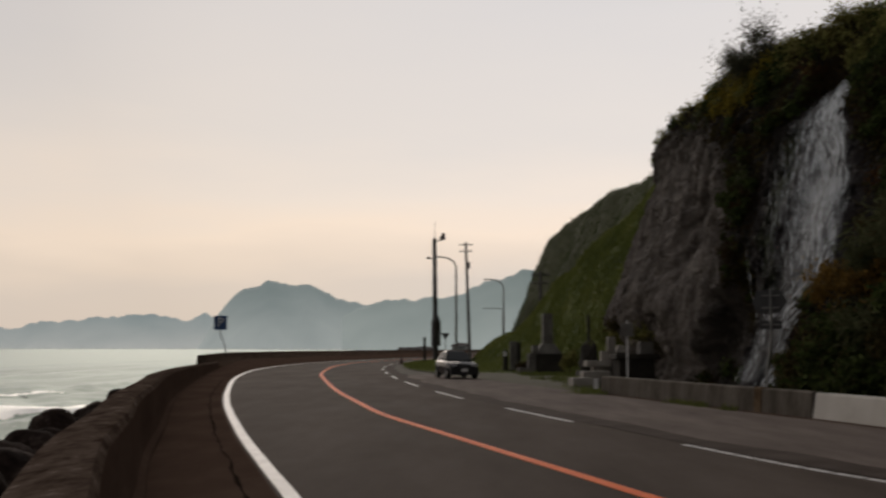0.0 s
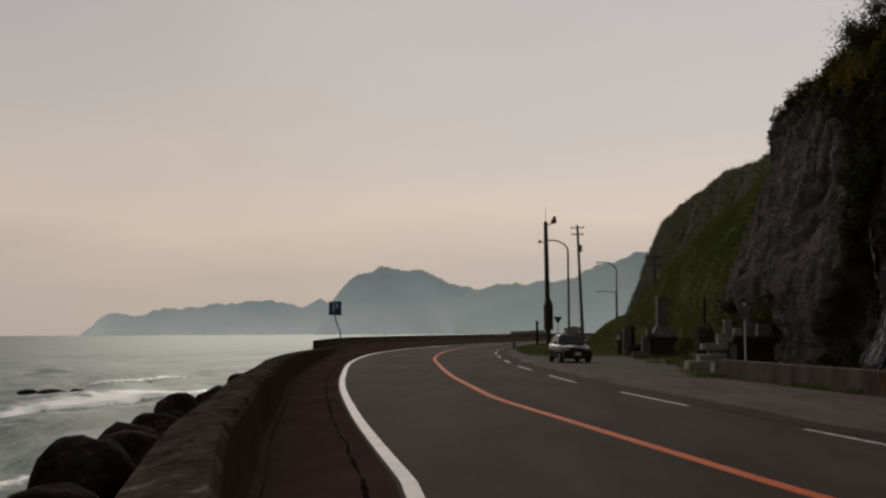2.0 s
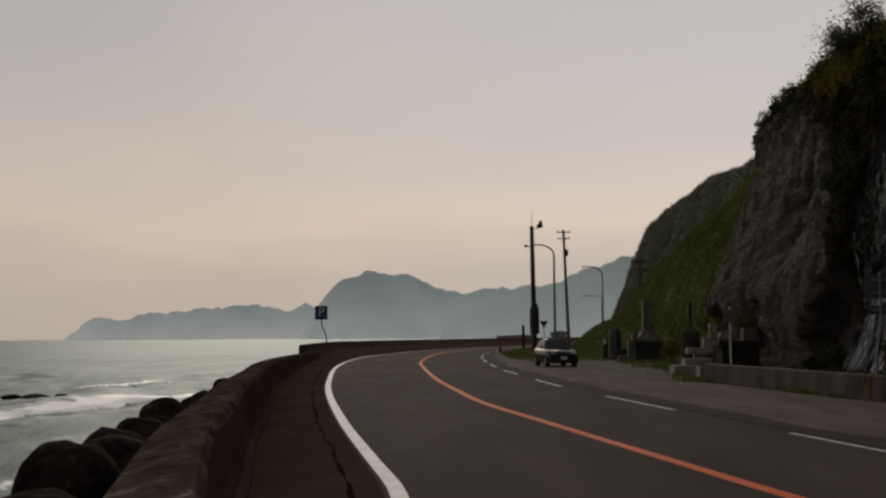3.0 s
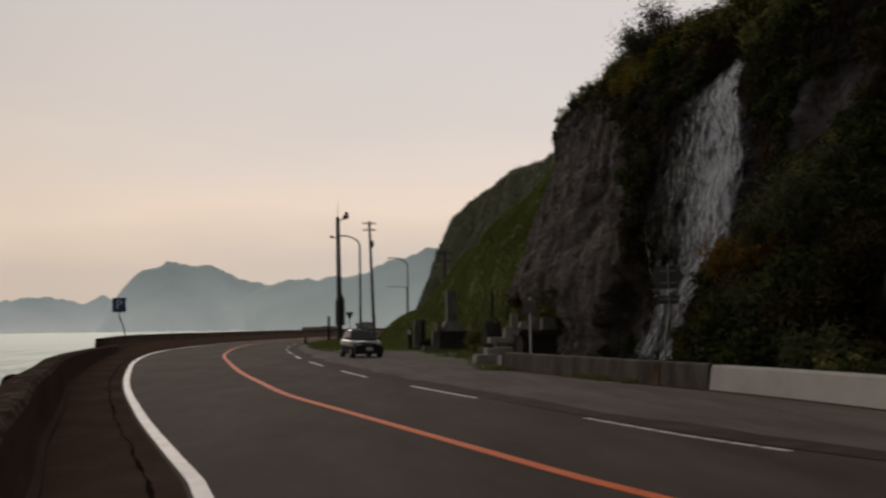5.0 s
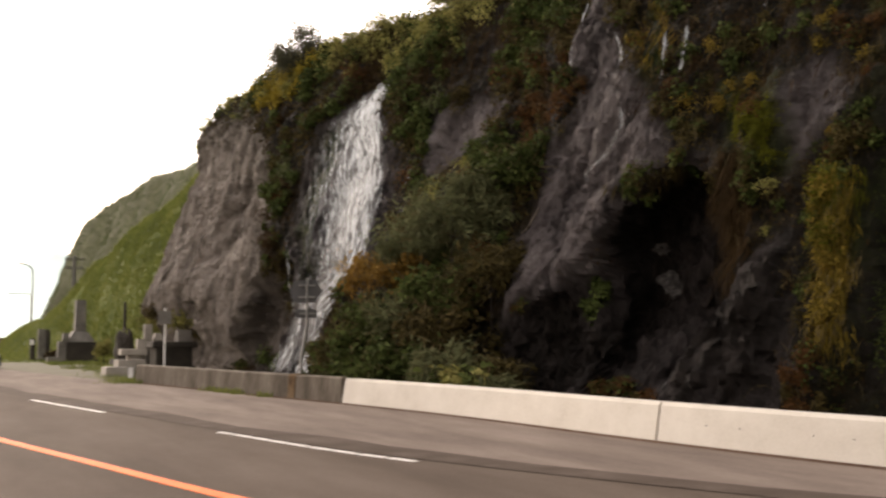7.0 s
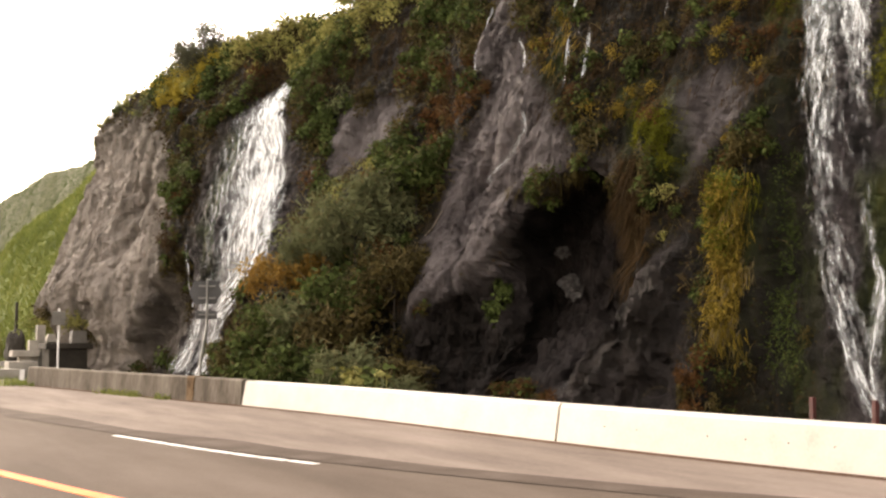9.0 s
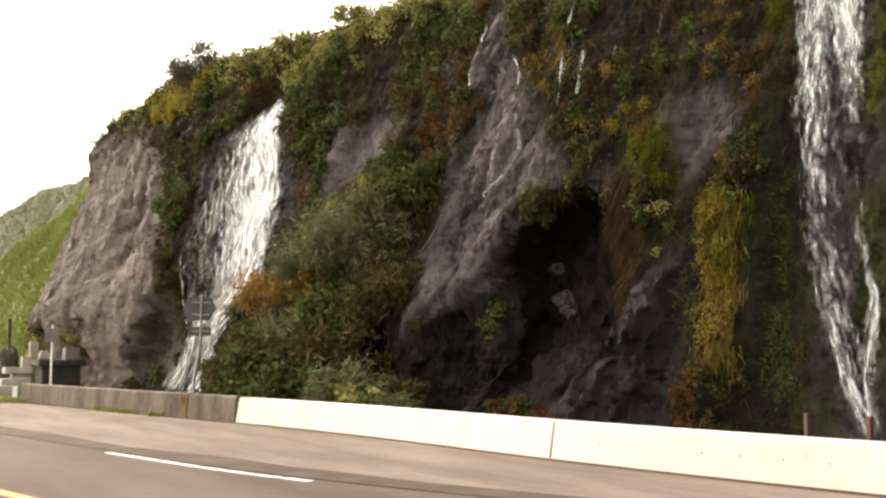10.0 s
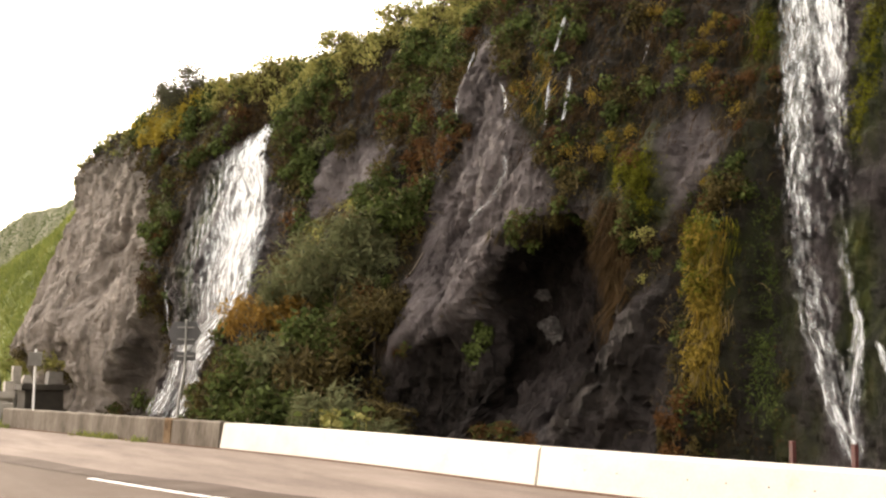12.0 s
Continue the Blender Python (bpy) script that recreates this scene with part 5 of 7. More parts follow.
shrub("pine_tree", (12.1, 41.2, 10.7), (1.5, 1.9, 2.7), M["leaf_pine"], "dark grey-green windswept pine on the cliff brow", 8000, 0.15, 0.25, "tree", 3, (-0.1, 0.2), 0.09)
shrub("orange_shrub", (9.72, 25.9, 2.2), (1.15, 1.25, 1.25), M["leaf_orange"], "orange-brown sumac shrub leaning over the barrier", 2200, 0.2, 0.3, seed=4, dry=0.15)
SHRUBS = ((10.9, 24.5, 3.6, 1.15, 1.5, "leaf_grey"), (10.4, 25.3, 3.0, 0.95, 1.3, "leaf_grey"), (11.4, 24.0, 4.3, 0.8, 1.1, "leaf_grey"), (12.0, 23.4, 4.8, 0.6, 1.2, "leaf_green"), (9.4, 24.8, 0.9, 0.9, 1.4, "leaf_green"),
          (9.6, 22.7, 0.8, 0.9, 1.5, "leaf_olive"), (9.3, 21.3, 0.0, 0.75, 1.2, "leaf_grey"), (9.0, 23.2, 0.0, 0.8, 1.3, "leaf_green"), (10.9, 22.3, 2.3, 0.8, 1.2, "leaf_olive"), (8.7, 25.1, 0.0, 0.75, 1.5, "leaf_green"),
          (9.3, 24.0, 1.3, 0.7, 1.0, "leaf_grey"), (10.1, 23.4, 2.0, 0.8, 1.0, "leaf_green"), (9.7, 19.6, 0.0, 0.4, 0.6, "leaf_grey"), (8.8, 26.3, 0.1, 0.6, 1.6, "leaf_olive"), (10.2, 20.6, 0.2, 0.5, 0.7, "leaf_olive"), (9.5, 20.4, 0.0, 0.5, 0.75, "leaf_yellow"))
for i, (x, y, z, w, h, k) in enumerate(SHRUBS):
    shrub("shrub", (x, y, z - 0.35), (w * 1.25, w * 1.25, h + 0.3), M[k], {"leaf_green": "dark green shrub with dry stems below the cliff", "leaf_grey": "grey-green willow scrub on the cliff foot", "leaf_yellow": "low yellow-green knotweed behind the barrier", "leaf_olive": "brown-olive scrub fading in autumn"}[k],
          2300, {"leaf_grey": 0.27}.get(k, 0.18), {"leaf_grey": 0.15, "leaf_green": 0.45, "leaf_yellow": 0.5, "leaf_olive": 0.3}[k], "shrub", 20 + i, trunk=0.025, dry=0.1)
for i, (y, z, w, h) in enumerate(((31.2, 11.7, 1.0, 1.0), (28.4, 12.0, 1.1, 1.0), (25.4, 12.1, 1.0, 1.0), (34.6, 11.6, 1.0, 0.9), (36.8, 11.4, 0.9, 0.9))):
    shrub("shrub", face_spot(y, z, 0.0), (w, w, h), M["leaf_yellow"], "pale yellow-green knotweed bush on the cliff brow", 1600, 0.11, 0.5, "shrub", 60 + i, dry=0.12)
shrub("shrub", face_spot(13.55, 4.2, 0.0), (0.42, 0.42, 0.75), M["leaf_olive"], "dark leafy shrub above the hanging moss", 1500, 0.075, 0.55, "shrub", 70, trunk=0.02)
shrub("shrub", face_spot(13.35, 4.4, 0.0), (0.3, 0.3, 0.5), M["leaf_green"], "green leafy tuft above the hanging moss", 600, 0.08, 0.6, "shrub", 71, trunk=0.015)


def add_butterbur():
    """Broad pale leaves behind the barrier."""
    rng = np.random.default_rng(15)
    for i in range(7):
        y = 19.4 + 0.42 * i
        base = np.interp(y, BARRIER[:, 1], BARRIER[:, 0])
        t = thing("butterbur", (base + rng.uniform(0.55, 1.0), y, 0.1), rng.uniform(0, 360), "clump of broad pale-green butterbur leaves", "plant", "butterbur behind the barrier")
        for k in range(5):
            bm = bmesh.new()
            a, r, h = rng.uniform(0, 6.28), rng.uniform(0.1, 0.35), rng.uniform(0.45, 0.85)
            c = Vector((math.cos(a) * r, math.sin(a) * r, h))
            tube(bm, (0, 0, -0.2), c, 0.012, 0.009, 5)
            m = Matrix.Translation(c) @ Euler((rng.uniform(-0.6, 0.6), rng.uniform(-0.6, 0.6), 0)).to_matrix().to_4x4()
            rim = [m @ Vector((math.cos(q) * 0.10 * (1 + 0.12 * math.sin(5 * q)), math.sin(q) * 0.10, 0.03 * math.cos(2 * q))) for q in np.linspace(0, 6.28, 13)[:-1]]
            vs = [bm.verts.new(q) for q in rim]
            mid = bm.verts.new(m @ Vector((0, 0, -0.03)))
            for u, v in zip(vs, vs[1:] + vs[:1]):
                bm.faces.new((u, v, mid))
            part("leaf", bm, M["leaf_green" if k else "leaf_yellow"], t)


add_butterbur()


# ---- falling water ----
def run_on_face(Y, z, out):
    s = np.interp(Y, TOE[:, 1], TOE_S)
    away = -np.stack([np.interp(s, TOE_S, TOE_R[:, 0]), np.interp(s, TOE_S, TOE_R[:, 1]), 0 * s], 1)
    return on_face(s, z, FACE_EVEN) + away * (np.asarray(out) * np.ones(len(s)))[:, None]


def sheet_material():
    """White broken water: streaks along the flow, torn open where there is less of it."""
    m = bpy.data.materials.new("broken_white_water")
    m.use_nodes = True
    nt = m.node_tree
    b = nt.nodes["Principled BSDF"]
    b.inputs["Base Color"].default_value = (0.78, 0.815, 0.84, 1)
    b.inputs["Roughness"].default_value = 0.8
    b.inputs["Specular IOR Level"].default_value = 0.2
    n = nt.nodes.new
    flow, dens = n("ShaderNodeAttribute"), n("ShaderNodeAttribute")
    flow.attribute_name, dens.attribute_name = "flow_path", "amount"

    def tex(stretch, detail, rough):
        mp, t = n("ShaderNodeMapping"), n("ShaderNodeTexNoise")
        mp.inputs["Scale"].default_value = stretch
        t.inputs["Scale"].default_value, t.inputs["Detail"].default_value, t.inputs["Roughness"].default_value = 1.0, detail, rough
        nt.links.new(flow.outputs["Vector"], mp.inputs[0])
        nt.links.new(mp.outputs[0], t.inputs["Vector"])
        return t.outputs["Fac"]
    fine, coarse = tex((34, 3.4, 1), 6, 0.68), tex((8, 1.4, 1), 4, 0.6)
    add = n("ShaderNodeMath")
    add.operation = "MULTIPLY_ADD"
    add.inputs[1].default_value = 1.3
    nt.links.new(coarse, add.inputs[0])
    nt.links.new(fine, add.inputs[2])
    sub = n("ShaderNodeMath")
    sub.operation = "ADD"
    nt.links.new(add.outputs[0], sub.inputs[0])
    nt.links.new(dens.outputs["Fac"], sub.inputs[1])
    cut = n("ShaderNodeMapRange")
    cut.inputs["From Min"].default_value, cut.inputs["From Max"].default_value = 1.27, 1.97
    nt.links.new(sub.outputs[0], cut.inputs["Value"])
    clear = n("ShaderNodeBsdfTransparent")
    mix = n("ShaderNodeMixShader")
    nt.links.new(cut.outputs[0], mix.inputs[0])
    nt.links.new(clear.outputs[0], mix.inputs[1])
    nt.links.new(b.outputs[0], mix.inputs[2])
    nt.links.new(mix.outputs[0], nt.nodes["Material Output"].inputs["Surface"])
    return m


M["sheet"] = sheet_material()


def water_sheets(name, label, sheets, coarse=1.0):
    """sheets: arrays of points (along, across, 3), of metres across and along the flow, and of the amount of water."""
    t = thing(name, tuple(float(v) for v in sheets[0][0][-1].mean(0)), 0, label, "waterfall")
    base = np.array(t.matrix_basis.translation)
    for k, (p, uv, d) in enumerate(sheets):
        a, c = p.shape[:2]
        faces = [(i * c + j, i * c + j + 1, (i + 1) * c + j + 1, (i + 1) * c + j) for i in range(a - 1) for j in range(c - 1)]
        ob = data_mesh("water_strand", (p - base).reshape(-1, 3).tolist(), faces, M["sheet"], t, True)
        flow = np.concatenate([uv / coarse + [17.3 * k, 9.1 * k], np.zeros((a, c, 1))], -1)
        ob.data.attributes.new("flow_path", "FLOAT_VECTOR", "POINT").data.foreach_set("vector", flow.ravel())
        ob.data.attributes.new("amount", "FLOAT", "POINT").data.foreach_set("value", d.ravel())
    return t


def path_sheet(path, half, dense, out, seed, thin=0.0):
    """A sheet of water along a path on the face (y, height), with half widths and densities on the way down."""
    path = np.array(path)
    d = np.concatenate([[0], np.cumsum(np.hypot(np.diff(path[:, 0]), np.diff(path[:, 1])))])
    t = np.linspace(0, d[-1], max(8, int(d[-1] / 0.12)))
    u = np.linspace(-1, 1, 13)
    T, U = np.meshgrid(t, u, indexing="ij")
    hw = np.interp(T, d, half)
    sway = 0.14 * hw * vfbm(T * 0.7, U * 0.7, 0 * T, 3, seed)
    Y = np.interp(T, d, path[:, 0]) + U * hw + sway
    z = np.interp(T, d, path[:, 1])
    p = run_on_face(Y.ravel(), z.ravel(), out + 0.06 * vfbm(T * 1.5, U * 2, 0 * T, 2, seed + 1).ravel()).reshape(*T.shape, 3)
    ends = np.clip(np.minimum(T / 0.4, (d[-1] - T) / 0.3), 0, 1)
    return p, np.stack([U * hw, T], -1), np.interp(T, d, dense) - thin - 0.55 * np.abs(U) ** 2.2 - 0.5 * (1 - ends)


def add_first_fall():
    sheets = []
    for k, out in enumerate((0.16, 0.3, 0.42)):
        z = np.linspace(9.8, 0.3, 90)
        u = np.linspace(0, 1, 26)
        Z, U = np.meshgrid(z, u, indexing="ij")
        r, l = fall_edges(Z)
        v = U + 0.018 * vfbm(Z * 1.6, U * 3, 0 * Z, 3, 300 + k)
        Y = r + (l - r) * v
        p = run_on_face(Y.ravel(), Z.ravel(), (out + 0.09 * vfbm(U * 4, Z * 0.8, 0 * Z, 3, 310 + k)).ravel()).reshape(*Z.shape, 3)
        dens = 0.34 - 0.29 * np.clip((U - 0.3) / 0.55, 0, 1) - 0.35 * np.clip((0.08 - U) / 0.08, 0, 1) - 0.6 * np.clip((U - 0.9) / 0.1, 0, 1)
        dens += 0.12 * np.clip((Z - 7.5) / 2, 0, 1) - 0.06 * np.clip((5.5 - Z) / 2.5, 0, 1) - 0.12 * k
        sheets.append((p, np.stack([(l - r) * v * 0.7, -Z], -1), dens))
    sheets.append(path_sheet([(35.6, 5.1), (35.6, 3.6), (36.1, 2.6), (36.2, 1.8), (36.5, 0.3)], [0.16, 0.18, 0.22, 0.22, 0.3], [0.3, 0.36, 0.42, 0.38, 0.3], 0.3, 320, 0.12))
    for k in (0, 1):
        sheets.append(path_sheet([(31.9, 3.1), (32.5, 2.2), (33.2, 1.3), (33.7, 0.2)], [0.6, 0.7, 0.75, 0.8], [0.4, 0.36, 0.34, 0.34], 0.55 + 0.12 * k, 325 + k, 0.06 + 0.1 * k))
    water_sheets("waterfall", "white waterfall fanning over a rock shoulder beside the road", sheets)


def add_second_fall():
    sheets = []
    for k, out in enumerate((0.2, 0.34)):
        sheets.append(path_sheet([(13.55, 9.6), (13.15, 8.1), (12.35, 4.94), (12.15, 3.51), (11.85, 2.34), (11.45, 1.49), (11.15, 0.85), (10.7, 0.2)], [0.5, 0.55, 0.52, 0.44, 0.34, 0.22, 0.2, 0.26], [0.5, 0.46, 0.36, 0.3, 0.34, 0.4, 0.42, 0.42], out, 330 + k, 0.17 + 0.1 * k))
        sheets.append(path_sheet([(12.95, 9.6), (12.4, 7.6), (12.05, 6.66), (11.75, 5.68), (11.55, 4.2)], [0.38, 0.42, 0.42, 0.34, 0.26], [0.48, 0.48, 0.42, 0.3, 0.1], out, 340 + k, 0.13 + 0.1 * k))
        sheets.append(path_sheet([(11.6, 4.9), (11.4, 3.34), (11.0, 2.39), (11.0, 1.81), (11.0, 1.17), (10.7, 0.2)], [0.22, 0.14, 0.14, 0.2, 0.2, 0.22], [0.1, 0.32, 0.4, 0.4, 0.36, 0.4], out, 350 + k, 0.14 + 0.1 * k))
    sheets.append(path_sheet([(10.81, 2.3), (10.57, 2.05), (10.33, 1.57), (10.25, 0.5)], [0.06, 0.1, 0.14, 0.2], [0.5, 0.45, 0.35, 0.25], 0.3, 360, 0.1))
    for k, (path, half) in enumerate((([(13.4, 9.6), (12.8, 7.6), (12.2, 5.2), (11.9, 3.4)], [0.85, 0.9, 0.75, 0.5]), ([(11.9, 3.6), (11.4, 2.0), (10.9, 0.3)], [0.45, 0.5, 0.5]))):
        sheets.append(path_sheet(path, half, [0.1] * len(path), 0.16, 364 + k, 0.02))      # thin veil between the strands
    water_sheets("waterfall", "tall narrow white waterfall in two strands on mossy rock", sheets, 0.8)


def add_trickles():
    for i, (path, half, dense) in enumerate((
            ([(23.6, 10.4), (23.0, 9.4), (22.3, 7.9), (22.4, 7.5)], [0.03, 0.05, 0.1, 0.06], [0.4, 0.3, 0.12, 0.0]), ([(20.9, 8.5), (20.2, 7.6), (19.6, 6.8)], [0.03, 0.06, 0.07], [0.4, 0.3, 0.15]),
            ([(19.4, 6.6), (19.1, 5.8), (20.0, 5.3), (20.4, 5.0), (20.2, 4.6)], [0.06, 0.05, 0.12, 0.08, 0.05], [0.16, 0.22, 0.3, 0.2, 0.0]),
            ([(19.1, 9.9), (18.9, 8.9), (18.7, 8.2)], [0.03, 0.06, 0.1], [0.45, 0.4, 0.3]), ([(18.75, 8.2), (18.3, 6.4)], [0.05, 0.05], [0.35, 0.3]), ([(18.2, 8.2), (17.85, 6.5)], [0.05, 0.05], [0.35, 0.25]), ([(18.5, 8.2), (18.1, 6.5)], [0.2, 0.2], [0.0, -0.05]),
            ([(16.0, 2.3), (16.6, 1.4), (17.3, 0.4)], [0.04, 0.06, 0.07], [0.25, 0.22, 0.1]), ([(16.6, 9.2), (16.3, 7.0)], [0.08, 0.1], [0.05, 0.0]), ([(29.2, 6.7), (29.0, 5.6)], [0.04, 0.05], [0.3, 0.2]))):
        water_sheets("trickle", "thin trickle of water down the dark rock", [path_sheet(path, [0.95 * h for h in half], dense, 0.1, 370 + i, -0.06)])


add_first_fall()
add_second_fall()
add_trickles()


def add_root():
    t = thing("bare_root", (0, 0, 0), 0, "pale bare root running down the rock", "root")
    bm = bmesh.new()
    pts = [Vector(face_spot(y, z, 0.05)) for y, z in ((22.3, 4.4), (22.42, 4.0), (22.65, 3.7), (22.55, 3.3), (22.6, 2.9), (22.95, 2.6), (23.1, 2.3), (23.6, 2.0), (23.7, 1.7))]
    for i, (a, b) in enumerate(zip(pts, pts[1:])):
        tube(bm, a, b, 0.019 - 0.002 * i, 0.017 - 0.002 * i, 6)
    part("root", bm, M["pale_root"], t)


add_root()


def cave_stone():
    """Two pale wet knobs in the cave wall, the smaller above the broader."""
    M["pale_rock"] = material("pale_wet_rock", [(0.008, 0.007, 0.006), (0.025, 0.022, 0.021), (0.075, 0.07, 0.068), (0.22, 0.21, 0.205)], 9, 40, 0.6, 0.8, spread=0.5, spec=0.2)
    flat = FACE.reshape(-1, 3)
    for spot, w, h, seed in (((13.9, 19.9, 3.42), 0.21, 0.12, 4), ((13.96, 19.6, 2.66), 0.3, 0.3, 8)):
        i = int(np.argmin(((flat - spot) ** 2).sum(1)))
        out = Vector(FACE_N.reshape(-1, 3)[i]).normalized()
        bm = bmesh.new()
        bmesh.ops.create_icosphere(bm, subdivisions=4, radius=1)
        for v in bm.verts:
            v.co *= 1 + 0.5 * fbm(v.co.x * 1.6, v.co.y * 1.6, v.co.z * 1.6, 5, seed)
            v.co = Vector((v.co.x * w, v.co.y * h, v.co.z * 0.1))
        ob = finish(bm, "pale_stone", M["pale_rock"], None, False)
        ob.matrix_basis = Matrix.Translation(flat[i]) @ out.to_track_quat("Z", "Y").to_matrix().to_4x4()
        tagged(ob, "pale knobbly lump of wet rock set in the cave wall", "rock", "pale stones in the cave")


cave_stone()

# ---- waves on the sea ----
def sea_surface_material():
    m = bpy.data.materials.new("grey_green_sea_with_foam")
    m.use_nodes = True
    nt = m.node_tree
    b = nt.nodes["Principled BSDF"]
    n = nt.nodes.new
    geo = n("ShaderNodeNewGeometry")

    def tex(scale, stretch, detail=5, rough=0.6):
        mp, t = n("ShaderNodeMapping"), n("ShaderNodeTexNoise")
        mp.inputs["Scale"].default_value = stretch
        mp.inputs["Rotation"].default_value = (0, 0, radians(-17))
        t.inputs["Scale"].default_value, t.inputs["Detail"].default_value, t.inputs["Roughness"].default_value = scale, detail, rough
        nt.links.new(geo.outputs["Position"], mp.inputs[0])
        nt.links.new(mp.outputs[0], t.inputs["Vector"])
        return t.outputs["Fac"]
    ramp = n("ShaderNodeValToRGB")
    e = ramp.color_ramp.elements
    e[0].position, e[0].color = 0.35, (0.042, 0.088, 0.063, 1)
    e[1].position, e[1].color = 0.68, (0.10, 0.178, 0.132, 1)
    nt.links.new(tex(0.12, (1, 0.35, 1)), ramp.inputs[0])
    lace = n("ShaderNodeMath")
    lace.operation = "MULTIPLY_ADD"
    lace.inputs[1].default_value, lace.inputs[2].default_value = 3.4, -1.55
    nt.links.new(tex(0.8, (1, 0.6, 1), 8, 0.7), lace.inputs[0])
    foam = n("ShaderNodeAttribute")
    foam.attribute_name = "foam"
    total = n("ShaderNodeMath")
    total.operation = "MULTIPLY_ADD"
    total.inputs[1].default_value = 0.6
    nt.links.new(lace.outputs[0], total.inputs[0])
    nt.links.new(foam.outputs["Fac"], total.inputs[2])
    fac = n("ShaderNodeMath")
    fac.operation, fac.use_clamp = "MULTIPLY_ADD", True
    fac.inputs[1].default_value, fac.inputs[2].default_value = 2.2, -0.95
    nt.links.new(total.outputs[0], fac.inputs[0])
    mix = n("ShaderNodeMix")
    mix.data_type = "RGBA"
    mix.inputs[7].default_value = (0.97, 0.97, 0.96, 1)
    nt.links.new(fac.outputs[0], mix.inputs[0])
    nt.links.new(ramp.outputs[0], mix.inputs[6])
    nt.links.new(mix.outputs[2], b.inputs["Base Color"])
    b.inputs["Roughness"].default_value = 0.6
    b.inputs["Specular IOR Level"].default_value = 0.03
    sheen, blend = n("ShaderNodeBsdfGlossy"), n("ShaderNodeMixShader")       # ruffled water takes the sky's light at every angle
    sheen.inputs["Roughness"].default_value = 0.45
    tint = n("ShaderNodeMix")
    tint.data_type = "RGBA"
    tint.inputs[6].default_value, tint.inputs[7].default_value = (0.37, 0.41, 0.395, 1), (0.85, 0.86, 0.84, 1)
    nt.links.new(fac.outputs[0], tint.inputs[0])
    nt.links.new(tint.outputs[2], sheen.inputs["Color"])
    gloss = n("ShaderNodeFresnel")
    gloss.inputs["IOR"].default_value = 1.33
    nt.links.new(gloss.outputs[0], blend.inputs[0])
    nt.links.new(b.outputs[0], blend.inputs[1])
    nt.links.new(sheen.outputs[0], blend.inputs[2])
    nt.links.new(blend.outputs[0], nt.nodes["Material Output"].inputs["Surface"])
    bp = n("ShaderNodeBump")
    bp.inputs["Strength"].default_value, bp.inputs["Distance"].default_value = 1.0, 0.45
    nt.links.new(tex(0.45, (1, 0.3, 1), 6, 0.65), bp.inputs["Height"])
    nt.links.new(bp.outputs[0], b.inputs["Normal"])
    nt.links.new(bp.outputs[0], sheen.inputs["Normal"])
    return m


M["sea"] = sea_surface_material()
SEA_Z = -4.2


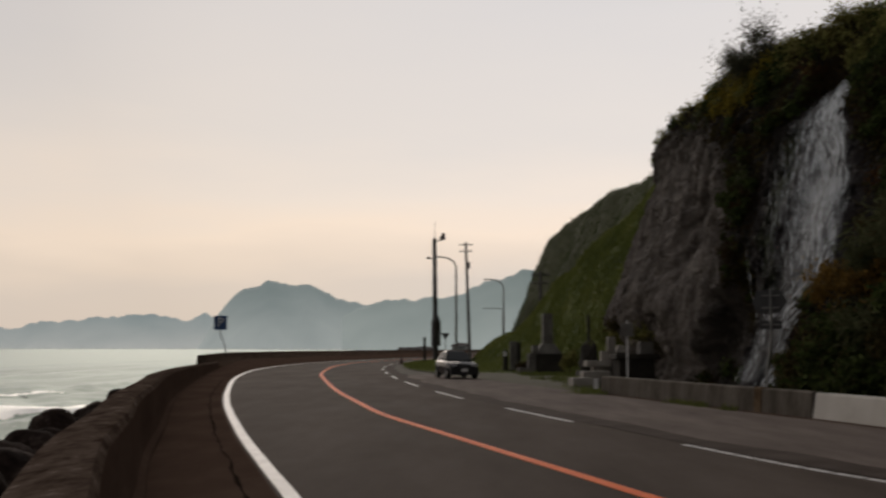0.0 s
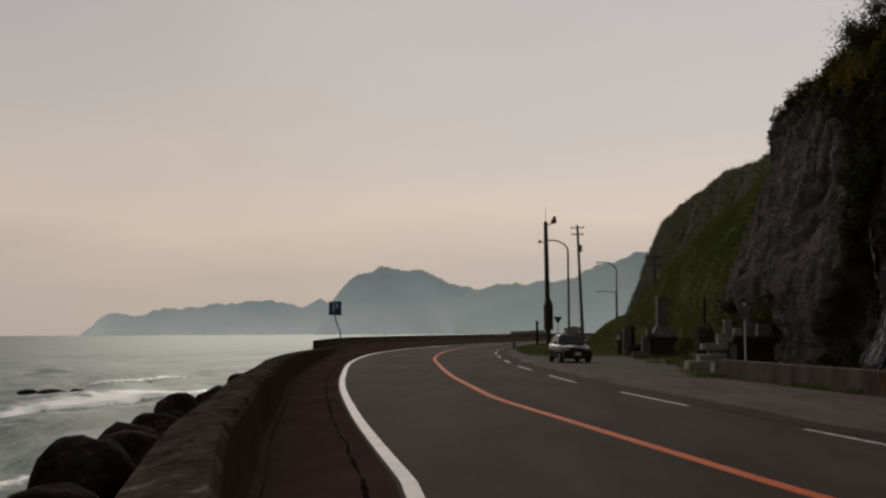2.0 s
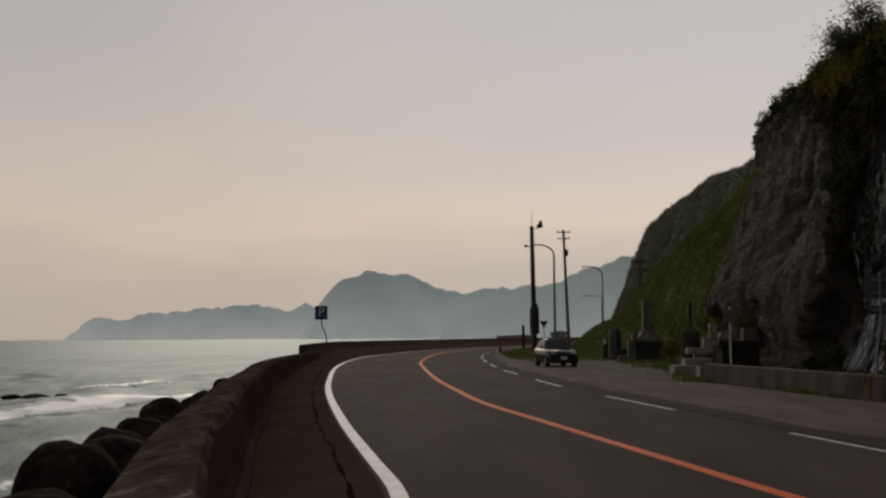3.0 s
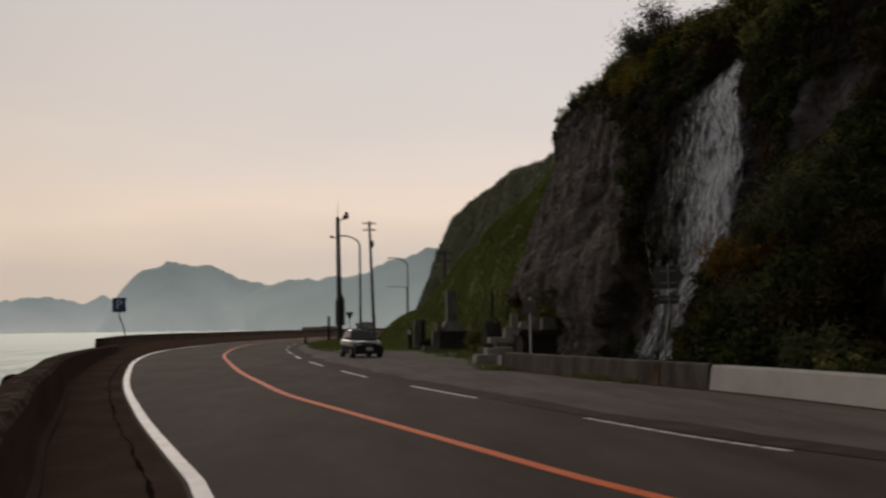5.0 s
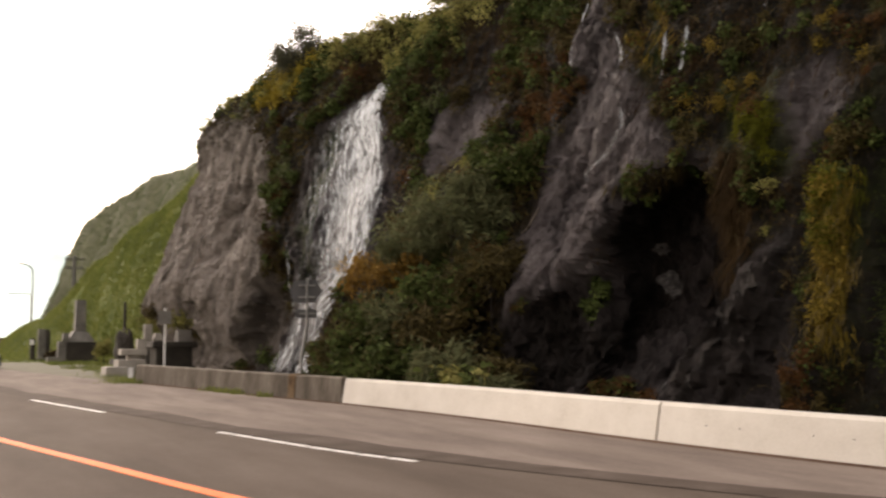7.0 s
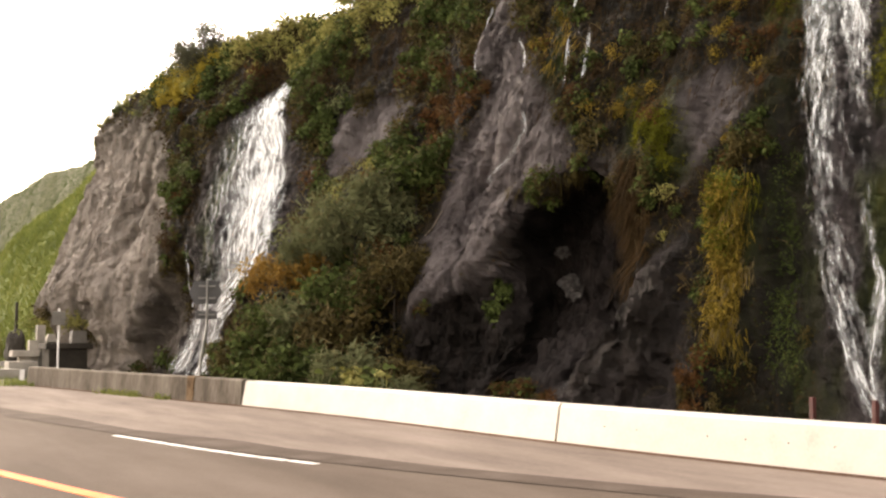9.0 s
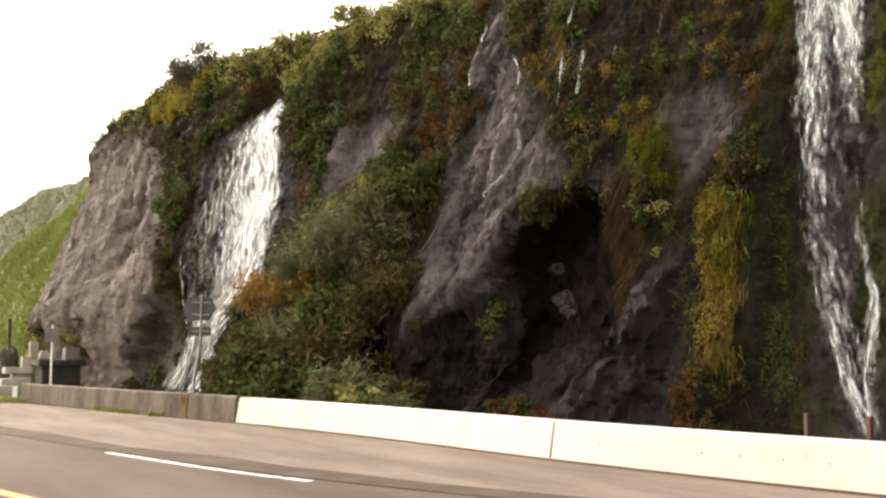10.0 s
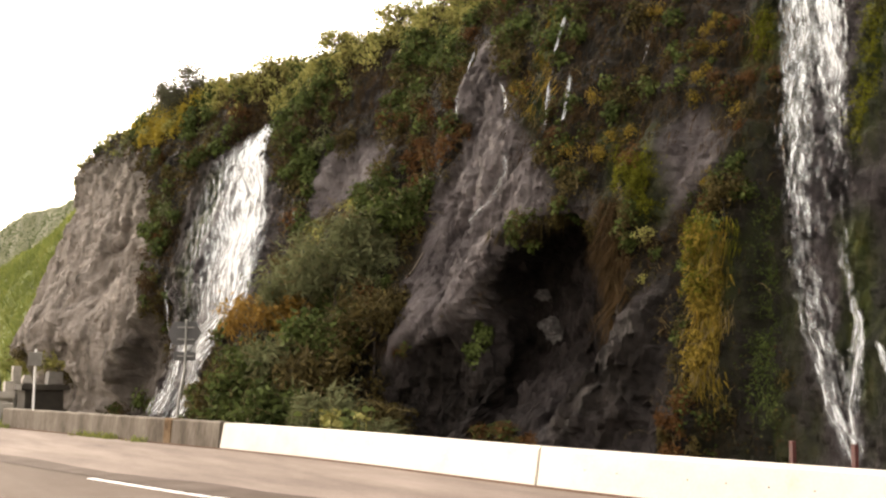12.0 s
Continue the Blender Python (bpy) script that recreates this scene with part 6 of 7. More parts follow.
def add_waves():
    """One sheet of sea: fine near the wall, coarse towards the horizon, with swells and a line of breakers."""
    across = np.concatenate([np.arange(-3, 60, 0.45), np.arange(60, 110, 1.2), np.geomspace(110, 4600, 70)])      # seaward of the coast
    ahead = np.concatenate([[-2000, -600, -200], np.arange(-60, 20, 4), np.arange(20, 170, 0.9), np.geomspace(170, 4700, 90)])
    X, Yy = np.meshgrid(across, ahead, indexing="ij")
    coast = np.interp(Yy, [-2000, -60, 0, 43, 68, 97, 125, 4700], [900, 27, 0, -10, -14.5, -19, -23, -23])
    fade = np.exp(-np.maximum(0, np.hypot(X, Yy) - 200) / 300)
    phase = X * 0.26 + 1.6 * vfbm(X * 0.03, Yy * 0.02, 0 * X, 3, 60)
    swell = np.sin(phase) ** 3 * 0.75 + 0.22 * vfbm(X * 0.35, Yy * 0.12, 0 * X, 4, 61)
    wob = 1.3 * vfbm(Yy * 0.11, X * 0.05, 0 * X, 4, 64)
    crest = np.interp(Yy, [0, 40, 71, 88, 98, 106, 118, 140], [-44, -41, -38.2, -37, -35.8, -31.5, -28, -26]) + wob      # where the main breaker stands
    u = crest - (coast - X)                                                                                            # metres seaward of its front
    main = np.clip((u + 0.5) / 0.5, 0, 1) * np.exp(-np.maximum(u - 1.2, 0) / 2.0) * np.clip(0.95 + 0.5 * vfbm(Yy * 0.09, 0 * X, 0 * X, 3, 65), 0, 1)
    u2 = np.interp(Yy, [90, 117, 127, 150], [-52, -46.5, -46, -46]) + wob - (coast - X)
    far_line = np.clip((u2 + 0.5) / 0.5, 0, 1) * np.exp(-np.maximum(u2, 0) / 1.1) * np.clip(1.6 * vfbm(Yy * 0.06, 0 * X, 0 * X, 2, 69) + 0.9 * np.exp(-((Yy - 122) / 9) ** 2), 0, 1)
    u3 = -21.5 + 1.5 * wob - (coast - X)
    near_line = np.clip((u3 + 0.4) / 0.4, 0, 1) * np.exp(-np.maximum(u3 - 0.3, 0) / 0.9) * np.exp(-((Yy - 40) / 9) ** 2)
    surf = 0.5 * np.exp(-np.maximum(X - 2, 0) / 2.5) * np.clip(0.6 + 1.2 * vfbm(X * 0.2, Yy * 0.12, 0 * X, 4, 70), 0, 1)
    lacy = 0.34 * np.clip(0.25 + vfbm(X * 0.22, Yy * 0.07, 0 * X, 4, 71), 0, 1) * np.exp(-np.maximum(-u - 1, 0) / 12) * (u < 0)
    foam = np.clip(2.0 * main + 1.1 * far_line + 1.1 * near_line + surf + lacy, 0, 1.5) * fade
    Z = SEA_Z + fade * (swell * 0.8 + 0.4 * main + 0.25 * far_line + 0.3 * near_line)
    v = np.stack([coast - X, Yy, Z], -1)
    # close the sheet to the right behind the headland, under the land
    k = len(ahead)
    faces = [(i * k + j, i * k + j + 1, (i + 1) * k + j + 1, (i + 1) * k + j) for i in range(len(across) - 1) for j in range(k - 1)]
    verts = v.reshape(-1, 3).tolist()
    base = len(verts)
    verts += [(-30, 430, SEA_Z - 0.05), (4600, 430, SEA_Z - 0.05), (4600, 4700, SEA_Z - 0.05), (-30, 4700, SEA_Z - 0.05)]
    faces.append((base, base + 1, base + 2, base + 3))
    ob = data_mesh("water", verts, faces, M["sea"], smooth=True)
    ob.data.attributes.new("foam", "FLOAT", "POINT").data.foreach_set("value", np.concatenate([foam.ravel(), np.zeros(4)]))
    tagged(ob, "grey-green evening sea with breaking white surf", "sea", kind="structure")


add_waves()


# ---- wave breakers below the seawall ----
def tetrapod_mesh():
    bm = bmesh.new()
    ways = [Vector((0, 0, 1))] + [Vector((math.cos(a) * 0.943, math.sin(a) * 0.943, -0.333)) for a in (0.3, 2.394, 4.489)]
    for w in ways:
        q = w.to_track_quat("Z", "Y").to_matrix().to_4x4()
        rings = [(0.0, 0.47), (0.4, 0.44), (0.66, 0.40), (0.8, 0.36), (0.9, 0.295), (0.97, 0.2), (1.0, 0.08)]
        prev = None
        for h, r in rings:
            row = [bm.verts.new(q @ Vector((math.cos(a) * r, math.sin(a) * r, h))) for a in np.linspace(0, 2 * math.pi, 21)[:-1]]
            if prev:
                for i in range(20):
                    bm.faces.new((prev[i], prev[(i + 1) % 20], row[(i + 1) % 20], row[i]))
            prev = row
        bm.faces.new(prev)
    for v in bm.verts:
        v.co *= 0.94 + 0.05 * fbm(v.co.x * 2.2, v.co.y * 2.2, v.co.z * 2.2, 4, 6) + 0.02 * fbm(v.co.x * 9, v.co.y * 9, v.co.z * 9, 2, 3)
    me = bpy.data.meshes.new("tetrapod")
    bm.to_mesh(me)
    bm.free()
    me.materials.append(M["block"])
    me.polygons.foreach_set("use_smooth", [True] * len(me.polygons))
    return me


def add_tetrapods():
    rng = random.Random(4)
    me = tetrapod_mesh()
    rows = [(y, 1.22 + 0.08 * rng.uniform(-1, 1), -0.36 + 0.1 * rng.uniform(-1, 1)) for y in (5.2, 6.7, 8.3, 9.7, 11.3, 12.9, 14.6, 16.2)]
    rows[1:3] = [(6.75, 0.97, -0.36), (8.25, 1.08, -0.2)]
    rows += [(20.6, 1.3, -0.45)] + [(y, 1.5 + rng.uniform(-0.2, 0.3), -0.9 + 0.15 * rng.uniform(-1, 1)) for y in np.arange(22.5, 60, 1.9)]
    rows += [(y, 2.9 + rng.uniform(-0.3, 0.3), -1.5 + 0.2 * rng.uniform(-1, 1)) for y in np.arange(3.5, 60, 1.75)]
    rows += [(y, 4.4 + rng.uniform(-0.3, 0.3), -2.6 + 0.25 * rng.uniform(-1, 1)) for y in np.arange(3, 60, 1.9)]
    rows += [(y, 5.9 + rng.uniform(-0.3, 0.3), -3.6 + 0.25 * rng.uniform(-1, 1)) for y in np.arange(6, 60, 2.0)]
    for y, out, z in rows:
        i = int(np.argmin(np.abs(SHORE[:, 1] - y)))
        p, r = SHORE[i], rights(SHORE)[i]
        ob = new("tetrapod", me)
        ob.matrix_basis = pose(p[0] - r[0] * out, y - r[1] * out, z, rng.uniform(-24, 24), rng.uniform(-24, 24), rng.uniform(0, 360))
        s = rng.uniform(0.93, 1.07)
        ob.scale = (s, s, s)
        tagged(ob, "dark wet concrete tetrapod with rounded legs, heaped below the seawall", "tetrapod", "tetrapods below the seawall")


add_tetrapods()


def add_sea_rocks():
    rng = random.Random(8)
    for x, y, s in ((-50.9, 103, 1.1), (-48.6, 103, 1.5), (-46.4, 104.2, 0.7), (-45.8, 121, 0.8)):
        bm = bmesh.new()
        bmesh.ops.create_icosphere(bm, subdivisions=3, radius=1)
        for v in bm.verts:
            v.co *= 1 + 0.3 * fbm(v.co.x * 1.3 + x, v.co.y * 1.3, v.co.z * 1.3, 4, 2)
            v.co = Vector((v.co.x * s, v.co.y * s * 0.8, v.co.z * 0.34))
        ob = finish(bm, "sea_rock", M["block"], None, True)
        ob.matrix_basis = pose(x, y, SEA_Z + 0.1, 0, 0, rng.uniform(0, 360))
        tagged(ob, "dark low rock awash in the surf", "rock", "rocks in the surf")


add_sea_rocks()

# ---- signs and posts ----
M["sign_blue"] = material("blue_sign_sheet", [(0.012, 0.05, 0.16), (0.018, 0.07, 0.21)], 3, 30, 0.45, 0.05)
M["sign_white"] = material("white_sign_sheet", [(0.6, 0.6, 0.59), (0.8, 0.8, 0.79)], 3, 30, 0.5, 0.05)
M["sign_back"] = material("grey_sign_back", [(0.035, 0.035, 0.037), (0.06, 0.06, 0.062)], 3, 30, 0.5, 0.05)
M["red_paint"] = material("faded_red_paint", [(0.03, 0.006, 0.005), (0.07, 0.01, 0.007)], 6, 40, 0.6, 0.2)
M["granite"] = material("pale_granite", [(0.078, 0.0722, 0.06424), (0.1482, 0.1398, 0.1256), (0.2184, 0.2052, 0.1862)], 1.5, 60, 0.8, 0.25)
M["pale_concrete"] = material("pale_weathered_concrete", [(0.17, 0.1535, 0.132), (0.306, 0.2822, 0.248), (0.391, 0.3652, 0.328)], 1.8, 40, 0.85, 0.3)
M["dark_stone"] = material("dark_mossy_stone", [(0.013, 0.0108, 0.0087), (0.0325, 0.027, 0.02088), (0.052, 0.045, 0.0348)], 1.5, 25, 0.85, 0.5)


def letter(name, text, size, at, mat, parent, facing):
    c = bpy.data.curves.new(name, "FONT")
    c.body, c.size, c.extrude, c.align_x, c.align_y = text, size, 0.004, "CENTER", "CENTER"
    tmp = bpy.data.objects.new(name, c)
    me = bpy.data.meshes.new_from_object(tmp)
    bpy.data.objects.remove(tmp)
    me.materials.append(mat)
    ob = new(name, me)
    ob.parent = parent
    ob.matrix_basis = Matrix.Translation(at) @ facing
    return ob


def parking_sign():
    t = thing("parking_sign", (-15.75, 80.4, 0.9), -11.4, "blue square parking sign on a bent post by the seawall", "road sign")
    bm = bmesh.new()
    prev = Vector((0.0, 0.05, 0))
    for x, z in ((-0.04, 0.5), (-0.16, 0.95), (-0.36, 1.35), (-0.44, 1.7), (-0.44, 2.95)):
        tube(bm, prev, (x, 0.05, z), 0.045, 0.045, 8)
        prev = Vector((x, 0.05, z))
    part("post", bm, M["dark_metal"], t)
    bm = bmesh.new()
    box(bm, (-0.94, -0.01, 1.9), (0.06, 0.02, 2.92), 0.008)
    plate = part("plate", bm, M["sign_blue"], t, "blue sign plate")
    up = Euler((math.pi / 2, 0, 0)).to_matrix().to_4x4()
    letter("letter", "P", 0.95, (-0.44, -0.016, 2.42), M["sign_white"], plate, up)


parking_sign()


def sign_backs():
    """Two signs seen from behind, on one post behind the low wall."""
    t = thing("direction_sign", (7.79, 26.27, 0), -16, "back of a dark grey arrow-shaped sign on a steel post", "road sign")
    bm = bmesh.new()
    tube(bm, (-0.17, 0, -0.2), (-0.12, 0, 1.0), 0.03, 0.03, 8)
    tube(bm, (-0.12, 0, 1.0), (0, 0, 1.75), 0.03, 0.03, 8)
    tube(bm, (0, 0, 1.75), (0, 0, 2.92), 0.03, 0.03, 8)
    part("post", bm, M["grey_metal"], t)
    bm = bmesh.new()
    pts = [(-0.31, 2.31), (0.18, 2.31), (0.38, 2.6), (0.22, 2.87), (-0.31, 2.87), (-0.43, 2.6)]
    front = [bm.verts.new((x, 0.04, z)) for x, z in pts]
    back = [bm.verts.new((x, 0.06, z)) for x, z in pts]
    bm.faces.new(front)
    bm.faces.new(back[::-1])
    for i in range(6):
        bm.faces.new((front[i], front[i - 1], back[i - 1], back[i]))
    part("arrow_plate", bm, M["sign_back"], t)
    bm = bmesh.new()
    box(bm, (-0.28, 0.04, 1.94), (0.25, 0.06, 2.15), 0.006)
    part("lower_plate", bm, M["sign_back"], t)
    for z in (2.05, 2.45, 2.74):
        bm = bmesh.new()
        box(bm, (-0.2, -0.012, z - 0.018), (0.2, 0.04, z + 0.018), 0.004)
        part("bracket", bm, M["grey_metal"], t)


sign_backs()


def small_sign():
    t = thing("notice_sign", (6.2, 37.3, 0), -9, "small white sign box on a thin white post", "sign")
    bm = bmesh.new()
    tube(bm, (0, 0, -0.2), (0, 0, 2.42), 0.035, 0.035, 10)
    part("post", bm, M["sign_white"], t)
    bm = bmesh.new()
    box(bm, (-0.22, -0.07, 1.88), (0.2, 0.05, 2.32), 0.02)
    part("plate", bm, M["granite"], t, "weathered white plate")


small_sign()


def post_and_round_sign():
    t = thing("marker_post", (-1.85, 112, 0), 0, "dark wooden marker post in the grass", "post")
    bm = bmesh.new()
    box(bm, (-0.13, -0.13, -0.2), (0.13, 0.13, 2.5), 0.03)
    part("post", bm, M["bark"], t)
    bm = bmesh.new()
    box(bm, (-0.15, -0.15, 2.5), (0.15, 0.15, 2.58), 0.02)
    part("cap", bm, M["dark_metal"], t)
    t = thing("stop_sign", (0.27, 128, 0), 0, "small inverted triangle road sign seen against the light", "road sign")
    bm = bmesh.new()
    tube(bm, (0, 0, -0.2), (0, 0, 3.1), 0.04, 0.04, 8)
    part("post", bm, M["dark_metal"], t)
    bm = bmesh.new()
    tri = [[bm.verts.new((x, y, z)) for x, z in ((-0.48, 3.2), (0.48, 3.2), (0.06, 2.45), (-0.06, 2.45))] for y in (-0.06, -0.04)]
    bm.faces.new(tri[0][::-1])
    bm.faces.new(tri[1])
    for i in range(4):
        bm.faces.new((tri[0][i], tri[0][i - 1], tri[1][i - 1], tri[1][i]))
    part("plate", bm, M["sign_back"], t)
    t = thing("marker_cone", (-3.9, 104, 0), 0, "small faded red marker at the road edge", "marker")
    bm = bmesh.new()
    tube(bm, (0, 0, 0), (0, 0, 0.7), 0.16, 0.04, 12)
    part("cone", bm, M["red_paint"], t)
    bm = bmesh.new()
    box(bm, (-0.2, -0.2, 0.0), (0.2, 0.2, 0.04), 0.01)
    part("base", bm, M["red_paint"], t)


post_and_round_sign()


def reflector_and_stakes():
    t = thing("wall_reflector", (5.12, 36.25, 0.3), -8, "small white reflector fixed to the wall end", "reflector")
    bm = bmesh.new()
    box(bm, (-0.2, -0.3, -0.12), (-0.06, -0.2, 0.2), 0.01)
    part("reflector", bm, M["sign_white"], t)
    for y, out in ((9.7, 0.8), (8.9, 0.8)):
        x = float(np.interp(y, BARRIER[:, 1], BARRIER[:, 0])) + out
        t = thing("red_stake", (x, y, 0), 0, "weathered red painted stake behind the barrier", "stake", "red stakes behind the barrier")
        bm = bmesh.new()
        box(bm, (-0.03, -0.03, -0.2), (0.03, 0.03, 0.8), 0.008)
        part("stake", bm, M["red_paint"], t)


reflector_and_stakes()


# ---- memorial stones beside the lay-by ----
def block(bm, w, d, z0, z1, taper=0.0, x=0.0, y=0.0, bevel=0.02):
    """A dressed stone, narrower towards the top."""
    lo = [(-w / 2, -d / 2), (w / 2, -d / 2), (w / 2, d / 2), (-w / 2, d / 2)]
    a = [bm.verts.new((x + px, y + py, z0)) for px, py in lo]
    b = [bm.verts.new((x + px * (1 - taper), y + py * (1 - taper), z1)) for px, py in lo]
    fs = [bm.faces.new(a[::-1]), bm.faces.new(b)] + [bm.faces.new((a[i], a[(i + 1) % 4], b[(i + 1) % 4], b[i])) for i in range(4)]
    if bevel:
        bmesh.ops.bevel(bm, geom=list({e for f in fs for e in f.edges}), offset=bevel, segments=2, affect="EDGES")


def stones():
    t = thing("stone_monument", (6.1, 64.8, 0), 6, "tall pale granite monument on a dark stone pedestal", "monument")
    for nm, args, mt in (("pedestal", (1.75, 1.6, -0.1, 1.15, 0.05), "dark_stone"), ("plinth", (1.5, 1.3, 1.15, 1.75, 0.5), "granite"), ("shaft", (0.58, 0.55, 1.75, 3.5, 0.06), "granite")):
        bm = bmesh.new()
        block(bm, *args)
        part(nm, bm, M[mt], t)
    for x, w, h in ((-1.05, 0.45, 1.2), (-0.85, 0.35, 1.65), (-1.45, 0.8, 0.35)):
        bm = bmesh.new()
        block(bm, w, 0.5, -0.1, h, 0.08, x, -0.5)
        part("step_stone", bm, M["granite"], t)
    t = thing("dark_monument", (7.55, 57.4, 0), 8, "dark rough memorial boulder with a slender stele", "monument")
    bm = bmesh.new()
    bmesh.ops.create_icosphere(bm, subdivisions=4, radius=1)
    for v in bm.verts:
        v.co *= 1 + 0.28 * fbm(v.co.x * 1.2, v.co.y * 1.2, v.co.z * 1.2, 5, 12)
        v.co = Vector((v.co.x * 0.5, v.co.y * 0.5, 0.85 + v.co.z * 1.02))
    part("boulder", bm, M["dark_stone"], t)
    bm = bmesh.new()
    block(bm, 1.3, 1.1, -0.1, 0.35, 0.12)
    part("base", bm, M["dark_stone"], t)
    bm = bmesh.new()
    block(bm, 0.15, 0.14, 1.7, 3.2, 0.15)
    part("stele", bm, M["dark_stone"], t)
    for x, w, h, mt in ((3.85, 0.28, 1.35, "dark_stone"), (4.33, 0.42, 1.9, "granite"), (4.68, 0.24, 1.85, "dark_stone")):
        t = thing("gate_stone", (x, 68.5, 0), 4, "upright stone post beside the lay-by", "stone post", "stone posts by the lay-by")
        bm = bmesh.new()
        block(bm, w, 0.4, -0.1, h, 0.06)
        part("stone", bm, M[mt], t)
        bm = bmesh.new()
        block(bm, w + 0.12, 0.55, -0.1, 0.15, 0.02)
        part("foot", bm, M["dark_stone"], t)
        if w == 0.28:
            bm = bmesh.new()
            block(bm, 0.2, 0.06, 0.98, 1.28, 0.1, -0.05, -0.23, 0.01)
            part("plate", bm, M["sign_white"], t, "small white plate")
    t = thing("stone_steps", (5.7, 43.3, 0), 4, "pale concrete steps and low bench of the memorial", "steps")
    for nm, w, d, z0, z1, x, y in (("step", 0.85, 1.0, -0.05, 0.36, -0.45, -0.7), ("step", 1.05, 0.8, -0.05, 0.6, 0.2, -0.1), ("bench", 0.98, 0.6, 0.76, 1.0, 0.46, 0.7), ("bench_foot", 0.5, 0.4, -0.05, 0.76, 0.5, 0.75), ("end_post", 0.34, 0.34, -0.05, 1.38, 0.82, 0.95)):
        bm = bmesh.new()
        block(bm, w, d, z0, z1, 0.02, x, y)
        part(nm, bm, M["pale_concrete"], t)
    t = thing("small_stele", (6.95, 45.9, 0), 8, "narrow pale memorial stele", "memorial stone")
    bm = bmesh.new()
    block(bm, 0.55, 0.5, -0.1, 0.9, 0.05)
    part("base", bm, M["granite"], t)
    bm = bmesh.new()
    block(bm, 0.33, 0.26, 0.9, 1.97, 0.04)
    part("stone", bm, M["pale_concrete"], t)
    t = thing("stone_lantern", (7.4, 46.3, 0), 8, "small weathered stone lantern", "lantern")
    for nm, args in (("foot", (0.3, 0.3, -0.1, 0.95, 0.1)), ("light_box", (0.34, 0.32, 0.95, 1.3, 0.0)), ("roof", (0.52, 0.5, 1.3, 1.62, 0.6))):
        bm = bmesh.new()
        block(bm, *args)
        part(nm, bm, M["pale_concrete" if nm == "roof" else "granite"], t)
    t = thing("grave_platform", (7.75, 45.1, 0), 9, "dark stone grave platform with a grey slab on top", "grave")
    for nm, args, mt in (("base", (1.7, 1.1, -0.1, 0.3, 0.02), "dark_stone"), ("body", (1.5, 0.9, 0.3, 1.05, 0.03), "dark_stone"), ("slab", (1.85, 1.15, 1.05, 1.26, 0.03), "dark_stone"), ("headstone", (0.6, 0.4, 1.26, 1.75, 0.08, 0.5), "granite")):
        bm = bmesh.new()
        block(bm, *args)
        part(nm, bm, M[mt], t)


stones()

# ---- parked car ----
M["car_paint"] = material("dark_grey_car_paint", [(0.0077, 0.0077, 0.0084), (0.0112, 0.0112, 0.0119)], 2, 80, 0.2, 0.0, spec=0.16)
M["car_dark"] = material("dark_plastic", [(0.012, 0.012, 0.013), (0.02, 0.02, 0.021)], 8, 60, 0.6, 0.1)
M["tyre"] = material("rubber_tyre", [(0.012, 0.012, 0.012), (0.022, 0.021, 0.02)], 8, 60, 0.85, 0.2)


def glass(name, colour, rough=0.05):
    m = bpy.data.materials.new(name)
    m.use_nodes = True
    b = m.node_tree.nodes["Principled BSDF"]
    b.inputs["Base Color"].default_value = (*colour, 1)
    b.inputs["Roughness"].default_value = rough
    b.inputs["Specular IOR Level"].default_value = 0.12
    return m


M["car_glass"] = glass("tinted_car_glass", (0.015, 0.018, 0.02))
M["headlight"] = glass("headlight_glass", (0.5, 0.5, 0.5), 0.15)


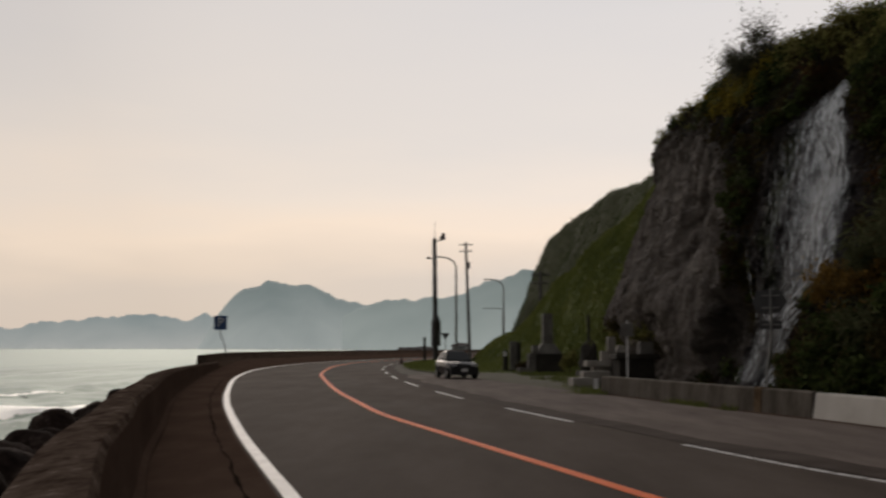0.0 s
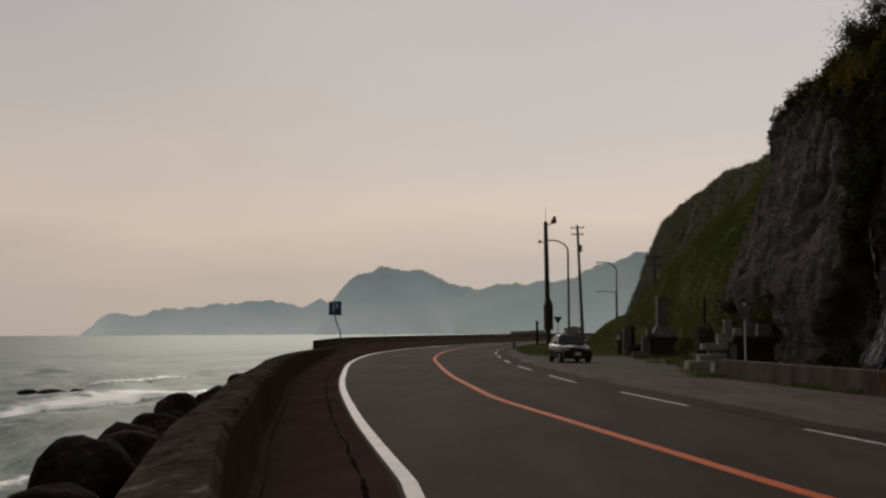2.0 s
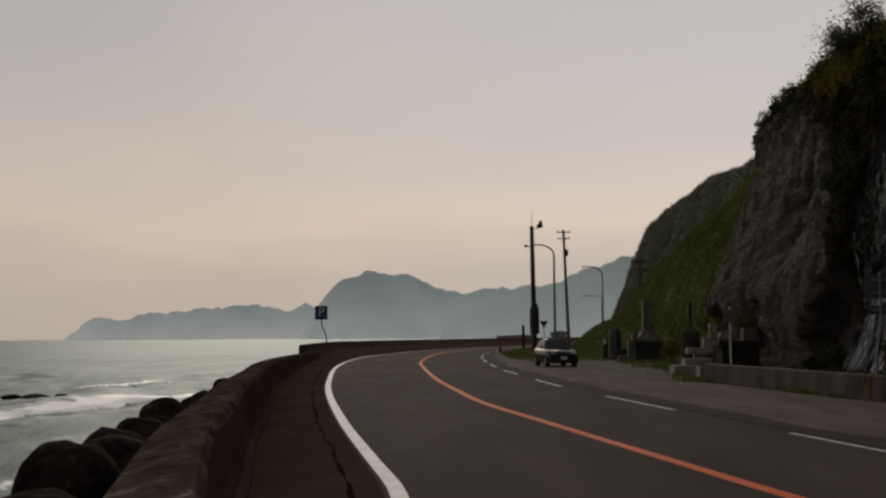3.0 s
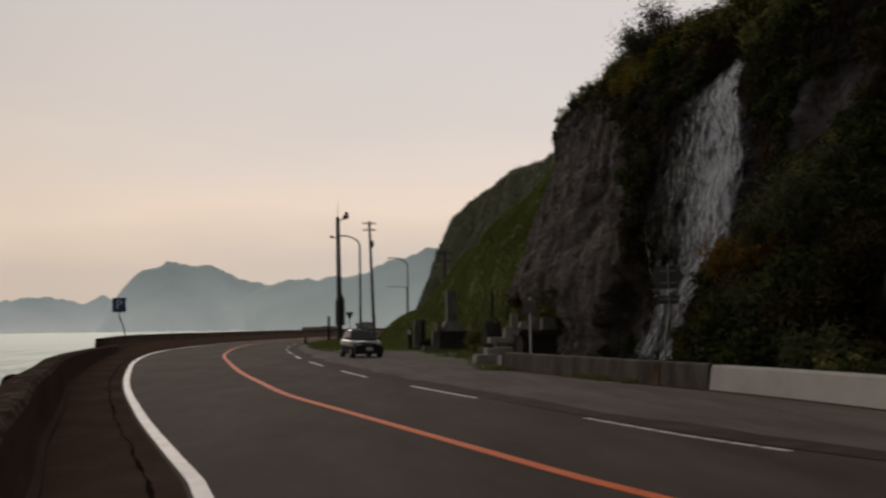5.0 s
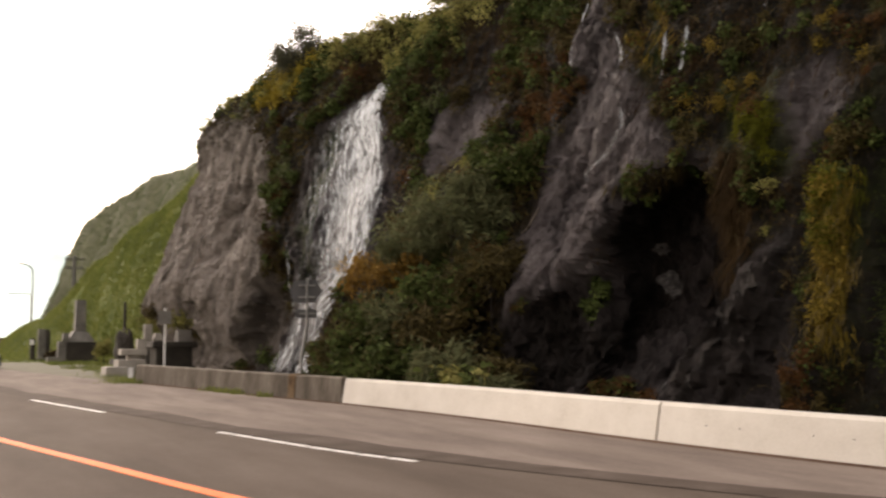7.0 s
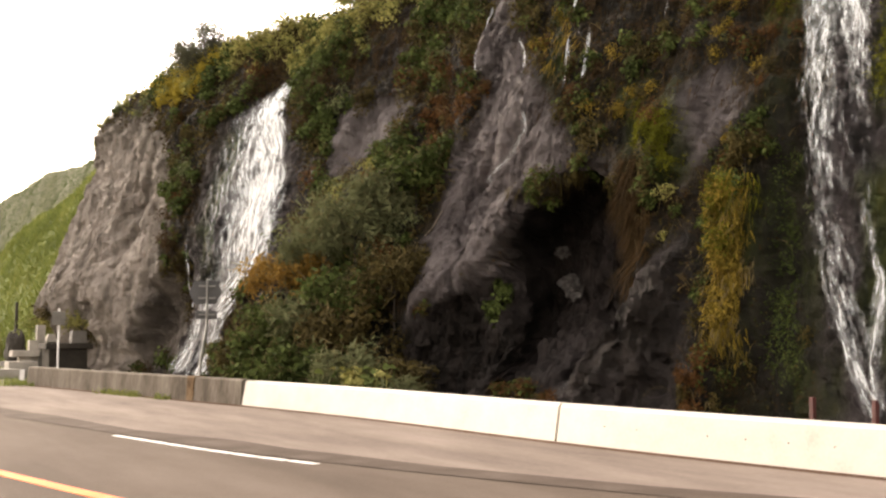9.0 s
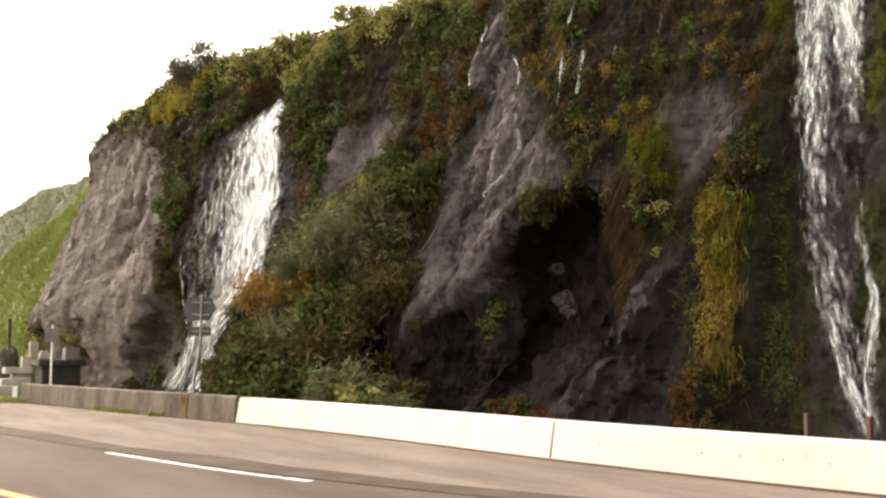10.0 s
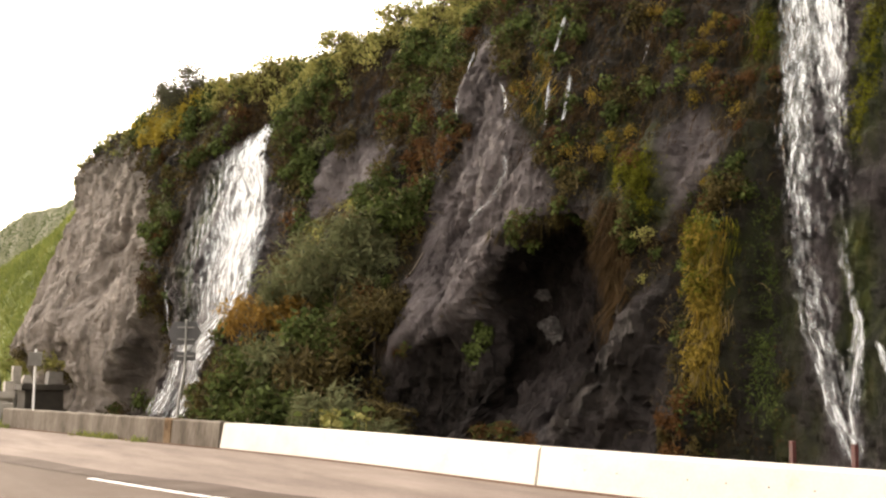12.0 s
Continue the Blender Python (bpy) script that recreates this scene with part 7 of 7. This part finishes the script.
def parked_car():
    """A small hatchback; length along y with its nose at -y, 1.6 m wide, 1.48 m high."""
    t = thing("parked_car", (0.66, 55.4, 0.0), 13, "small dark grey hatchback car parked in the lay-by", "car")
    t.scale = (0.92, 0.92, 0.92)
    # body: cross sections along the length (y, half width, floor, shoulder)
    secs = [(-1.85, 0.62, 0.32, 0.62), (-1.78, 0.74, 0.24, 0.72), (-1.55, 0.79, 0.2, 0.8), (-0.75, 0.81, 0.2, 0.92), (0.4, 0.82, 0.2, 0.95), (1.45, 0.8, 0.22, 0.97), (1.72, 0.75, 0.26, 0.94), (1.82, 0.66, 0.34, 0.8)]
    bm = bmesh.new()
    prev = None
    for y, w, lo, hi in secs:
        ring = [(-w * 0.9, lo), (-w, lo + 0.12), (-w, hi - 0.12), (-w * 0.93, hi), (0, hi + 0.035), (w * 0.93, hi), (w, hi - 0.12), (w, lo + 0.12), (w * 0.9, lo)]
        row = [bm.verts.new((x, y, z)) for x, z in ring]
        if prev:
            for i in range(len(row)):
                bm.faces.new((prev[i], prev[(i + 1) % 9], row[(i + 1) % 9], row[i]))
        else:
            bm.faces.new(row)
        prev = row
    bm.faces.new(prev[::-1])
    part("body", bm, M["car_paint"], t, smooth=True)
    # cabin: roof with sloping glass
    low = [(-0.72, -0.8), (0.72, -0.8), (0.74, 1.55), (-0.74, 1.55)]
    high = [(-0.5, 0.02), (0.5, 0.02), (0.52, 1.2), (-0.52, 1.2)]
    bm = bmesh.new()
    a = [bm.verts.new((x, y, 0.94)) for x, y in low]
    b = [bm.verts.new((x, y, 1.43)) for x, y in high]
    for i in range(4):
        bm.faces.new((a[i], a[(i + 1) % 4], b[(i + 1) % 4], b[i]))
    bm.faces.new(b)
    part("cabin", bm, M["car_paint"], t)
    bm = bmesh.new()
    block(bm, 1.0, 1.2, 1.425, 1.475, 0.2, 0, 0.6, 0.02)
    part("roof", bm, M["car_paint"], t)

    def pane(name, corners, off):
        bm = bmesh.new()
        o = Vector(off)
        f = [bm.verts.new(Vector(c) + o) for c in corners]
        k = [bm.verts.new(Vector(c) + o * 0.2) for c in corners]
        bm.faces.new(f)
        bm.faces.new(k[::-1])
        for i in range(4):
            bm.faces.new((f[i], f[i - 1], k[i - 1], k[i]))
        part(name, bm, M["car_glass"], t)
    pane("windscreen", [(-0.66, -0.73, 0.98), (0.66, -0.73, 0.98), (0.47, -0.06, 1.385), (-0.47, -0.06, 1.385)], (0, -0.012, 0.012))
    pane("rear_window", [(0.66, 1.5, 0.99), (-0.66, 1.5, 0.99), (-0.48, 1.26, 1.36), (0.48, 1.26, 1.36)], (0, 0.012, 0.008))
    for sx in (-1, 1):
        for y0, y1, y2, y3 in ((-0.55, 0.3, 0.3, 0.0), (0.38, 1.38, 1.16, 0.38)):
            pane("side_window", [(sx * 0.735, y0, 0.98), (sx * 0.735, y1, 0.98), (sx * 0.545, y2, 1.37), (sx * 0.545, y3, 1.37)], (sx * 0.014, 0, 0.005))
        bm = bmesh.new()
        block(bm, 0.16, 0.1, 0.98, 1.1, 0.1, sx * 0.88, -0.55, 0.02)
        part("mirror", bm, M["car_dark"], t)
        bm = bmesh.new()
        box(bm, (sx * 0.55 - 0.15, -1.82, 0.6), (sx * 0.55 + 0.15, -1.72, 0.74), 0.03)
        part("headlight", bm, M["headlight"], t)
        for y in (-1.15, 1.2):
            bm = bmesh.new()
            tube(bm, (sx * 0.62, y, 0.29), (sx * 0.83, y, 0.29), 0.29, 0.29, 24)
            wheel = part("wheel", bm, M["tyre"], t, "black tyre")
            bm = bmesh.new()
            tube(bm, (sx * 0.8, y, 0.29), (sx * 0.845, y, 0.29), 0.18, 0.16, 18)
            part("rim", bm, M["grey_metal"], wheel)
    for nm, lo, hi, mt in (("bumper", (-0.76, -1.92, 0.2), (0.76, -1.7, 0.58), "car_dark"), ("grille", (-0.36, -1.9, 0.58), (0.36, -1.78, 0.7), "car_dark"), ("number_plate", (-0.17, -1.945, 0.38), (0.17, -1.915, 0.55), "sign_white")):
        bm = bmesh.new()
        box(bm, lo, hi, 0.02 if nm == "bumper" else 0.006)
        part(nm, bm, M[mt], t)


parked_car()


# ---- far houses along the bay ----
def far_houses():
    rng = random.Random(3)
    M["far_wall"] = material("pale_house_wall", [(0.3, 0.32, 0.32), (0.4, 0.42, 0.42)], 0.5, 5, 0.8, 0.0)
    M["far_roof"] = material("dull_roof", [(0.07, 0.06, 0.06), (0.12, 0.1, 0.09)], 0.5, 5, 0.8, 0.0)
    for bearing, dist, w, h in ((-2.0, 860, 8, 0.9), (-1.5, 840, 9, 1.1), (-1.0, 850, 8, 1.5), (-0.55, 830, 7, 1.3), (0.62, 800, 4, 3.2), (0.95, 820, 4, 4.2), (1.12, 810, 4, 3.6)):
        x = dist * math.tan(radians(bearing))
        t = thing("house", (x, dist, -1.0), rng.uniform(-20, 20), "small pale house on the far shore", "house", "houses across the bay")
        bm = bmesh.new()
        box(bm, (-w / 2, -4, 0), (w / 2, 4, h))
        part("wall", bm, M["far_wall"], t)
        bm = bmesh.new()
        v = [bm.verts.new(q) for q in ((-w / 2 - 0.4, -4.4, h), (w / 2 + 0.4, -4.4, h), (w / 2 + 0.4, 4.4, h), (-w / 2 - 0.4, 4.4, h), (-w / 2 - 0.4, 0, h + 2), (w / 2 + 0.4, 0, h + 2))]
        for f in ((0, 1, 5, 4), (2, 3, 4, 5), (0, 4, 3), (1, 2, 5), (3, 2, 1, 0)):
            bm.faces.new([v[i] for i in f])
        part("roof", bm, M["far_roof"], t)
        for k in range(int(w // 3)):
            bm = bmesh.new()
            xx = -w / 2 + 1.5 + 3 * k
            box(bm, (xx - 0.5, -4.06, h * 0.45), (xx + 0.5, -4.0, h * 0.7))
            part("window", bm, M["car_glass"], t)
    verts = [(-42, 850, -1.2), (500, 500, -1.2), (900, 1200, -1.2), (-60, 1300, -1.2), (-42, 850, -4.5), (500, 500, -4.5)]
    tagged(data_mesh("far_shore", verts, [(0, 1, 2, 3), (0, 4, 5, 1)], M["earth"]), "low far shore with houses", "shore", kind="structure")


far_houses()


# ---- lay-by, verges and grass ----
def add_verges():
    ys = np.linspace(-30, 62, 140)
    v, f = [], []
    for y in ys:
        xl = np.interp(y, EDGE[:, 1], EDGE[:, 0]) + 0.3
        xr = np.interp(y, BARRIER[:, 1], BARRIER[:, 0]) + 0.1 if y < 36.5 else np.interp(y, [36.5, 40, 46, 54, 62], [5.0, 4.35, 3.25, 1.65, -0.2])
        for k in range(7):
            v.append((xl + (xr - xl) * k / 6, y, 0.004))
    f = [(7 * i + k, 7 * i + k + 1, 7 * i + k + 8, 7 * i + k + 7) for i in range(len(ys) - 1) for k in range(6)]
    tagged(data_mesh("lay_by", v, f, M["old_asphalt"]), "worn brownish asphalt lay-by beside the road", "lay-by", kind="structure")
    v = []
    ys = np.linspace(36.2, 72, 60)
    for y in ys:
        xl = np.interp(y, [36.2, 40, 46, 54, 62, 72], [5.2, 4.2, 3.1, 1.5, -0.3, -0.9])
        for k in range(9):
            v.append((xl + (11.0 - xl) * k / 8, y, 0.002 + 0.02 * max(0.0, math.sin(0.9 * y + 2.0 * k)) * (0 < k)))
    f = [(9 * i + k, 9 * i + k + 1, 9 * i + k + 10, 9 * i + k + 9) for i in range(len(ys) - 1) for k in range(8)]
    tagged(data_mesh("gravel_apron", v, f, M["gravel"], smooth=True), "brown gravel and thin grass before the memorial stones", "ground", kind="structure")
    # grass island between road and slope
    ys = np.linspace(66, 135, 80)
    v = []
    for y in ys:
        xl = np.interp(y, EDGE[:, 1], EDGE[:, 0]) + np.interp(y, [62, 75, 100, 135], [3.6, 2.0, 1.1, 1.0])
        xr = np.interp(y, [62, 72, 84, 100, 118, 135], [6, 9, 8, 6.5, 6, 7])
        for k in range(5):
            v.append((xl + (xr - xl) * k / 4, y, -0.02 + 0.12 * math.sin(math.pi * k / 4) * min(1.0, (y - 66) / 6) + 0.04 * min(1.0, (y - 66) / 2)))
    f = [(5 * i + k, 5 * i + k + 1, 5 * i + k + 6, 5 * i + k + 5) for i in range(len(ys) - 1) for k in range(4)]
    tagged(data_mesh("grass_verge", v, f, M["grass"], smooth=True), "green grass verge inside the bend", "verge", kind="structure")


add_verges()
RAGGED = shifted(EDGE, 0.85)
RAGGED[:, 0] += 0.22 * vfbm(RAGGED[:, 1] * 0.6, 0 * RAGGED[:, 1], 0 * RAGGED[:, 1], 4, 140)
tagged(between("asphalt_strip", shifted(EDGE, 0.16), RAGGED, 0.0085, M["new_asphalt"]), "darker resurfaced strip along the road edge", "road", kind="structure")


def grass_blades(name, spots, length, width, mat, label, up=1.0, rng=RNG):
    n = len(spots)
    way = unit(np.stack([rng.normal(0, 0.35, n), rng.normal(0, 0.35, n), np.full(n, up)], 1))
    ob = blades_mesh(name, spots, way, length, width, mat, 0.35, 3)
    return tagged(ob, label, "grass", "", "stuff")


M["blade"] = leaf_material("grass_blades", [(0.05472, 0.07176, 0.02223), (0.1204, 0.1494, 0.04076), (0.2025, 0.2212, 0.06792), (0.2955, 0.281, 0.1112)], per_piece=0.3, scale=0.3)
M["blade_dark"] = leaf_material("dark_scrub", [(0.04685, 0.05793, 0.0248), (0.07028, 0.08853, 0.03591), (0.0937, 0.1147, 0.04702)], scale=0.25)


def mesh_spots(name, n, rng):
    """Random spots over a mesh, by area."""
    me = bpy.data.objects[name].data
    co = np.array([v.co for v in me.vertices])
    q = np.array([p.vertices for p in me.polygons if len(p.vertices) == 4])
    area = np.linalg.norm(np.cross(co[q[:, 2]] - co[q[:, 0]], co[q[:, 3]] - co[q[:, 1]]), axis=1)
    i = rng.choice(len(q), n, p=area / area.sum())
    a, b = rng.uniform(size=(2, n, 1))
    return co[q[i, 0]] * (1 - a) * (1 - b) + co[q[i, 1]] * a * (1 - b) + co[q[i, 2]] * a * b + co[q[i, 3]] * (1 - a) * b


def add_grass():
    rng = np.random.default_rng(31)
    p = mesh_spots("grass_slope", 90000, rng)
    patch = vfbm(p[:, 0] * 0.35, p[:, 1] * 0.35, p[:, 2] * 0.5, 3, 90)
    grass_blades("slope_tufts", p, rng.uniform(0.2, 0.55, len(p)) * (1 + 0.5 * patch), rng.uniform(0.03, 0.07, len(p)), M["blade"], "long green and yellowing grass on the steep slope", rng=rng)
    p = mesh_spots("grass_bank", 16000, rng)
    grass_blades("bank_grass", p, rng.uniform(0.15, 0.5, len(p)), rng.uniform(0.03, 0.07, len(p)), M["blade"], "long grass on the low bank", rng=rng)
    q = mesh_spots("wooded_ridge", 80000, rng)
    tagged(leaves_mesh("ridge_scrub", q + rng.normal(size=q.shape) * 0.12, np.tile([-1.6, -0.9, 1.4], (len(q), 1)), rng.uniform(0.12, 0.26, len(q)), M["blade_dark"], 0.2, 0.5, None, rng), "dark scrub and low woods on the ridge", "scrub", "", "stuff")
    q = mesh_spots("grass_verge", 26000, rng)
    grass_blades("verge_grass", q, rng.uniform(0.12, 0.35, len(q)), rng.uniform(0.02, 0.06, len(q)), M["blade"], "short green verge grass", rng=rng)
    # weeds at the foot of the low wall and round its end
    spots = []
    for y0, y1, n in ((26.6, 31.4, 700), (35.6, 38.5, 900), (38.5, 44, 500)):
        y = rng.uniform(y0, y1, n)
        x = np.interp(y, BARRIER[:, 1], BARRIER[:, 0]) - np.abs(rng.normal(0, 0.1, n)) - 0.02
        if y0 > 35:
            x += rng.normal(0.1, 0.5, n)
        spots.append(np.stack([x, y, np.zeros(n)], 1))
    s = np.concatenate(spots)
    s = s[vfbm(s[:, 0], s[:, 1] * 0.9, 0 * s[:, 0], 2, 95) > -0.15]
    grass_blades("wall_weeds", s, rng.uniform(0.08, 0.3, len(s)), rng.uniform(0.01, 0.03, len(s)), M["blade"], "green weeds at the foot of the low wall", rng=rng)
    # low greenery on the ground round the memorial stones
    n = 9000
    x, y = rng.uniform(4.2, 9.5, n), rng.uniform(42, 75, n)
    g = np.stack([x, y, np.zeros(n)], 1)[vfbm(x * 0.5, y * 0.3, 0 * x, 3, 98) + (x - 5.5) * 0.25 > 0.1]
    grass_blades("ground_grass", g, rng.uniform(0.08, 0.4, len(g)), rng.uniform(0.02, 0.05, len(g)), M["blade"], "patchy grass round the memorial stones", rng=rng)


add_grass()
utility_pole((10.4, 118, 0), 9.6, 0.0, "short far utility pole standing below the ridge", False)
for i, (at, w, h, k) in enumerate((((6.9, 60.2, 0.0), 0.5, 1.3, "leaf_yellow"), ((4.75, 65.2, 0.0), 0.5, 0.6, "leaf_brown"), (face_spot(51.2, 1.4), 0.9, 1.1, "leaf_yellow"), (face_spot(49.4, 1.9), 0.9, 1.0, "leaf_olive"),
                                   (face_spot(47.4, 1.5), 0.9, 1.0, "leaf_yellow"), (face_spot(45.2, 1.0), 0.8, 0.9, "leaf_olive"), ((8.2, 54.5, 1.0), 1.0, 1.6, "blade"))):
    shrub("shrub", at, (w, w, h), M[k], {"leaf_yellow": "yellowing bush near the memorial stones", "leaf_olive": "brown-olive bush at the foot of the buttress", "leaf_brown": "withered low bush beside the monument", "blade": "green bush at the foot of the buttress"}[k], 1100, 0.14, 0.45, "shrub", 90 + i, dry=0.1)
